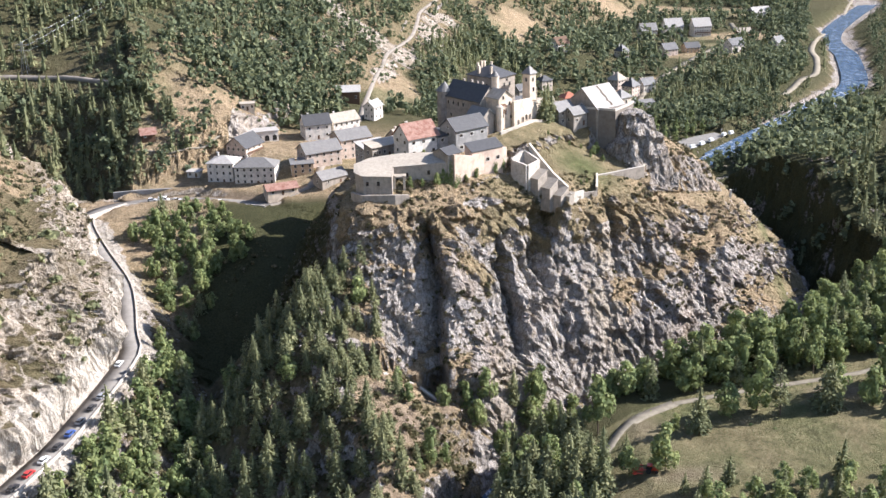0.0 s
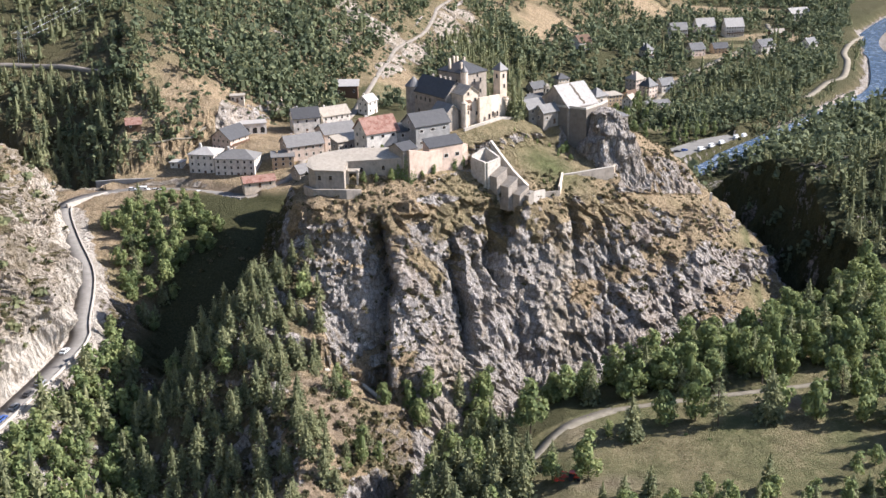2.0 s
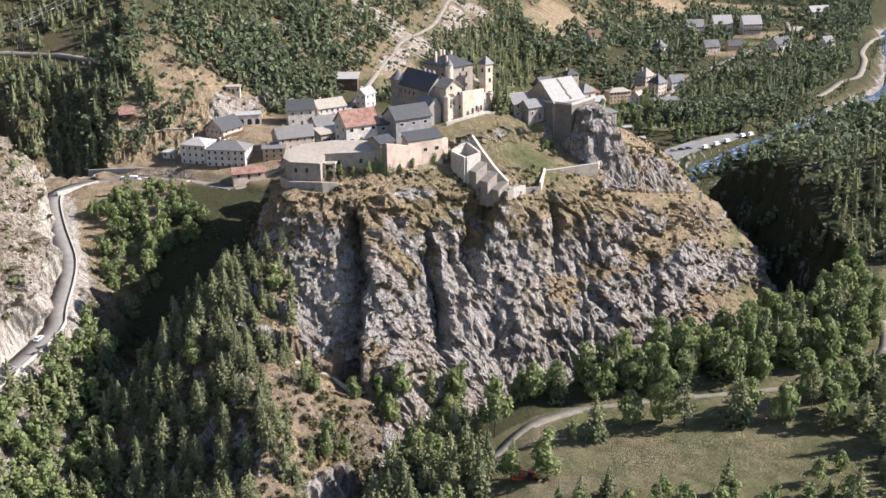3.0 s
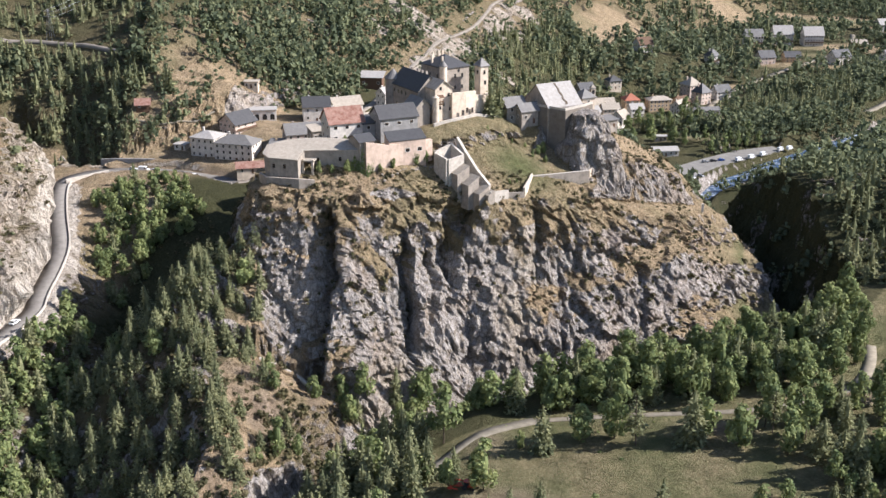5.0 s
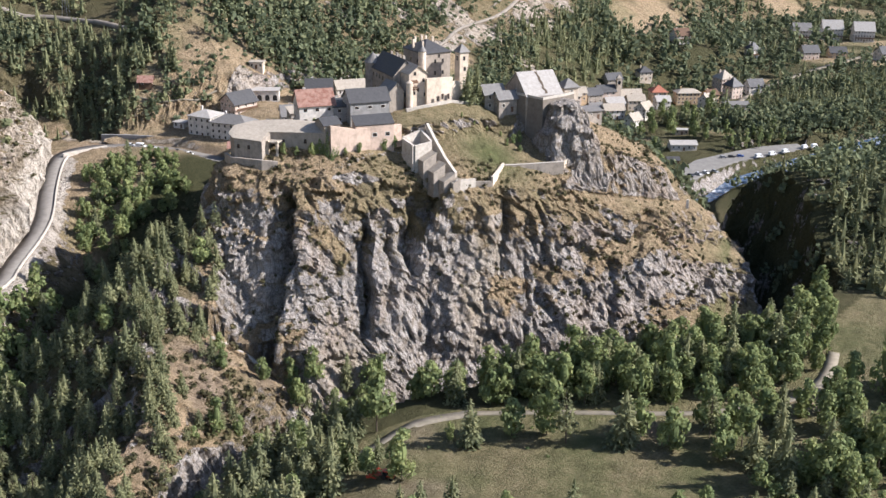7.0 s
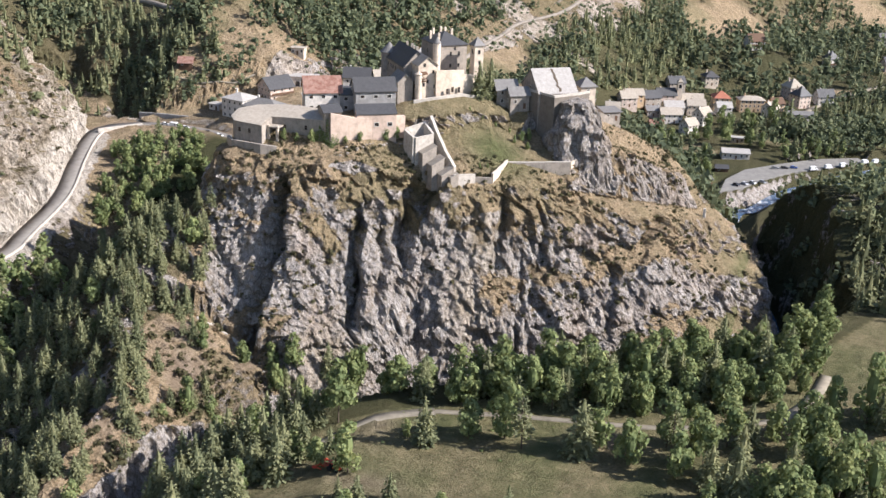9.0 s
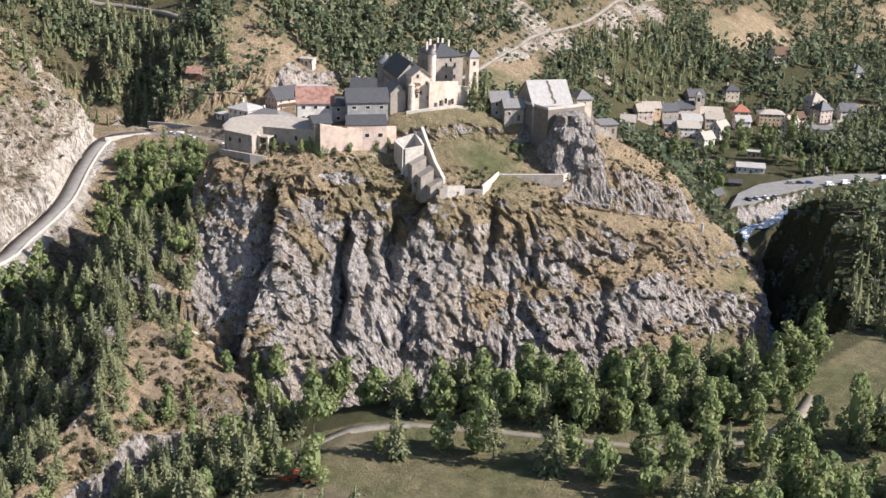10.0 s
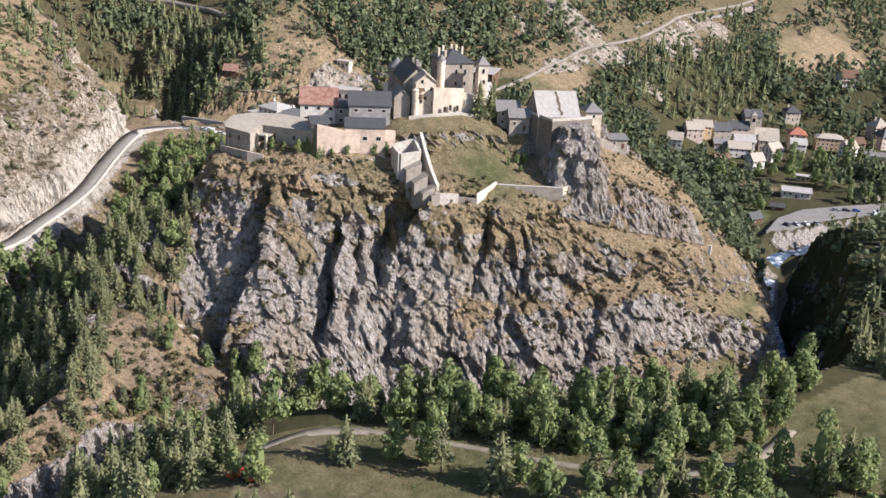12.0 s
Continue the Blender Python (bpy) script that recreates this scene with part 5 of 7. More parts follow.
house("pavilion", 79.0, 475.6, 38, 6.4, 6.4, 7.2, 3.4, M_CREAM, M_SHEET, "small square pavilion with a pyramid roof", 2, 1, 1, hip=True, base=128.0, chimneys=0, category="pavilion", deep=10)
house("gatehouse", 51.0, 458.6, 36, 8.6, 7.6, 6.2, 3.0, M_STONE, M_SHEET, "stone gatehouse with a small grey roof", 2, 2, 1, base=128.4, chimneys=0, category="gatehouse", deep=5)
house("lean_to", 57.0, 456.4, 36, 7.6, 6.2, 5.4, 2.4, M_STONE, M_SHEET, "stone lean-to beside the chapel", 1, 2, 1, base=128.0, chimneys=0, deep=5)
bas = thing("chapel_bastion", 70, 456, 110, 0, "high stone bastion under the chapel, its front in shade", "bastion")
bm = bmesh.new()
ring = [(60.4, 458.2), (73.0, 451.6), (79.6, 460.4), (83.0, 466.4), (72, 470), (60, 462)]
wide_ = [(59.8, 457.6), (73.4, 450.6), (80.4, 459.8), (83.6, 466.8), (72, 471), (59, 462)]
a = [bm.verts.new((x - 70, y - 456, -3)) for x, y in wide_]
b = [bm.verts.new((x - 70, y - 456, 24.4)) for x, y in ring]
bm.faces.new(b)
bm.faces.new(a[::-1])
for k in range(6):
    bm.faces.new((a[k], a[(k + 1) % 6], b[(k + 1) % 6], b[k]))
# the crag's cast shade is carried by this darker stone
part("wall", bm, M_SHADED_STONE, bas)
bm = bmesh.new()
for k in range(3):
    (x0, y0), (x1, y1) = ring[k], ring[k + 1]
    bm_prism(bm, [(x0 - 70, y0 - 456), (x1 - 70, y1 - 456), (x1 - 70 - 0.3, y1 - 456 + 0.7), (x0 - 70 - 0.3, y0 - 456 + 0.7)], 24.404, 25.3)
part("parapet", bm, M_KERB, bas)
wall_run("back_wall", [(83.8, 466.4), (88, 471), (92, 476)], [128.0, 126.0, 122.6], 7, 1.0, M_STONE, "stone wall running down behind the pavilion")
house("far_shed", 88.5, 480.5, 38, 7.0, 6.0, 3.6, 0.6, M_STONE, M_SHEET, "low stone shed with a flat grey roof", 1, 2, 0, base=121.5, mono=True, chimneys=0, category="shed", deep=6)
st = thing("stele", 130.7, 479.8, 84, 0, "tall narrow white stone stele on the rock's shoulder", "monument")
bm = bmesh.new()
bm_prism(bm, [(-0.5, -0.5), (0.5, -0.5), (0.5, 0.5), (-0.5, 0.5)], -1.0, 6.4)
bm_box(bm, -0.8, 0.8, -0.8, 0.8, -2.5, 0.6)
part("shaft", bm, M_WHITE, st)


# ---- village behind the fort ----
V = "village houses behind the fort"
house("hotel", -105.5, 523.5, -10, 13, 12, 9.8, 2.8, M_WHITE, M_PALE, "white three-storey hotel with a pale hipped roof", 3, 4, 3, hip=True, group=V, category="hotel", base=88.4)
house("hotel_wing", -89.0, 519.5, -4, 19.5, 12, 8.6, 3.6, M_WHITE, M_SHEET, "white hotel wing with tall windows and a grey hipped roof", 3, 6, 3, hip=True, group=V, category="hotel", base=88.4)
house("guest_house", -99.5, 549.0, 62, 14, 12, 7.0, 4.6, M_ROSE, M_SLATE, "pink guest house with a broad dark gable roof", 2, 3, 4, over=1.0, group=V, base=93.2, balcony=True)
arc = house("arcaded_hall", -97.0, 566.0, 18, 24, 8, 5.2, 0.1, M_WHITE, M_PALE, "low white hall with dark arches under a flat roof", 0, 0, 0, group=V, category="hall", chimneys=0, over=0.5, base=97.0)
for k in range(6):
    bm = bmesh.new()
    r = 1.15
    ring = [(-r, 0), (r, 0), (r, 1.9)] + [(r * math.cos(a), 1.9 + r * math.sin(a)) for a in np.linspace(0, math.pi, 9)[1:-1]] + [(-r, 1.9)]
    a = [bm.verts.new((-10 + 4 * k + x, -4.06, z + 0.2)) for x, z in ring]
    b = [bm.verts.new((-10 + 4 * k + x, -3.9, z + 0.2)) for x, z in ring]
    bm.faces.new(a)
    bm.faces.new(b[::-1])
    for j in range(len(ring)):
        bm.faces.new((a[j], b[j], b[(j + 1) % len(ring)], a[(j + 1) % len(ring)]))
    # near-black plate on the closed wall, painted shade of an open arch
    part("arch", bm, M_GLASS, arc, "dark arched plate standing in for the shaded opening")
house("small_ruin", -101.5, 579.0, 10, 7, 5, 3.4, 0.1, M_CREAM, M_STONEROOF, "small roofless cream stone hut", 1, 3, 1, group=V, category="hut", chimneys=0)
house("ochre_house", -67.5, 521.5, 12, 10.5, 8, 7.4, 0.8, M_OCHRE, M_SHEET, "ochre house with a flat terrace roof", 3, 3, 2, group=V, mono=True, base=89.6)
house("grey_roofed_house", -60.0, 533.0, 28, 18.5, 13, 9.8, 4.0, M_ROSE, M_SHEET, "tall pink-rendered house with a grey sheet roof", 3, 5, 3, group=V, base=90.6, chimneys=2)
house("street_house", -45.5, 549.5, 30, 17, 13.5, 10.4, 3.8, M_ROSE, M_SHEET, "village house with a patched grey roof and dormers", 3, 4, 3, group=V, base=92.0, chimneys=2)
house("gabled_house", -66.0, 577.0, 20, 14, 12, 8.0, 4.2, M_WHITE, M_SLATE, "white gabled house with a dark roof", 2, 3, 3, group=V)
house("long_house", -53.0, 588.0, 35, 16, 11, 7.4, 3.6, M_WHITE, M_STONEROOF, "long white house with a beige roof", 2, 5, 2, group=V)
house("white_chapel", -37.5, 619.0, 60, 9, 7, 7.5, 3.0, M_WHITE, M_PALE, "small white gabled house beside the road", 2, 2, 2, group=V)
house("hay_barn", -54.0, 655.0, 4, 13, 10, 6.5, 1.6, M_TIMBER, M_PALE, "dark timber barn with a wide white sheet roof", 1, 3, 0, group=V, category="barn", mono=True, over=0.9, chimneys=0)
house("red_shed", -75.5, 500.5, 22, 14.5, 8.5, 2.8, 1.9, M_CREAM, M_RUST, "low shed with a rusty red roof above the road", 1, 3, 1, group=V, category="shed", chimneys=0, base=88.2)
house("grey_barn", -53.0, 508.5, 40, 14, 8, 3.6, 3.0, M_STONE, M_SHEET, "stone barn with a grey sheet roof below the houses", 1, 2, 1, group=V, category="barn", chimneys=0, base=90.0)
house("stone_house", -17.0, 478.0, 40, 10, 8, 8.0, 3.4, M_ROSE, M_STONEROOF, "plain stone house with a beige gable roof behind the fort", 2, 3, 2, group=V, base=112.0, deep=8)
house("low_house", -33.0, 520.0, 35, 14, 8, 6.0, 1.6, M_GREY, M_PALE, "low grey house with a pale lean-to roof", 2, 5, 2, group=V, mono=True, base=99.0, deep=8)
house("mule_shed", -24.0, 450.0, 38, 15, 6, 5.0, 1.2, M_STONE, M_STONEROOF, "low stone shed against the fort's inner wall", 1, 6, 1, group=V, mono=True, chimneys=0, base=118.5, deep=8)
house("cabin", -144.5, 537.0, 20, 6.5, 5.5, 2.6, 2.2, M_TIMBER, M_RUST, "small dark timber cabin on the dry slope", 1, 2, 1, category="cabin", chimneys=0, over=0.9)
house("garage", -121.0, 527.0, -8, 6, 5, 2.6, 0.1, M_WHITE, M_PALE, "small white garage with a flat roof", 1, 2, 0, group=V, category="garage", chimneys=0)

# ---- far village ----
F = "houses of the lower village"
def far_house(name, x, y, yaw, w, d, h, rise, wall, roof, label, rows, cols, side, hip):
    house(name, x, y, yaw, w, d, h, rise, wall, roof, label, rows, cols, side, hip, group=F, chimneys=0 if rise < 0.2 or h < 4 else 1, balcony="chalet" in name)


far_house("gabled_house", 39, 739, 15, 9, 9, 5, 3.5, M_WHITE, M_STONEROOF, "white gabled house at the slope's foot", 2, 3, 2, False)
far_house("brown_house", 45, 775, 30, 12, 9, 5.5, 3.2, M_OCHRE, M_STONEROOF, "brown stone house with a beige roof", 2, 3, 2, False)
far_house("slate_house", 54, 787, 40, 12, 10, 6, 4, M_STONE, M_SLATE, "stone house with a dark slate roof", 2, 3, 2, False)
far_house("farm_house", 61, 806, 30, 13, 10, 6, 4, M_ROSE, M_SLATE, "old farmhouse with a dark roof", 2, 3, 2, False)
far_house("shed_house", 58, 776, 30, 9, 8, 4, 2.4, M_STONE, M_SHEET, "small stone house with a pale sheet roof", 1, 3, 2, False)
far_house("sheet_roofed_house", 69, 793, 28, 13, 10, 6, 3.4, M_WHITE, M_PALE, "white house with a wide pale roof", 2, 4, 2, False)
far_house("corner_house", 91, 778, 62, 10, 9, 7, 4, M_WHITE, M_STONEROOF, "white gabled house on the village corner", 3, 3, 3, False)
far_house("red_roofed_house", 97, 820, 20, 11, 10, 8.5, 4.2, M_OCHRE, M_TILE, "ochre house with a steep red roof", 3, 3, 2, True)
far_house("white_house", 101, 805, 25, 10, 8, 6, 3, M_WHITE, M_PALE, "white house with a pale roof", 2, 3, 2, False)
far_house("long_ochre_house", 117, 823, 22, 17, 9, 8, 2.6, M_OCHRE, M_STONEROOF, "long ochre house with rows of windows", 3, 6, 2, True)
far_house("timber_house", 133, 830, 40, 9, 9, 5.5, 3.4, M_OCHRE, M_TIMBER, "timber-fronted house with a brown roof", 2, 3, 2, False)
far_house("steep_roofed_house", 148, 846, 45, 10, 10, 8.5, 6.5, M_ROSE, M_SLATE, "tall house with a steep dark pyramid roof", 3, 3, 3, True)
far_house("dark_house", 163, 863, 30, 12, 9, 6, 4.4, M_WHITE, M_SLATE, "white house with a dark slate roof", 2, 3, 2, False)
far_house("pavilion_cafe", 120, 714, 16, 16, 10, 3.6, 1.6, M_WHITE, M_PALE, "low white cafe with a wide bright roof by the car park", 1, 5, 2, False)
far_house("kiosk", 118, 744, 10, 8, 4, 3, 0.1, M_ROSE, M_PALE, "small kiosk with a flat pale roof", 1, 3, 0, False)
far_house("boat_hut", 110, 657, 60, 8, 6, 3, 2.6, M_TIMBER, M_SLATE, "dark timber hut above the river", 1, 2, 1, False)
far_house("picnic_shelter", 116, 686, 15, 7, 5, 2.2, 1.4, M_TIMBER, M_SLATE, "low dark shelter on the grass", 1, 2, 0, False)
far_house("old_house", 43, 764, 35, 11, 9, 6, 3.8, M_ROSE, M_STONEROOF, "old rose-rendered house with a beige roof", 2, 3, 2, False)
far_house("wide_roofed_house", 70, 777, 25, 14, 11, 6, 3.4, M_WHITE, M_STONEROOF, "white house under a wide beige roof", 2, 4, 2, False)
far_house("gabled_house", 86, 755, 55, 9, 8, 6, 3.8, M_WHITE, M_STONEROOF, "white gabled house at the village edge", 2, 3, 2, False)
far_house("brown_shed", 64, 761, 25, 9, 6, 3, 2, M_TIMBER, M_RUST, "brown timber shed behind the houses", 1, 2, 1, False)
far_house("upper_house", 83, 866, 30, 10, 9, 6, 4, M_CREAM, M_SLATE, "cream house above the village", 2, 3, 2, True)
far_house("slate_roofed_house", 63, 834, 35, 12, 9, 6, 4, M_STONE, M_SLATE, "stone house with a dark roof beside the church", 2, 3, 2, False)
far_house("tall_house", 141, 868, 40, 11, 11, 9, 6, M_ROSE, M_STONEROOF, "tall house with a steep beige roof", 3, 3, 3, True)
far_house("white_gable", 131, 815, 60, 9, 8, 6, 3.6, M_WHITE, M_STONEROOF, "white gabled house by the street", 2, 3, 2, False)
far_house("side_house", 83, 800, 20, 12, 9, 7, 3.2, M_CREAM, M_STONEROOF, "cream house close to the church", 2, 4, 2, False)
far_house("street_house", 150, 812, 20, 18, 8, 4, 1.6, M_WHITE, M_SHEET, "long low building with a grey roof", 1, 6, 2, False)
far_house("chalet", 104, 950, 35, 13, 11, 6, 5, M_WHITE, M_TIMBER, "lone timber chalet with a dark brown gable", 2, 4, 3, False)
far_house("tall_chalet", 162, 978, 40, 9, 9, 8, 6, M_WHITE, M_SLATE, "tall white chalet among trees", 2, 3, 3, True)
far_house("large_chalet", 205, 1090, 12, 16, 12, 9, 6, M_WHITE, M_SHEET, "large white holiday chalet with balconies", 3, 6, 3, False)
far_house("large_chalet", 232, 1103, 12, 18, 13, 10, 7, M_WHITE, M_PALE, "large white holiday chalet with balconies", 3, 7, 3, False)
far_house("large_chalet", 259, 1101, 12, 18, 13, 10, 7, M_WHITE, M_PALE, "large white holiday chalet with balconies", 3, 7, 3, False)
far_house("valley_house", 208, 1003, 25, 14, 11, 6, 5, M_ROSE, M_SLATE, "valley house with a dark gable roof", 2, 4, 2, False)
far_house("valley_house", 231, 1014, 15, 14, 10, 5, 4, M_OCHRE, M_SLATE, "valley house with a dark gable roof", 2, 4, 2, False)
far_house("valley_house", 270, 1012, 30, 16, 12, 7, 5, M_WHITE, M_SLATE, "white valley house with a dark gable roof", 2, 4, 2, False)
far_house("valley_house", 312, 1022, 40, 12, 10, 6, 5, M_WHITE, M_SLATE, "white valley house with a dark gable roof", 2, 3, 2, False)
far_house("valley_farm", 344, 1198, 20, 22, 14, 7, 5, M_WHITE, M_PALE, "large pale valley farm", 2, 6, 3, False)
far_house("field_barn", 300, 1096, 10, 14, 9, 4, 3, M_TIMBER, M_STONEROOF, "weathered timber barn standing in a field", 1, 3, 0, False)
church = house("church", 75.5, 815.0, 22, 20, 9, 6.5, 3.6, M_CREAM, M_STONEROOF, "cream village church with a stone roof and slim bell tower", 1, 5, 1, category="church", chimneys=0)
bm = bmesh.new()
bm_box(bm, -9.2, -5.8, -5.6, -2.2, -2, 19.0)
bell = part("bell_tower", bm, M_CREAM, church, "slim cream bell tower")
# the belfry's inner shade, painted as dark plates on the solid tower
bm = bmesh.new()
for side_ in ((-8.4, -6.6, -5.66, -5.5), (-9.26, -9.1, -4.8, -3.0)):
    bm_box(bm, side_[0], side_[1], side_[2], side_[3], 14.6, 17.2)
part("belfry_opening", bm, M_GLASS, bell, "dark plate standing in for the shaded belfry opening")
bm = bmesh.new()
bm_hip_roof(bm, 3.4, 3.4, 19.1, 21.2, 0.25)
cap_ = part("roof", bm, M_STONEROOF, bell)
cap_.matrix_basis = pose(-7.5, -3.9, 0)
HOUSE_SPOTS = np.array([(o.location.x, o.location.y) for o in scene.objects if o.parent is None and o.get("category") in ("house", "hotel", "hall", "barn", "shed", "church", "cabin", "hut", "garage")])


# ---- cars ----
def car_paint(name, rgb):
    m = Mat(name, 0.35, 0.0, 0.5)
    return m.colour(m.mix(m.math("MULTIPLY", m.noise(4.0, 2), 0.2), rgb, tuple(0.7 * c for c in rgb)))


PAINTS = {"white": car_paint("white_paint", (0.72, 0.72, 0.70)), "grey": car_paint("grey_paint", (0.25, 0.26, 0.27)), "black": car_paint("black_paint", (0.03, 0.03, 0.035)),
          "blue": car_paint("blue_paint", (0.04, 0.09, 0.28)), "red": car_paint("red_paint", (0.42, 0.03, 0.03)), "silver": car_paint("silver_paint", (0.5, 0.5, 0.5))}
WHEEL = bpy.data.meshes.new("wheel")
bm = bmesh.new()
bm_lathe(bm, [(0.2, -0.11), (0.33, -0.11), (0.33, 0.11), (0.2, 0.11)], 12)
bmesh.ops.rotate(bm, verts=bm.verts, matrix=Matrix.Rotation(math.pi / 2, 3, "X"))
bm.to_mesh(WHEEL)
bm.free()
WHEEL.materials.append(M_TYRE)


def car(x, y, z, yaw, paint, van=False):
    """A parked car, its nose along +x before it is turned."""
    L, H, W = (5.2, 2.3, 1.95) if van else (4.3, 1.48, 1.76)
    t = thing("van" if van else "car", x, y, z, yaw, f"{paint} {'camper van' if van else 'car'} standing on the {'gravel' if y > 600 else 'road'}", "van" if van else "car", "parked vehicles")
    prof = [(-L / 2, 0.3), (L / 2, 0.3), (L / 2, 0.75), (L / 2 - 0.1, 0.85)] + ([(L / 2 - 0.9, 1.1), (L / 2 - 1.5, H), (-L / 2 + 0.1, H), (-L / 2, 1.0)] if van else [(L / 2 - 1.1, 0.95), (-L / 2 + 0.15, 0.98), (-L / 2, 0.85)])
    bm = bmesh.new()
    a = [bm.verts.new((px, -W / 2, pz)) for px, pz in prof]
    b = [bm.verts.new((px, W / 2, pz)) for px, pz in prof]
    n = len(prof)
    bm.faces.new(a)
    bm.faces.new(b[::-1])
    for k in range(n):
        bm.faces.new((a[(k + 1) % n], a[k], b[k], b[(k + 1) % n]))
    part("body", bm, PAINTS[paint], t)
    if van:
        bm = bmesh.new()
        bm_box(bm, L / 2 - 1.42, L / 2 - 0.98, -W / 2 + 0.12, W / 2 - 0.12, 1.25, 1.95)
        bm_box(bm, L / 2 - 2.3, L / 2 - 1.5, -W / 2 - 0.02, W / 2 + 0.02, 1.25, 1.85)
        part("windscreen", bm, M_GLASS, t)
    else:
        low, top = ((-L / 2 + 0.25, L / 2 - 1.15), (-L / 2 + 0.75, L / 2 - 1.85))
        for name, shrink, z0, z1, mat in (("cabin_glass", 0.0, 0.96, 1.40, M_GLASS), ("cabin_roof", 0.0, 1.40, H, PAINTS[paint])):
            bm = bmesh.new()
            f0, f1 = (0, 1) if name == "cabin_glass" else (1, 1)
            xa = [low[0] + (top[0] - low[0]) * f for f in (f0, f1)]
            xb = [low[1] + (top[1] - low[1]) * f for f in (f0, f1)]
            wa, wb = W / 2 - 0.05 - 0.12 * f0, W / 2 - 0.05 - 0.12 * f1
            vv = [bm.verts.new(p) for p in ((xa[0], -wa, z0), (xb[0], -wa, z0), (xb[0], wa, z0), (xa[0], wa, z0), (xa[1], -wb, z1), (xb[1], -wb, z1), (xb[1], wb, z1), (xa[1], wb, z1))]
            for f in ((3, 2, 1, 0), (4, 5, 6, 7), (0, 1, 5, 4), (1, 2, 6, 5), (2, 3, 7, 6), (3, 0, 4, 7)):
                bm.faces.new([vv[k] for k in f])
            part(name, bm, mat, t)
    for wx in (-L * 0.3, L * 0.31):
        for wy in (-W / 2 + 0.1, W / 2 - 0.1):
            w_ = new("wheel", WHEEL)
            w_.parent = t
            w_.location = (wx, wy, 0.33)
    for wy in (-W / 2 + 0.25, W / 2 - 0.25):
        bm = bmesh.new()
        bm_box(bm, L / 2 - 0.04, L / 2 + 0.02, wy - 0.16, wy + 0.16, 0.6, 0.74)
        part("headlight", bm, M_TRIM, t)
    return t


def road_spot(s, side):
    """A place along the lower road, by metres from its near end."""
    seg = np.r_[0, np.cumsum(np.hypot(*np.diff(road_line[:, :2], axis=0).T))]
    x, y, z = (np.interp(s, seg, road_line[:, k]) for k in range(3))
    x2, y2 = (np.interp(s + 1, seg, road_line[:, k]) for k in range(2))
    a = math.atan2(y2 - y, x2 - x)
    return x - math.sin(a) * side, y + math.cos(a) * side, z + 0.08, math.degrees(a)


seg_y = np.r_[0, np.cumsum(np.hypot(*np.diff(road_line[:, :2], axis=0).T))]
for yy_, paint, side in ((282, "black", -1.2), (289, "red", -1.2), (296, "white", -1.2), (303, "black", -1.2), (310, "blue", -1.2), (317, "grey", -1.2), (325, "black", -1.2), (332, "grey", -1.2), (353, "white", 1.3)):
    s_ = float(np.interp(yy_, road_line[:, 1][: len(road_line) // 2], seg_y[: len(road_line) // 2]))
    car(*road_spot(s_, side), paint)
for x, y, yaw, paint, van in ((-132, 505.2, 0, "white", True), (-126, 505, -2, "silver", False), (-138, 506, 0, "white", False), (-104, 500.4, -15, "white", False), (-112, 503, -10, "black", False)):
    car(x, y, 84.0, yaw, paint, van)
for x, y, yaw, paint, van in ((166, 708, 40, "white", True), (174, 716, 45, "white", True), (182, 724, 45, "white", True), (194, 738, 50, "white", True), (200, 742, 50, "white", True), (132, 660, -40, "silver", False), (136, 664, -40, "white", False),
                              (141, 668, -40, "grey", False), (128, 656, -40, "black", False), (150, 703, 20, "black", False), (145, 700, 20, "grey", False), (155, 706, 20, "blue", False)):
    car(x, y, park_z + 0.03, yaw, paint, van)

# ---- tractor with a hay tedder on the meadow ----
tx, ty = 60.0, 287.0
trac = thing("tractor", tx, ty, float(surface_at(tx, ty)), -12, "red farm tractor with a hay tedder standing on the meadow", "tractor")
m_red = car_paint("farm_red", (0.50, 0.06, 0.03))
bm = bmesh.new()
bm_box(bm, 0.2, 2.3, -0.5, 0.5, 0.8, 1.5)
bm_box(bm, -1.0, 0.2, -0.8, 0.8, 0.8, 1.2)
part("body", bm, m_red, trac)
bm = bmesh.new()
bm_box(bm, -1.0, 0.4, -0.7, 0.7, 1.2, 2.3)
part("cab", bm, M_GLASS, trac)
bm = bmesh.new()
bm_box(bm, -1.1, 0.5, -0.8, 0.8, 2.3, 2.5)
part("cab_roof", bm, m_red, trac)
for wx, wy, sc in ((-0.6, -0.95, 2.4), (-0.6, 0.95, 2.4), (1.7, -0.8, 1.5), (1.7, 0.8, 1.5)):
    w_ = new("wheel", WHEEL)
    w_.parent = trac
    w_.matrix_basis = Matrix.Translation((wx, wy, 0.33 * sc)) @ Matrix.Diagonal((sc, sc * 1.4, sc, 1))
bm = bmesh.new()
for k in range(4):
    a = -2.4 + 1.6 * k
    bm_box(bm, -5.2, -2.2, a - 0.1, a + 0.1, 0.5, 0.8)
    bm_lathe(bm, [(0.15, 0.3), (0.75, 0.45), (0.75, 0.55), (0.15, 0.7)], 10, -4.6, a)
bm_box(bm, -3.4, -1.0, -0.15, 0.15, 0.5, 0.75)
part("tedder", bm, m_red, trac, "red hay tedder with spinning rakes at rest")

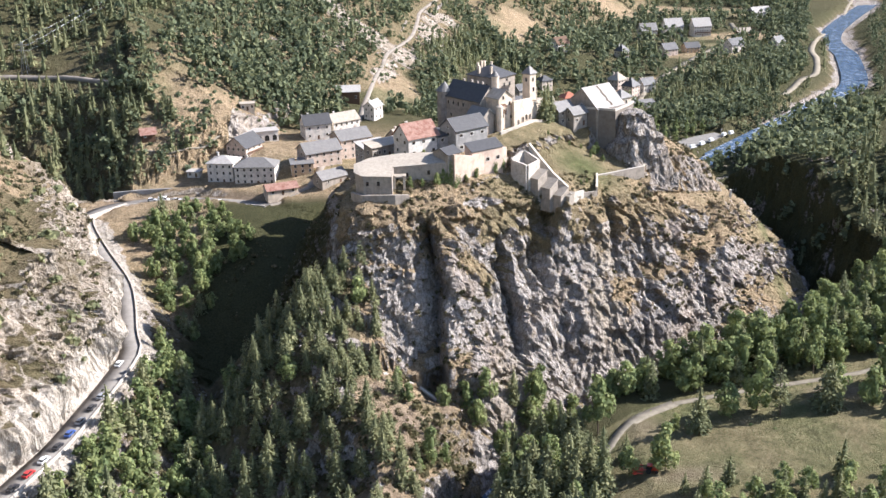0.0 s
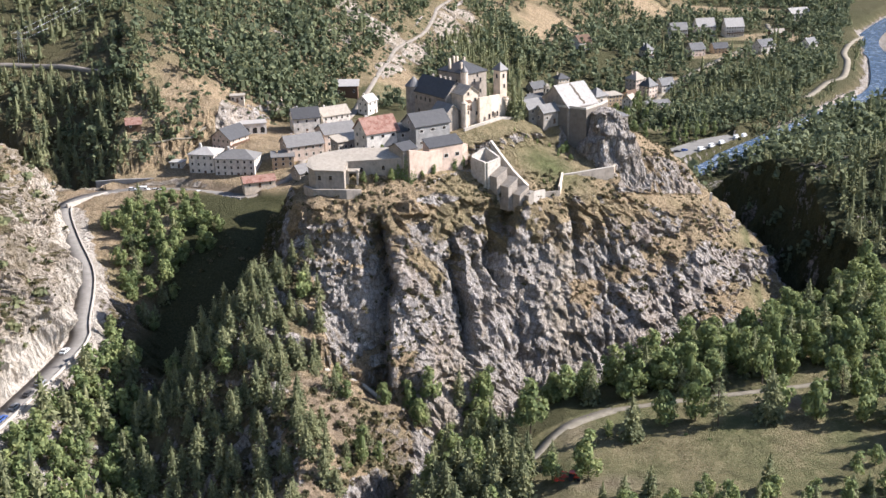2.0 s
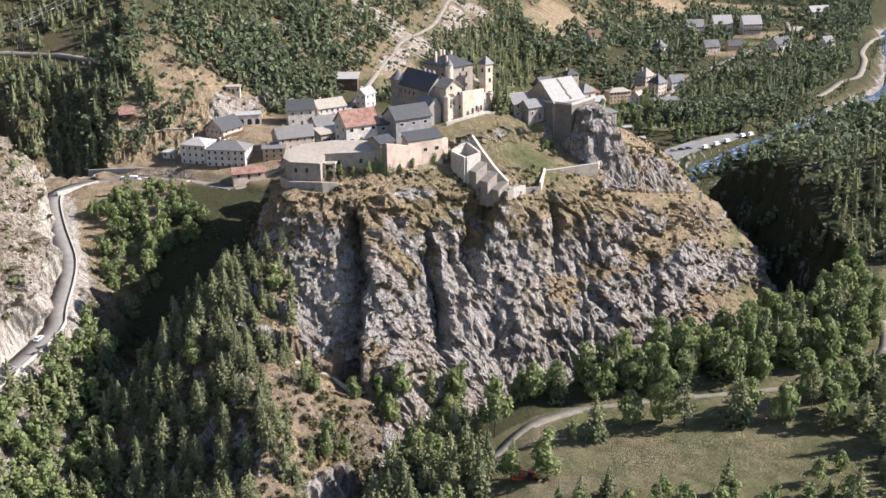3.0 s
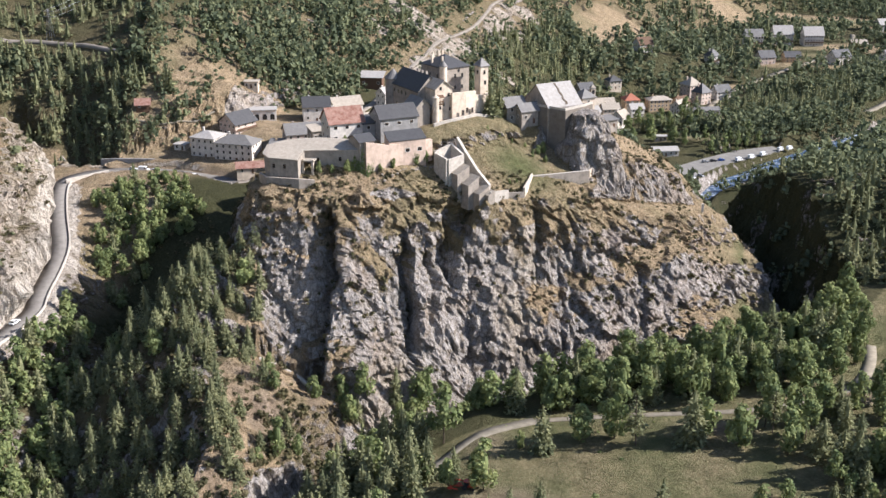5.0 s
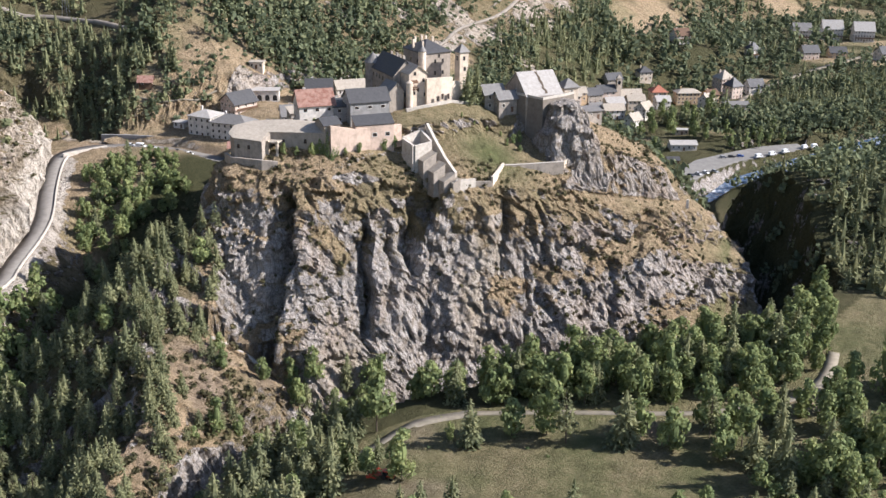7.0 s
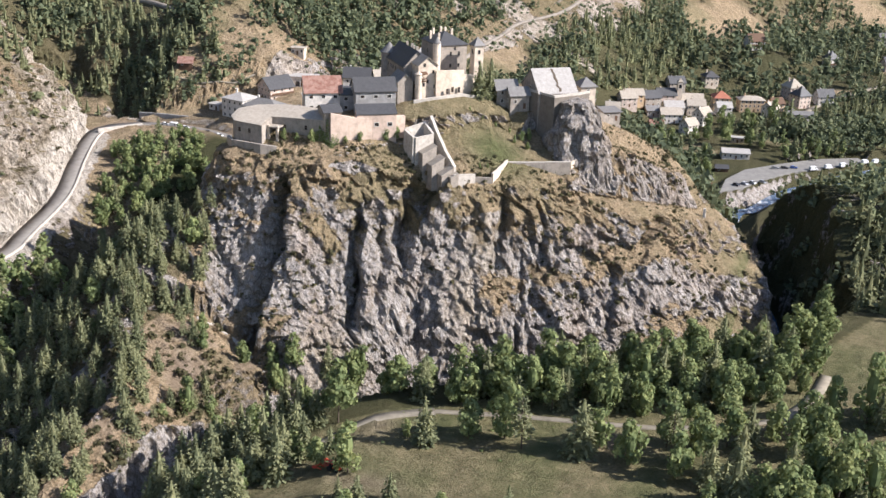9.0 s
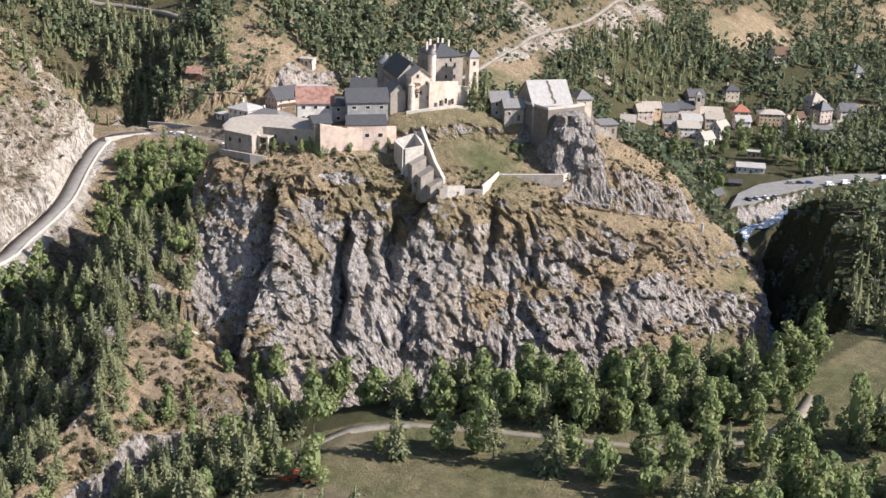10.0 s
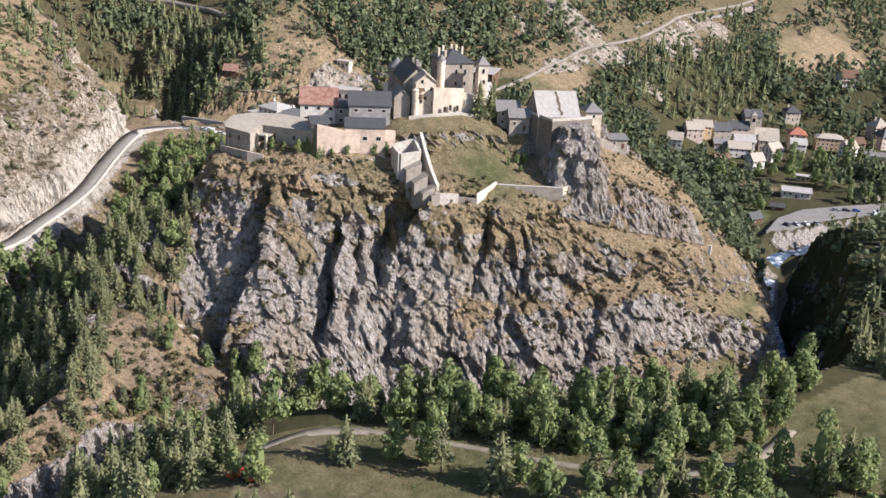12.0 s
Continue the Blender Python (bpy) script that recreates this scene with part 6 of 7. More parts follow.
# ---- parapet, bridge and retaining wall of the road ----
nrm_r = sides_of(road_line)
edge = road_line[:, :2] - nrm_r * 3.7
par = thing("parapet", *edge[0], 50, 0, "pale low stone parapet along the mountain road", "parapet", kind="structure")
for k in range(0, len(edge) - 2, 2):
    if road_line[k, 1] < 250:
        continue
    ring = [edge[k] - nrm_r[k] * 0.25, edge[k + 2] - nrm_r[k + 2] * 0.25, edge[k + 2] + nrm_r[k + 2] * 0.25, edge[k] + nrm_r[k] * 0.25]
    bm = bmesh.new()
    za, zb = road_line[k, 2] - 50, road_line[k + 2, 2] - 50
    bm_prism(bm, [(p[0] - edge[0][0], p[1] - edge[0][1]) for p in ring], [za - 2.2, zb - 2.2, zb - 2.2, za - 2.2], [za + 0.75, zb + 0.75, zb + 0.75, za + 0.75])
    part("parapet_stretch", bm, M_KERB, par)
br = thing("stone_bridge", -158, 494, 60, 0, "pale stone road bridge with one round arch over the side stream", "bridge")
p0, p1 = np.array([-161.6, 484.0]), np.array([-149.0, 502.5])
dirn = (p1 - p0) / np.linalg.norm(p1 - p0)
out_ = np.array([dirn[1], -dirn[0]])
span = float(np.linalg.norm(p1 - p0))
top_z, arch_c, arch_r = 83.4 - 60, span * 0.45, 4.6
us = sorted(set(list(np.linspace(0, span, 12)) + [arch_c + arch_r * math.cos(a) for a in np.linspace(0, math.pi, 13)]))
bm = bmesh.new()
colsv = []
for u in us:
    inside_arch = abs(u - arch_c) <= arch_r + 1e-6
    low = 12.5 + math.sqrt(max(0.0, arch_r ** 2 - (u - arch_c) ** 2)) if inside_arch else 4.0
    row = []
    for o_ in (0.0, -1.2):
        q = p0 + dirn * u + out_ * (o_ + 0.2)
        row.append((q[0] + 158, q[1] - 494, low))
        row.append((q[0] + 158, q[1] - 494, top_z + 0.9))
    colsv.append([bm.verts.new(v) for v in row])
for a, b in zip(colsv[:-1], colsv[1:]):
    bm.faces.new((a[0], b[0], b[1], a[1]))
    bm.faces.new((a[3], b[3], b[2], a[2]))
    bm.faces.new((a[1], b[1], b[3], a[3]))
    bm.faces.new((a[2], b[2], b[0], a[0]))
part("arch_wall", bm, M_KERB, br)
bm = bmesh.new()
q = p0 + dirn * arch_c - out_ * 1.6
bm_box(bm, -4.8, 4.8, -0.3, 0.3, 4, 17.5)
bmesh.ops.rotate(bm, verts=bm.verts, matrix=Matrix.Rotation(math.atan2(dirn[1], dirn[0]), 3, "Z"))
bmesh.ops.translate(bm, verts=bm.verts, vec=(q[0] + 158, q[1] - 494, 0))
part("inner_vault", bm, M_STONE, br, "shaded vault behind the arch")
wall_run("retaining_wall", [(-146, 503.0), (-130, 502.2), (-112, 499.0), (-100, 495.0)], [83.2, 83.4, 83.8, 84.2], 9, 1.0, M_STONE, "high grey stone retaining wall under the road", "wall")
wall_run("bank_wall", [(-158, 513.0), (-146, 513.5), (-132, 514.5), (-122, 516.5)], [86.6, 87.4, 87.6, 87.0], 6, 1.0, M_GREY, "low grey concrete wall above the road", "wall")

# ---- pylon and cables ----
py_ = thing("pylon", -219, 588, ground_at(-219, 588), 0, "slim grey steel pylon on the wooded hillside", "pylon")
bm = bmesh.new()
for sx in (-1, 1):
    for sy in (-1, 1):
        a = [bm.verts.new((sx * 1.6 + dx, sy * 1.6 + dy, -1)) for dx, dy in ((-0.1, -0.1), (0.1, -0.1), (0.1, 0.1), (-0.1, 0.1))]
        b = [bm.verts.new((sx * 0.25 + dx, sy * 0.25 + dy, 16)) for dx, dy in ((-0.07, -0.07), (0.07, -0.07), (0.07, 0.07), (-0.07, 0.07))]
        for k in range(4):
            bm.faces.new((a[k], a[(k + 1) % 4], b[(k + 1) % 4], b[k]))
part("mast", bm, M_STEEL, py_)
for z_ in (11.5, 14.5):
    bm = bmesh.new()
    bm_box(bm, -3.4, 3.4, -0.12, 0.12, z_, z_ + 0.3)
    part("crossarm", bm, M_STEEL, py_)


def cable(p, q, sag, label):
    cu = bpy.data.curves.new("cable", "CURVE")
    cu.dimensions, cu.bevel_depth, cu.bevel_resolution = "3D", 0.045, 1
    sp = cu.splines.new("POLY")
    sp.points.add(40)
    for k in range(41):
        f = k / 40
        v = Vector(p).lerp(Vector(q), f)
        sp.points[k].co = (v.x, v.y, v.z - 4 * sag * f * (1 - f), 1)
    cu.materials.append(M_STEEL)
    return tagged(new("power_cable", cu), label, "cable", "power cables")


zp_ = ground_at(-219, 588)
for k, (dx, dz) in enumerate(((-3.2, 11.5), (3.2, 11.5), (-3.2, 14.5), (3.2, 14.5))):
    cable((-219 + dx, 588, zp_ + dz), (-122 + dx, 760, 205 + dz), 7, "thin grey power cable strung over the hillside")
for k, (p, q) in enumerate((((-210, 700, 172), (330, 1150, 152)), ((-260, 690, 178), (330, 1180, 158)))):
    cable(p, q, 14, "thin grey power cable crossing the valley")


# ---- trees ----
rng = np.random.default_rng(11)


def unit(v):
    return v / (np.linalg.norm(v, axis=-1, keepdims=True) + 1e-9)


def leaf_cards(c, u, v):
    """Kite-shaped leaves at c with half axes u and v."""
    return np.stack([c - u, c + 0.15 * u + v, c + u, c + 0.15 * u - v], 1)


def pine_cards(h, r, n, size, g, base=0.10, lean=0.85):
    levels = max(7, int(h / 1.05))
    lv = np.floor(levels * (1 - np.sqrt(g.random(n)))) + 0.35 * g.normal(size=n)
    t = base + (1 - base) * np.clip(lv / levels + 0.02, 0, 0.985)
    swell = 0.75 + 0.45 * g.random(levels + 3)
    rad_max = r * (1 - t) ** lean * swell[np.clip(lv.astype(int), 0, levels + 2)] + 0.12
    branches = 6
    ang = (g.integers(0, branches, n) + 0.5 * np.floor(lv)) * 2 * math.pi / branches + g.normal(size=n) * 0.22 + 0.7 * np.sin(lv * 2.1)
    rad = rad_max * np.sqrt(0.18 + 0.82 * g.random(n))
    out = np.stack([np.cos(ang), np.sin(ang), np.zeros(n)], 1)
    c = out * rad[:, None]
    c[:, 2] = h * t - 0.22 * rad + 0.15 * g.normal(size=n)
    u = unit(out + np.stack([np.zeros(n), np.zeros(n), -0.25 + 0.45 * g.normal(size=n)], 1) + 0.3 * g.normal(size=(n, 3)))
    w = unit(np.cross(u, g.normal(size=(n, 3)) * 0.6 + np.array([0, 0, 1.0])))
    s = size * (0.6 + 0.7 * g.random(n)) * (0.55 + 0.6 * (1 - t))
    return leaf_cards(c, u * s[:, None], w * (0.55 * s)[:, None])


def ring_core(h, r, base, lean, g, sides=7, rows=5):
    """A loose dark body inside the needles."""
    quads = []
    rings = []
    for k in range(rows + 1):
        t = base + (0.97 - base) * k / rows
        rr = 0.55 * r * (1 - t) ** lean + 0.02
        a = np.linspace(0, 2 * math.pi, sides, endpoint=False) + 0.4 * k
        rr = rr * (0.75 + 0.5 * g.random(sides))
        rings.append(np.stack([rr * np.cos(a), rr * np.sin(a), np.full(sides, h * t) - 0.2 * rr], 1))
    for a, b in zip(rings[:-1], rings[1:]):
        for k in range(sides):
            j = (k + 1) % sides
            quads.append([a[k], a[j], b[j], b[k]])
    return np.array(quads)


CUBE = []
for ax in range(3):
    for sg in (-1, 1):
        for i in range(2):
            for j in range(2):
                quad = []
                for du, dv in ((0, 0), (1, 0), (1, 1), (0, 1)):
                    p = [0, 0, 0]
                    p[ax], p[(ax + 1) % 3], p[(ax + 2) % 3] = sg, (i + du - 1), (j + dv - 1)
                    quad.append(p)
                CUBE.append(quad if sg > 0 else quad[::-1])
CUBE = unit(np.array(CUBE, float))
BOX6 = unit(np.array([[[sg * (ax == 0) + u * (ax == 1) + v * (ax == 2), sg * (ax == 1) + u * (ax == 2) + v * (ax == 0), sg * (ax == 2) + u * (ax == 0) + v * (ax == 1)] for u, v in ((-1, -1), (1, -1), (1, 1), (-1, 1))] for ax in range(3) for sg in (-1, 1)], float))


def broad_cards(h, r, n, size, g, lobes=18, low=0.12, tall=False, core=None):
    """An oval crown of small bunches of leaves."""
    mid = h * (low + (1 - low) * 0.5)
    half = h * (1 - low) * 0.5
    d = unit(g.normal(size=(lobes, 3)))
    cen = d * np.array([0.66 * r, 0.66 * r, 0.74 * half]) * (0.75 + 0.35 * g.random((lobes, 1)))
    cen[:, :2] *= (1.05 - 0.35 * np.clip(cen[:, 2:] / half, -1, 1))
    cen[:, 2] += mid
    cen[0] = (0, 0, mid + 0.72 * half)
    rl = r * (0.30 + 0.18 * g.random(lobes)) * (0.9 if tall else 1.0) * (1.2 if lobes > 8 else 1.0) * (9 / max(lobes, 9)) ** 0.2
    which = g.integers(0, lobes, n)
    d = unit(g.normal(size=(n, 3)) + 0.5 * unit(cen - np.array([0, 0, mid]))[which] + np.array([0, 0, 0.15]))
    c = cen[which] + d * (rl[which] * (0.65 + 0.5 * g.random(n)))[:, None]
    nrm_ = unit(d + 0.42 * g.normal(size=(n, 3)))
    u = unit(np.cross(nrm_, g.normal(size=(n, 3))))
    w = np.cross(nrm_, u)
    s = size * (0.55 + 0.8 * g.random(n))
    leaves = leaf_cards(c, u * s[:, None], w * (0.7 * s)[:, None])
    body = CUBE if core is None else core
    whole = body * np.array([0.34 * r, 0.34 * r, 0.5 * half]) * np.array([1, 1, 1]) + np.array([0, 0, mid])
    cores = np.concatenate([BOX6 * (0.42 * rl[k]) + cen[k] for k in range(0, lobes, 2)])
    return np.concatenate([leaves, whole, cores])


def cards_mesh(name, cards, material):
    n = len(cards)
    return mesh_arrays(name, cards.reshape(-1, 3), np.arange(4 * n).reshape(n, 4), material)


def trunk_mesh(h, r, g, limbs=4):
    bm = bmesh.new()
    bm_lathe(bm, [(r * 1.35, -1.2), (r, 0.6), (r * 0.7, 0.5 * h), (0.04, 0.93 * h)], 7)
    for k in range(limbs):
        z = h * (0.25 + 0.5 * k / limbs)
        a = g.random() * 6.28
        L = h * 0.16
        e = np.array([math.cos(a) * L, math.sin(a) * L, z + 0.5 * L])
        s0, s1 = 0.3 * r, 0.08 * r
        va = [bm.verts.new((s0 * math.cos(b) * -math.sin(a), s0 * math.cos(b) * math.cos(a), z + s0 * math.sin(b))) for b in (0, 2.1, 4.2)]
        vb = [bm.verts.new((e[0] + s1 * math.cos(b) * -math.sin(a), e[1] + s1 * math.cos(b) * math.cos(a), e[2] + s1 * math.sin(b))) for b in (0, 2.1, 4.2)]
        for j in range(3):
            bm.faces.new((va[j], va[(j + 1) % 3], vb[(j + 1) % 3], vb[j]))
    me = bpy.data.meshes.new("trunk")
    bm.to_mesh(me)
    bm.free()
    me.materials.append(M_BARK)
    return me


KINDS = {"pine_tree": [], "broadleaf_tree": [], "poplar_tree": [], "sparse_pine_tree": []}
for k in range(6):
    h = 13.5 + 1.1 * k
    r = 3.3 + 0.3 * (k % 3)
    KINDS["pine_tree"].append((trunk_mesh(h, 0.22, rng), cards_mesh("crown", np.concatenate([pine_cards(h, 1.12 * r, 540, 0.74, rng, 0.04, 0.6), ring_core(h, r, 0.10, 0.68, rng)]), M_PINE)))
for k in range(3):
    h = 15 + k
    KINDS["sparse_pine_tree"].append((trunk_mesh(h, 0.2, rng, 6), cards_mesh("crown", pine_cards(h, 3.3, 420, 0.6, rng, 0.3, 0.6), M_PINE)))
for k in range(6):
    h = 10 + 1.1 * k
    r = 3.3 + 0.35 * (k % 3)
    KINDS["broadleaf_tree"].append((trunk_mesh(h * 0.8, 0.2, rng), cards_mesh("crown", broad_cards(h, 1.12 * r, 780, 0.56, rng, 16, 0.03), M_LEAF)))
for k in range(2):
    KINDS["poplar_tree"].append((trunk_mesh(15, 0.2, rng), cards_mesh("crown", broad_cards(17, 2.6, 800, 0.42, rng, 16, 0.06, True), M_LEAF)))


def tree(kind, x, y, scale, label, group):
    trunk, crown = KINDS[kind][int(rng.integers(len(KINDS[kind])))]
    z = float(surface_at(x, y)) - 0.25
    t = new(kind)
    t.empty_display_size = 0.5
    s = scale
    t.matrix_world = Matrix.LocRotScale((x, y, z), Euler((rng.normal() * 0.03, rng.normal() * 0.03, rng.random() * 6.28)), (s * (0.9 + 0.25 * rng.random()),) * 2 + (s * (0.88 + 0.24 * rng.random()) * (1.18 if kind == "broadleaf_tree" else 1.0),))
    tagged(t, label, "tree", group)
    for name, me in (("trunk", trunk), ("crown", crown)):
        o = new(name, me)
        o.parent = t
    return t


def scatter(ring, gap, g, jitter=0.75):
    xs, ys = [p[0] for p in ring], [p[1] for p in ring]
    gx_, gy_ = np.meshgrid(np.arange(min(xs), max(xs), gap), np.arange(min(ys), max(ys), gap))
    px = gx_.ravel() + (g.random(gx_.size) - 0.5) * gap * 2 * jitter
    py = gy_.ravel() + (g.random(gx_.size) - 0.5) * gap * 2 * jitter
    ok = inside(px, py, ring)
    return px[ok], py[ok]


LABELS = {"pine_tree": "dark green pine", "broadleaf_tree": "leafy green broadleaf tree", "poplar_tree": "tall narrow green poplar", "sparse_pine_tree": "tall thin-crowned pine"}


def grove(ring, gap, mix, place, group, lo, hi, skip=None, joined=False):
    px, py = scatter(ring, gap, rng)
    kinds, weights = zip(*mix)
    heap = {}
    for x, y in zip(px, py):
        if skip is not None and skip(x, y):
            continue
        if float(along(np.array([x]), np.array([y]), ROAD)[0][0]) < (9.0 if joined else 6.5):
            continue
        k = kinds[int(np.searchsorted(np.cumsum(weights), rng.random() * sum(weights)))]
        s = lo + (hi - lo) * rng.random() ** 1.2
        if joined:
            me = KINDS[k][int(rng.integers(len(KINDS[k])))][1]
            co = np.empty(len(me.vertices) * 3, np.float32)
            me.vertices.foreach_get("co", co)
            co = co.reshape(-1, 4, 3)
            co = np.concatenate([co[:540:2], co[540:]]) if k != "broadleaf_tree" else np.concatenate([co[:780:2], co[780:]])
            mid_ = co.mean(1, keepdims=True)
            co[: 270] = (mid_ + 1.35 * (co - mid_))[: 270]
            co = co.reshape(-1, 3) * s
            a = rng.random() * 6.28
            q = np.stack([co[:, 0] * math.cos(a) - co[:, 1] * math.sin(a), co[:, 0] * math.sin(a) + co[:, 1] * math.cos(a), co[:, 2]], 1) + np.array([x, y, float(surface_at(x, y)) - 0.25])
            heap.setdefault("pine" if "pine" in k else "leaf", []).append(q.reshape(-1, 4, 3))
        else:
            tree(k, x, y, s, f"{LABELS[k]} {place}", group)
    for sort, made in heap.items():
        tagged(new(sort + "_thicket", cards_mesh(sort + "_thicket", np.concatenate(made), M_PINE if sort == "pine" else M_LEAF)), f"dense thicket of {'pines' if sort == 'pine' else 'leafy trees'} {place}", "wood", kind="stuff")


bare = lambda x, y: (math.hypot((x + 46) / 8, (y - 358) / 12) < 1 and rng.random() < 0.3) or math.hypot(x + 21, y - 290) < 9 or math.hypot(x + 13, y - 329) < 10 or (x > -30 and y > 318 and rng.random() < 0.55)
grove([(-84, 350), (-62, 372), (-46, 372), (-38, 358), (-30, 345), (-22, 338), (-26, 322), (-14, 308), (-12, 296), (-12, 262), (-75, 240), (-88, 300)], 5.4, [("pine_tree", 0.82), ("sparse_pine_tree", 0.1), ("broadleaf_tree", 0.05)],
      "on the steep spur below the fort", "pines on the spur", 0.55, 0.9, bare)
grove([(-34, 366), (-28, 345), (-22, 338), (-24, 322), (-14, 308), (-12, 296), (-12, 262), (4, 262), (6, 300), (0, 322), (4, 340), (-6, 352), (-20, 360)], 7.0, [("pine_tree", 0.6), ("broadleaf_tree", 0.25), ("sparse_pine_tree", 0.15)],
      "on the rocky flank of the spur", "pines on the spur", 0.45, 0.85, lambda x, y: rng.random() < 0.3 or math.hypot(x + 13, y - 329) < 7)
grove([(-62, 336), (-44, 374), (-28, 376), (-20, 352), (-34, 338)], 5.0, [("pine_tree", 0.8), ("sparse_pine_tree", 0.2)], "on the crags of the spur", "pines on the spur", 0.45, 0.75, None, True)
grove([(-111, 372), (-107, 340), (-111, 318), (-117, 285), (-132, 235), (-70, 225), (-76, 300), (-84, 345), (-95, 370)], 5.6, [("broadleaf_tree", 0.8), ("pine_tree", 0.2)], "on the slope under the mountain road", "trees under the road", 0.7, 1.1, None, True)
grove([(-152, 486), (-132, 492), (-112, 490), (-92, 474), (-80, 455), (-96, 430), (-116, 440), (-140, 463)], 6.0, [("broadleaf_tree", 0.92), ("pine_tree", 0.08)], "in the hollow below the stone bridge", "trees below the bridge", 0.5, 0.85, lambda x, y: math.hypot(x + 154, y - 490) < 25 or float(along(np.array([x]), np.array([y]), ROAD)[0][0]) < 10, True)
grove([(-128, 440), (-112, 452), (-96, 440), (-94, 424), (-100, 404), (-108, 396), (-116, 420)], 6.0, [("broadleaf_tree", 0.85), ("pine_tree", 0.15)], "in the shaded hollow under the road", "trees in the hollow", 0.5, 0.85, lambda x, y: float(along(np.array([x]), np.array([y]), ROAD)[0][0]) < 14, True)
on_track = lambda x, y: float(along(np.array([x]), np.array([y]), PATH_MEADOW)[0][0]) < 3.4 or float(along(np.array([x]), np.array([y]), RIVER)[0][0]) < 9.0
grove([(52, 333), (74, 331), (105, 334.5), (142, 343), (166, 356), (177, 372), (181, 386), (184, 412), (178, 440), (162, 428), (145, 404), (105, 379), (70, 356)], 6.0, [("broadleaf_tree", 0.72), ("pine_tree", 0.28)], "in the wood between river and meadow", "riverside wood", 0.68, 1.1, on_track)
grove([(8, 350), (28, 362), (62, 380), (95, 398), (135, 421), (152, 428), (108, 391), (62, 366), (30, 348)], 6.0, [("broadleaf_tree", 0.6), ("pine_tree", 0.4)], "at the foot of the cliff", "trees at the cliff foot", 0.6, 1.0, on_track)
grove([(30, 336), (50, 322), (46, 306), (56, 296), (44, 278), (48, 262), (14, 258), (10, 288), (18, 312)], 5.8, [("pine_tree", 0.85), ("broadleaf_tree", 0.15)], "on the rim of the river gorge", "trees on the gorge rim", 0.75, 1.15, on_track)
grove([(4, 352), (16, 352), (30, 356), (28, 347), (20, 342), (10, 342)], 5.0, [("broadleaf_tree", 0.7), ("pine_tree", 0.3)], "at the foot of the cliff", "trees at the cliff foot", 0.45, 0.8)
grove([(64, 276), (98, 280), (125, 276), (160, 300), (190, 335), (225, 352), (240, 300), (150, 240), (70, 255)], 6.4, [("broadleaf_tree", 0.55), ("pine_tree", 0.45)], "on the near edge of the meadow", "trees on the meadow's near edge", 0.4, 0.75, None, True)
grove([(176, 343), (196, 356), (214, 352), (226, 380), (212, 372), (196, 366)], 7.0, [("broadleaf_tree", 0.6), ("pine_tree", 0.4)], "beside the farm track", "trees beside the track", 0.6, 0.9)
BANK_WEST = [(78.8, 307.9, 1), (89.5, 315.7, 0), (99.6, 317.4, 0), (105.9, 313.3, 2), (121.8, 316.0, 1), (123, 315.2, 1), (126.4, 320.5, 0), (136.2, 315.3, 0), (144, 328, 0), (145.9, 324.6, 2), (155, 321.7, 0), (164.9, 318.6, 1), (161.9, 304.9, 1)]
BANK_EAST = [(165.4, 302.1, 1), (176.8, 301.8, 0), (182.3, 299.8, 0), (184.8, 335.8, 0), (178.2, 332, 0), (151.7, 330.4, 0), (159.9, 334, 0), (165.6, 335.5, 1), (171.8, 340.7, 0), (180.8, 346.4, 0), (186.2, 355.7, 0), (196.2, 358.3, 0), (202.3, 364.8, 1), (207.4, 360.8, 0), (149, 313, 0), (158, 312, 1), (178, 317, 1), (172, 306, 3), (180, 308, 3), (186, 304, 3), (190, 312, 3), (184, 322, 3), (192, 322, 3), (198, 316, 3)]
for x, y, k in BANK_WEST + BANK_EAST:
    kind = ("broadleaf_tree", "pine_tree", "sparse_pine_tree", "broadleaf_tree")[k]
    tree(kind, x, y, (1.06, 1.08, 1.1, 1.08)[k] * (0.85 + 0.3 * rng.random()), f"{LABELS[kind]} standing on the grassy bank of the meadow", "meadow trees")
for x, y, kind, s in ((64.3, 287, "broadleaf_tree", 0.9), (54, 289, "broadleaf_tree", 0.7), (54.3, 296.8, "pine_tree", 0.6), (61.6, 290, "broadleaf_tree", 0.55), (72, 310.5, "broadleaf_tree", 0.4)):
    tree(kind, x, y, s, f"{LABELS[kind]} beside the farm track", "meadow trees")
# the dark conifer before the castle and poplars by the car park
for x, y, s in ((43.5, 450.0, 1.0), (46.5, 453.5, 0.8), (45.5, 458, 0.85)):
    tree("pine_tree", x, y, s, "dark conifer growing against the castle wall", "trees in the fort")
for x, y in ((150, 716), (158, 724), (166, 730), (172, 736), (180, 744), (162, 740), (174, 752), (146, 732)):
    tree("poplar_tree", x, y, 0.75 + 0.2 * rng.random(), "tall narrow poplar beside the car park", "poplars by the car park")

for x, y in ((104, 700), (108, 676), (99, 690), (112, 734), (126, 738), (134, 734), (100, 742), (92, 738), (80, 726), (74, 716), (84, 706), (110, 762), (124, 768), (138, 770), (118, 786), (96, 768), (104, 780), (142, 784), (154, 776), (134, 796)):
    tree("broadleaf_tree", x, y, 0.6 + 0.4 * rng.random(), "leafy green broadleaf tree between village and car park", "village trees")


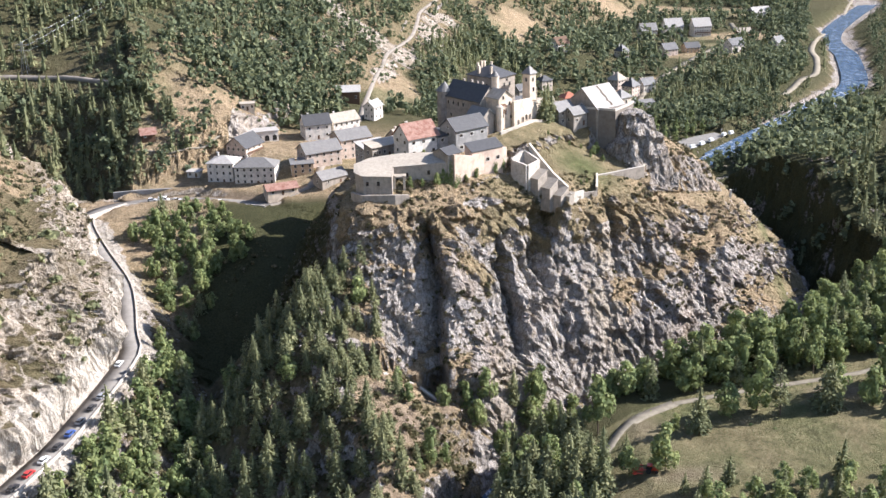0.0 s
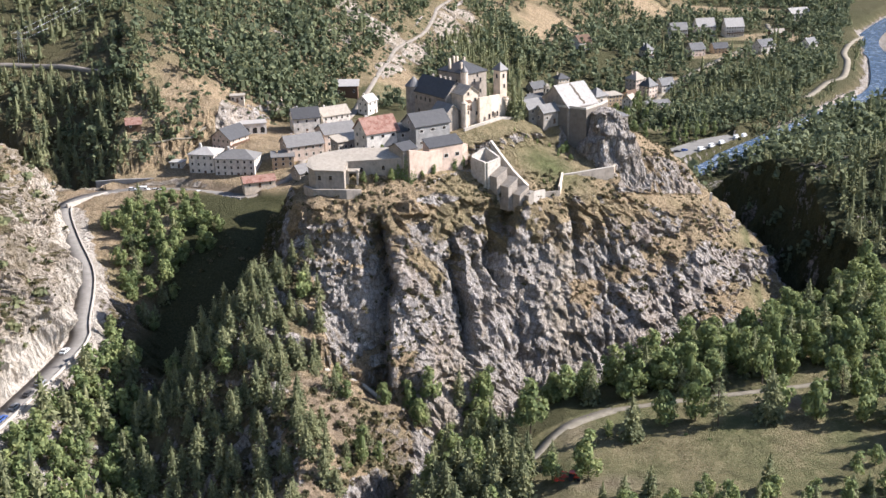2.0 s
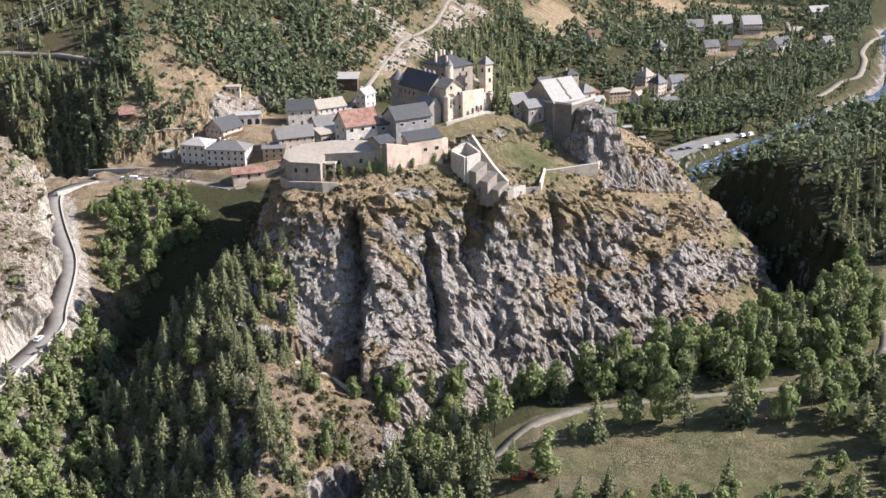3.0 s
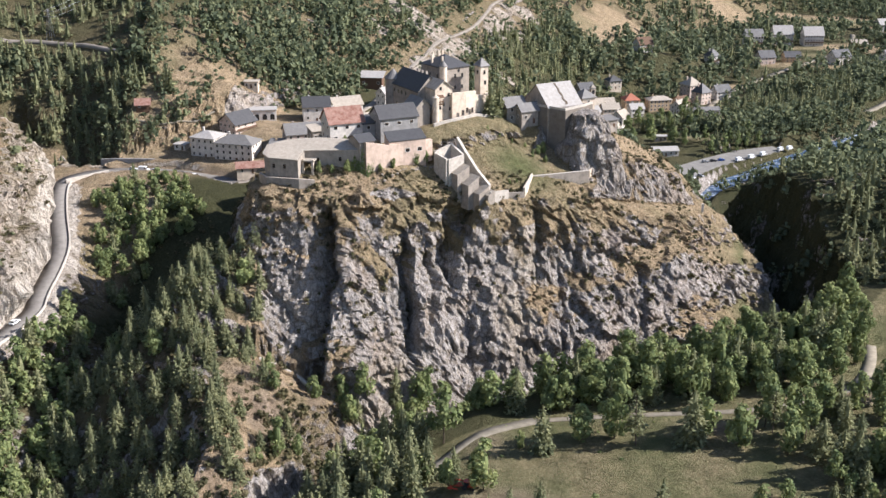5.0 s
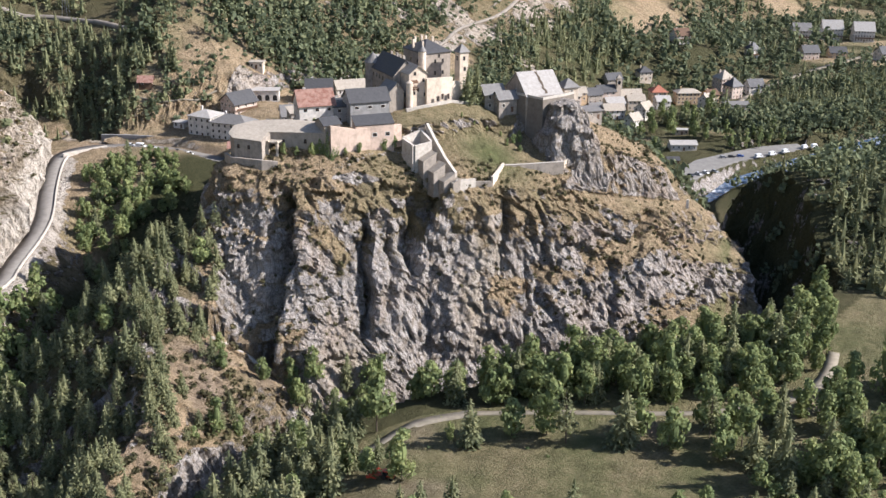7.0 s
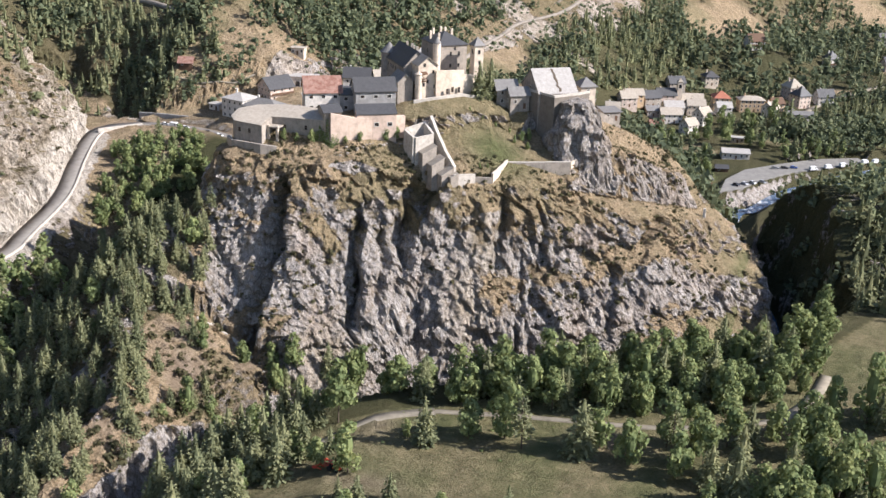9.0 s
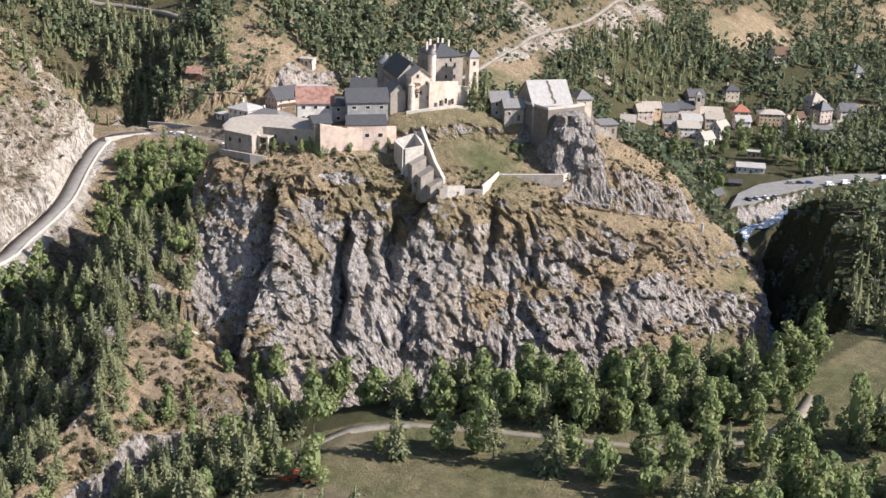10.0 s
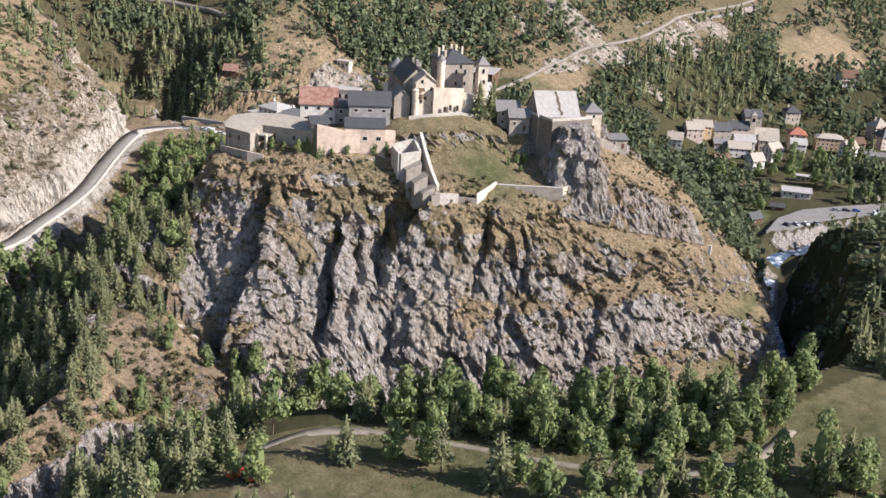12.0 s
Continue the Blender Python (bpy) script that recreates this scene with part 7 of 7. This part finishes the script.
# ivy on the fort's walls: leaves in a loose sheet before the stone
def ivy(name, x0, y0, x1, y1, low, high, n, label):
    u_ = np.array([x1 - x0, y1 - y0, 0.0])
    L_ = np.linalg.norm(u_)
    out = np.array([u_[1], -u_[0], 0.0]) / L_
    a_, h_ = rng.random(n), rng.random(n) ** 1.3
    tall = 0.35 + 0.65 * smooth(-0.5, 0.5, fbm(a_ * 3.1, 0 * a_, 0.7 + x0, 3))
    c_ = np.array([x0, y0, low]) + a_[:, None] * u_ + out * (0.25 + 0.35 * rng.random((n, 1))) * (1.2 - h_[:, None])
    c_[:, 2] += h_ * tall * (high - low)
    nn_ = unit(out + 0.5 * rng.normal(size=(n, 3)))
    u_ = unit(np.cross(nn_, rng.normal(size=(n, 3))))
    s_ = 0.16 + 0.2 * rng.random((n, 1))
    tagged(new(name, cards_mesh(name, leaf_cards(c_, u_ * s_, np.cross(nn_, u_) * s_ * 0.8), M_LEAF)), label, "ivy", kind="stuff")


ivy("ivy", -2.2, 398.2, 4.4, 398.6, 120, 131, 900, "green ivy climbing the stone corner of the fort")
ivy("ivy", 4.7, 398.1, 7.2, 400.4, 119, 126, 260, "green ivy at the foot of the pink wall")
for x, y, s in ((-1.5, 396.2, 0.32), (9.5, 401.6, 0.22), (13.5, 405.4, 0.3), (20.5, 412.2, 0.34), (23.5, 415.2, 0.4), (-11.5, 393.6, 0.28), (-7.0, 395.2, 0.24), (-6.4, 412.0, 0.3)):
    tree("broadleaf_tree", x, y, s, "small green bush at the foot of the fort's wall", "bushes under the fort's walls")
for x, y, s in ((44, 438.5, 0.13), (48.5, 440.5, 0.15), (53, 442.5, 0.14), (58, 444.5, 0.16), (63, 444, 0.3), (65, 447, 0.34), (61.5, 440.5, 0.2), (66.5, 441, 0.22), (55, 419.5, 0.16), (57.5, 421, 0.14)):
    tree("broadleaf_tree", x, y, s, "low olive bush on the grassy yard slope", "bushes on the yard slope")
STONES = []
for k in range(3):
    bm = bmesh.new()
    bmesh.ops.create_icosphere(bm, subdivisions=1, radius=1.0)
    for v in bm.verts:
        v.co *= 0.7 + 0.5 * rng.random()
        v.co.z *= 0.7
    me = bpy.data.meshes.new("boulder")
    bm.to_mesh(me)
    bm.free()
    me.materials.append(M_STONE)
    STONES.append(me)
for k in range(46):
    f_ = rng.random()
    x, y = 6.0 + 20 * f_ + rng.normal() * 0.5 + 1.2, 397.6 + 20 * f_ - 0.8 - 2.2 * rng.random()
    ob = new("boulder", STONES[k % 3])
    r_ = 0.25 + 0.55 * rng.random() ** 2
    ob.matrix_world = Matrix.LocRotScale((x, y, float(surface_at(x, y)) + 0.1 * r_), Euler((0, 0, rng.random() * 6.28)), (r_, r_, r_))
    tagged(ob, "pale boulder fallen below the fort's pink wall", "boulder", "rubble below the fort's wall")


# ---- woods too far to count ----
def small_pine(g, n):
    return np.concatenate([pine_cards(10.5, 3.5, n, 1.0, g, 0.03, 0.75), ring_core(10.5, 2.8, 0.03, 0.8, g, 5, 2)])


def small_broad(g, n):
    return broad_cards(9.0, 4.2, n, 1.15, g, 4, 0.02, False, BOX6)


SMALL = {"pine": [small_pine(rng, 46) for _ in range(6)], "broad": [small_broad(rng, 28) for _ in range(6)]}


def woods(name, px, py, scales, kind, material, label):
    made = []
    zz_ = surface_at(px, py) - 0.3
    for x, y, z, s in zip(px, py, zz_, scales):
        c = SMALL[kind][int(rng.integers(6))]
        a = rng.random() * 6.28
        ca, sa = math.cos(a), math.sin(a)
        q = np.stack([c[..., 0] * ca - c[..., 1] * sa, c[..., 0] * sa + c[..., 1] * ca, c[..., 2]], -1) * s
        made.append(q + np.array([x, y, z]))
    if made:
        tagged(new(name, cards_mesh(name, np.concatenate(made), material)), label, "wood", kind="stuff")


def free_ground(px, py, bank=14.5):
    ok = clearings(px, py) < 0.35
    for line, gap in ((UPPER_ROAD, 6), (HILL_ROAD, 5.5), (VALLEY_ROAD, 6), (VALLEY_STREET, 7), (ROAD, 7)):
        ok &= along(px, py, line)[0] > gap
    ok &= along(px, py, RIVER)[0] > np.where(py > 660, bank, 7)
    ok &= ~inside(px, py, PARKING)
    for hx, hy in HOUSE_SPOTS:
        ok &= np.hypot(px - hx, py - hy) > 11
    ok &= ~inside(px, py, [(-150, 500), (-126, 520), (-106, 560), (-60, 592), (-34, 600), (-20, 560), (-40, 495), (-90, 488)])
    return ok


regions = []
regions.append(([(-340, 500), (-215, 548), (-176, 524), (-150, 524), (-152, 548), (-118, 575), (-85, 600), (-70, 645), (-40, 760), (0, 865), (50, 990), (0, 1060), (-120, 930), (-240, 790), (-340, 680)], 6.2, True))
regions.append(([(-32, 625), (-10, 640), (10, 600), (70, 545), (128, 500), (140, 540), (122, 610), (104, 650), (112, 700), (60, 760), (30, 740), (-15, 770)], 5.2, False))
regions.append(([(20, 850), (60, 830), (100, 840), (180, 880), (260, 830), (310, 930), (380, 1150), (500, 1500), (100, 1500), (40, 1000)], 9.6, False))
regions.append(([(188, 470), (190, 438), (222, 432), (330, 440), (340, 650), (215, 650), (172, 618), (168, 590), (172, 555), (186, 510)], 5.2, False))
regions.append(([(-120, 575), (-85, 592), (-58, 640), (-50, 700), (-40, 760), (-70, 790), (-110, 760), (-150, 680), (-150, 610)], 6.0, False))
regions.append(([(-18, 800), (20, 900), (40, 985), (75, 900), (62, 850), (44, 800), (30, 765), (0, 750)], 5.4, False))
regions.append(([(150, 745), (200, 770), (250, 850), (280, 930), (200, 905), (140, 855), (130, 790)], 6.5, False))
regions.append(([(178, 648), (200, 684), (255, 760), (300, 800), (330, 780), (275, 700), (225, 640), (190, 620)], 5.2, False))
regions.append(([(-320, 560), (-215, 541), (-176, 521), (-150, 520), (-125, 533), (-128, 548), (-165, 575), (-230, 600)], 5.2, False))
regions.append(([(-150, 560), (-112, 572), (-60, 598), (-50, 640), (-100, 640), (-160, 600)], 6.5, False))
regions.append(([(150, 715), (190, 745), (225, 790), (262, 850), (300, 905), (330, 1000), (290, 1000), (240, 900), (190, 820), (150, 770)], 6.0, False))
regions.append(([(140, 735), (215, 760), (240, 810), (170, 840), (120, 800), (104, 760)], 6.5, False))
regions.append(([(205, 760), (262, 850), (296, 905), (322, 985), (340, 1060), (395, 1170), (350, 1160), (290, 1020), (250, 930), (215, 850)], 7.0, False))
regions.append(([(300, 795), (350, 880), (392, 1000), (430, 1130), (560, 1400), (720, 1420), (560, 1080), (460, 890), (350, 760)], 9.0, False))
regions.append(([(-168, 520), (-150, 517), (-122, 531), (-108, 549), (-122, 556), (-150, 548), (-172, 536)], 4.6, False))
regions.append(([(255, 800), (290, 860), (330, 940), (352, 1010), (400, 1120), (425, 1170), (410, 1180), (345, 1020), (300, 890), (262, 830)], 5.0, False))
regions.append(([(150, 640), (172, 655), (196, 690), (225, 735), (262, 800), (262, 830), (240, 830), (205, 760), (206, 735), (178, 694), (156, 660)], 4.8, False))
regions.append(([(160, 500), (182, 470), (192, 470), (186, 510), (174, 555), (168, 590), (160, 575), (158, 540)], 7.0, False))
for n, (ring, gap, hillside) in enumerate(regions):
    px, py = scatter(ring, gap, rng)
    ok = free_ground(px, py, 11.0 if n == 7 or n > 12 else 14.5)
    dense_ = fbm(px / 42, py / 42, 5.5, 3)
    if hillside:
        scree = smooth(0.16, 0.36, fbm(px / 46, py / 46, 2.1, 4))
        shady = smooth(-140, -185, px)
        ok &= (rng.random(len(px)) < np.clip(0.62 + 1.5 * dense_ + 0.6 * shady - 0.7 * scree + 0.3 * smooth(700, 900, py), 0.1, 1))
    else:
        ok &= rng.random(len(px)) < np.clip(0.92 + 0.7 * dense_, 0.3, 1)
    px, py = px[ok], py[ok]
    kindn = fbm(px / 60, py / 60, 8.8, 2) + 0.25 * rng.normal(size=len(px))
    if hillside:
        pine = kindn + 0.9 * smooth(-130, -190, px) + 0.35 * smooth(800, 950, py) - 0.6 > 0
    elif n in (1, 4, 9, 13, 14):
        pine = kindn > 0.45
    elif n in (5, 8, 15):
        pine = kindn > -0.5
    elif n == 2:
        pine = kindn > 0.5
    elif n == 3:
        pine = kindn > -0.3
    else:
        pine = kindn > 0.32
    size = (0.5 + 0.7 * rng.random(len(px)) ** 1.3) * (1.3 if n == 2 else 1.3 if n == 7 else 0.75 if n > 12 else 1.0)
    woods("pine_wood", px[pine], py[pine], 1.05 * size[pine], "pine", M_PINE, "dense dark pine wood on the valley sides")
    woods("leaf_wood", px[~pine], py[~pine], 1.2 * size[~pine], "broad", M_HAZE_WOOD, "green broadleaf wood and thicket on the valley sides")
# beyond
px, py = scatter([(-560, 560), (-350, 680), (-60, 1010), (50, 1130), (330, 1420), (500, 1520), (720, 1450), (780, 1620), (200, 1680), (-200, 1300), (-620, 900)], 26, rng)
woods("distant_wood", px, py, 2.2 + 0.6 * rng.random(len(px)), "pine", M_PINE, "distant conifer forest on the mountain flank")
px, py = scatter([(-330, 380), (-175, 445), (-180, 520), (-215, 545), (-420, 600)], 7.5, rng)
woods("cliff_top_wood", px, py, 0.6 + 0.5 * rng.random(len(px)), "pine", M_PINE, "pine wood above the pale road cliff")

# ---- scrub on ledges and slopes ----
g = rng
SHRUBS = []
for k in range(4):
    d = unit(g.normal(size=(26, 3)) + np.array([0, 0, 0.5]))
    c = d * (0.6 + 0.4 * g.random((26, 1))) * np.array([1, 1, 0.75])
    nn_ = unit(d + 0.6 * g.normal(size=(26, 3)))
    u = unit(np.cross(nn_, g.normal(size=(26, 3))))
    SHRUBS.append(np.concatenate([leaf_cards(c, u * 0.42, np.cross(nn_, u) * 0.32), BOX6 * np.array([0.62, 0.62, 0.5])]))


def scrub(name, ring, gap, chance, lo, hi, material, label, flat=0.45):
    px, py = scatter(ring, gap, rng)
    i = np.clip(np.searchsorted(GX, px) - 1, 0, len(GX) - 2)
    j = np.clip(np.searchsorted(GY, py) - 1, 0, len(GY) - 2)
    ok = (upness[j, i] > flat) & (rng.random(len(px)) < chance * np.clip(0.55 + 1.6 * fbm(px / 15, py / 15, 3.9, 3), 0.05, 1.4))
    ok &= along(px, py, ROAD)[0] > 5.5
    made = []
    for a, b in zip(i[ok], j[ok]):
        s = lo + (hi - lo) * rng.random() ** 2
        q = SHRUBS[int(rng.integers(4))] * s
        t = rng.random() * 6.28
        q = np.stack([q[..., 0] * math.cos(t) - q[..., 1] * math.sin(t), q[..., 0] * math.sin(t) + q[..., 1] * math.cos(t), q[..., 2]], -1)
        made.append(q + np.array([vx[b, a], vy[b, a], vz[b, a]]))
    tagged(new(name, cards_mesh(name, np.concatenate(made), material)), label, "scrub", kind="stuff")


scrub("ledge_scrub", [(-45, 395), (-40, 372), (-20, 350), (5, 350), (60, 385), (140, 430), (165, 465), (125, 490), (80, 440), (30, 412)], 1.7, 0.75, 0.22, 1.3, M_OLIVE, "dry olive scrub on the ledges of the cliff", 0.42)
scrub("slope_scrub", [(-100, 440), (-60, 380), (-36, 372), (-36, 420), (-25, 455), (-60, 480)], 3.4, 0.6, 0.5, 1.8, M_OLIVE, "olive scrub on the shaded slope", 0.3)
scrub("spur_scrub", [(-60, 375), (-30, 372), (0, 352), (10, 335), (-5, 300), (-12, 270), (-40, 260), (-70, 300)], 2.3, 0.95, 0.55, 2.3, M_OLIVE, "dry scrub between the pines of the spur", 0.3)
scrub("flank_scrub", [(-30, 348), (-12, 354), (6, 352), (14, 344), (8, 328), (-4, 314), (-20, 322)], 1.8, 0.9, 0.5, 1.7, M_OLIVE, "dry olive and grey scrub on the earthy flank of the spur", 0.3)
scrub("cliff_scrub", [(-118, 300), (-112, 350), (-120, 395), (-140, 440), (-168, 490), (-200, 500), (-230, 420), (-200, 280), (-150, 250)], 2.6, 0.85, 0.4, 1.9, M_OLIVE, "olive bushes on the pale road cliff", 0.25)
scrub("cliff_bush", [(-122, 300), (-118, 350), (-126, 395), (-146, 440), (-174, 490), (-210, 500), (-230, 420), (-200, 280)], 7.0, 0.8, 1.2, 3.4, M_PINE, "dark bushes clinging to the pale road cliff", 0.2)
scrub("hill_scrub", [(-190, 520), (-120, 530), (-60, 620), (-20, 760), (40, 900), (-60, 900), (-160, 720), (-200, 600)], 4.0, 0.85, 0.7, 2.4, M_HAZE_WOOD, "green thicket on the sunny hillside", 0.3)
scrub("back_slope_scrub", [(95, 490), (135, 480), (165, 470), (150, 520), (130, 600), (95, 620), (60, 560)], 3.2, 0.9, 0.6, 2.0, M_OLIVE, "green scrub on the rock's rear slope", 0.25)
scrub("meadow_edge_scrub", [(45, 320), (70, 330), (150, 342), (185, 375), (190, 350), (150, 325), (100, 305), (70, 300)], 6.0, 0.35, 0.4, 1.1, M_LEAF, "low green bushes along the meadow bank", 0.3)
scrub("top_scrub", [(-36, 398), (-28, 388), (16, 397), (50, 412), (100, 455), (125, 480), (100, 500), (85, 450), (60, 430), (52, 416), (28, 410), (0, 398)], 1.5, 0.75, 0.2, 0.9, M_OLIVE, "dry bushes along the rock's upper edge", 0.3)
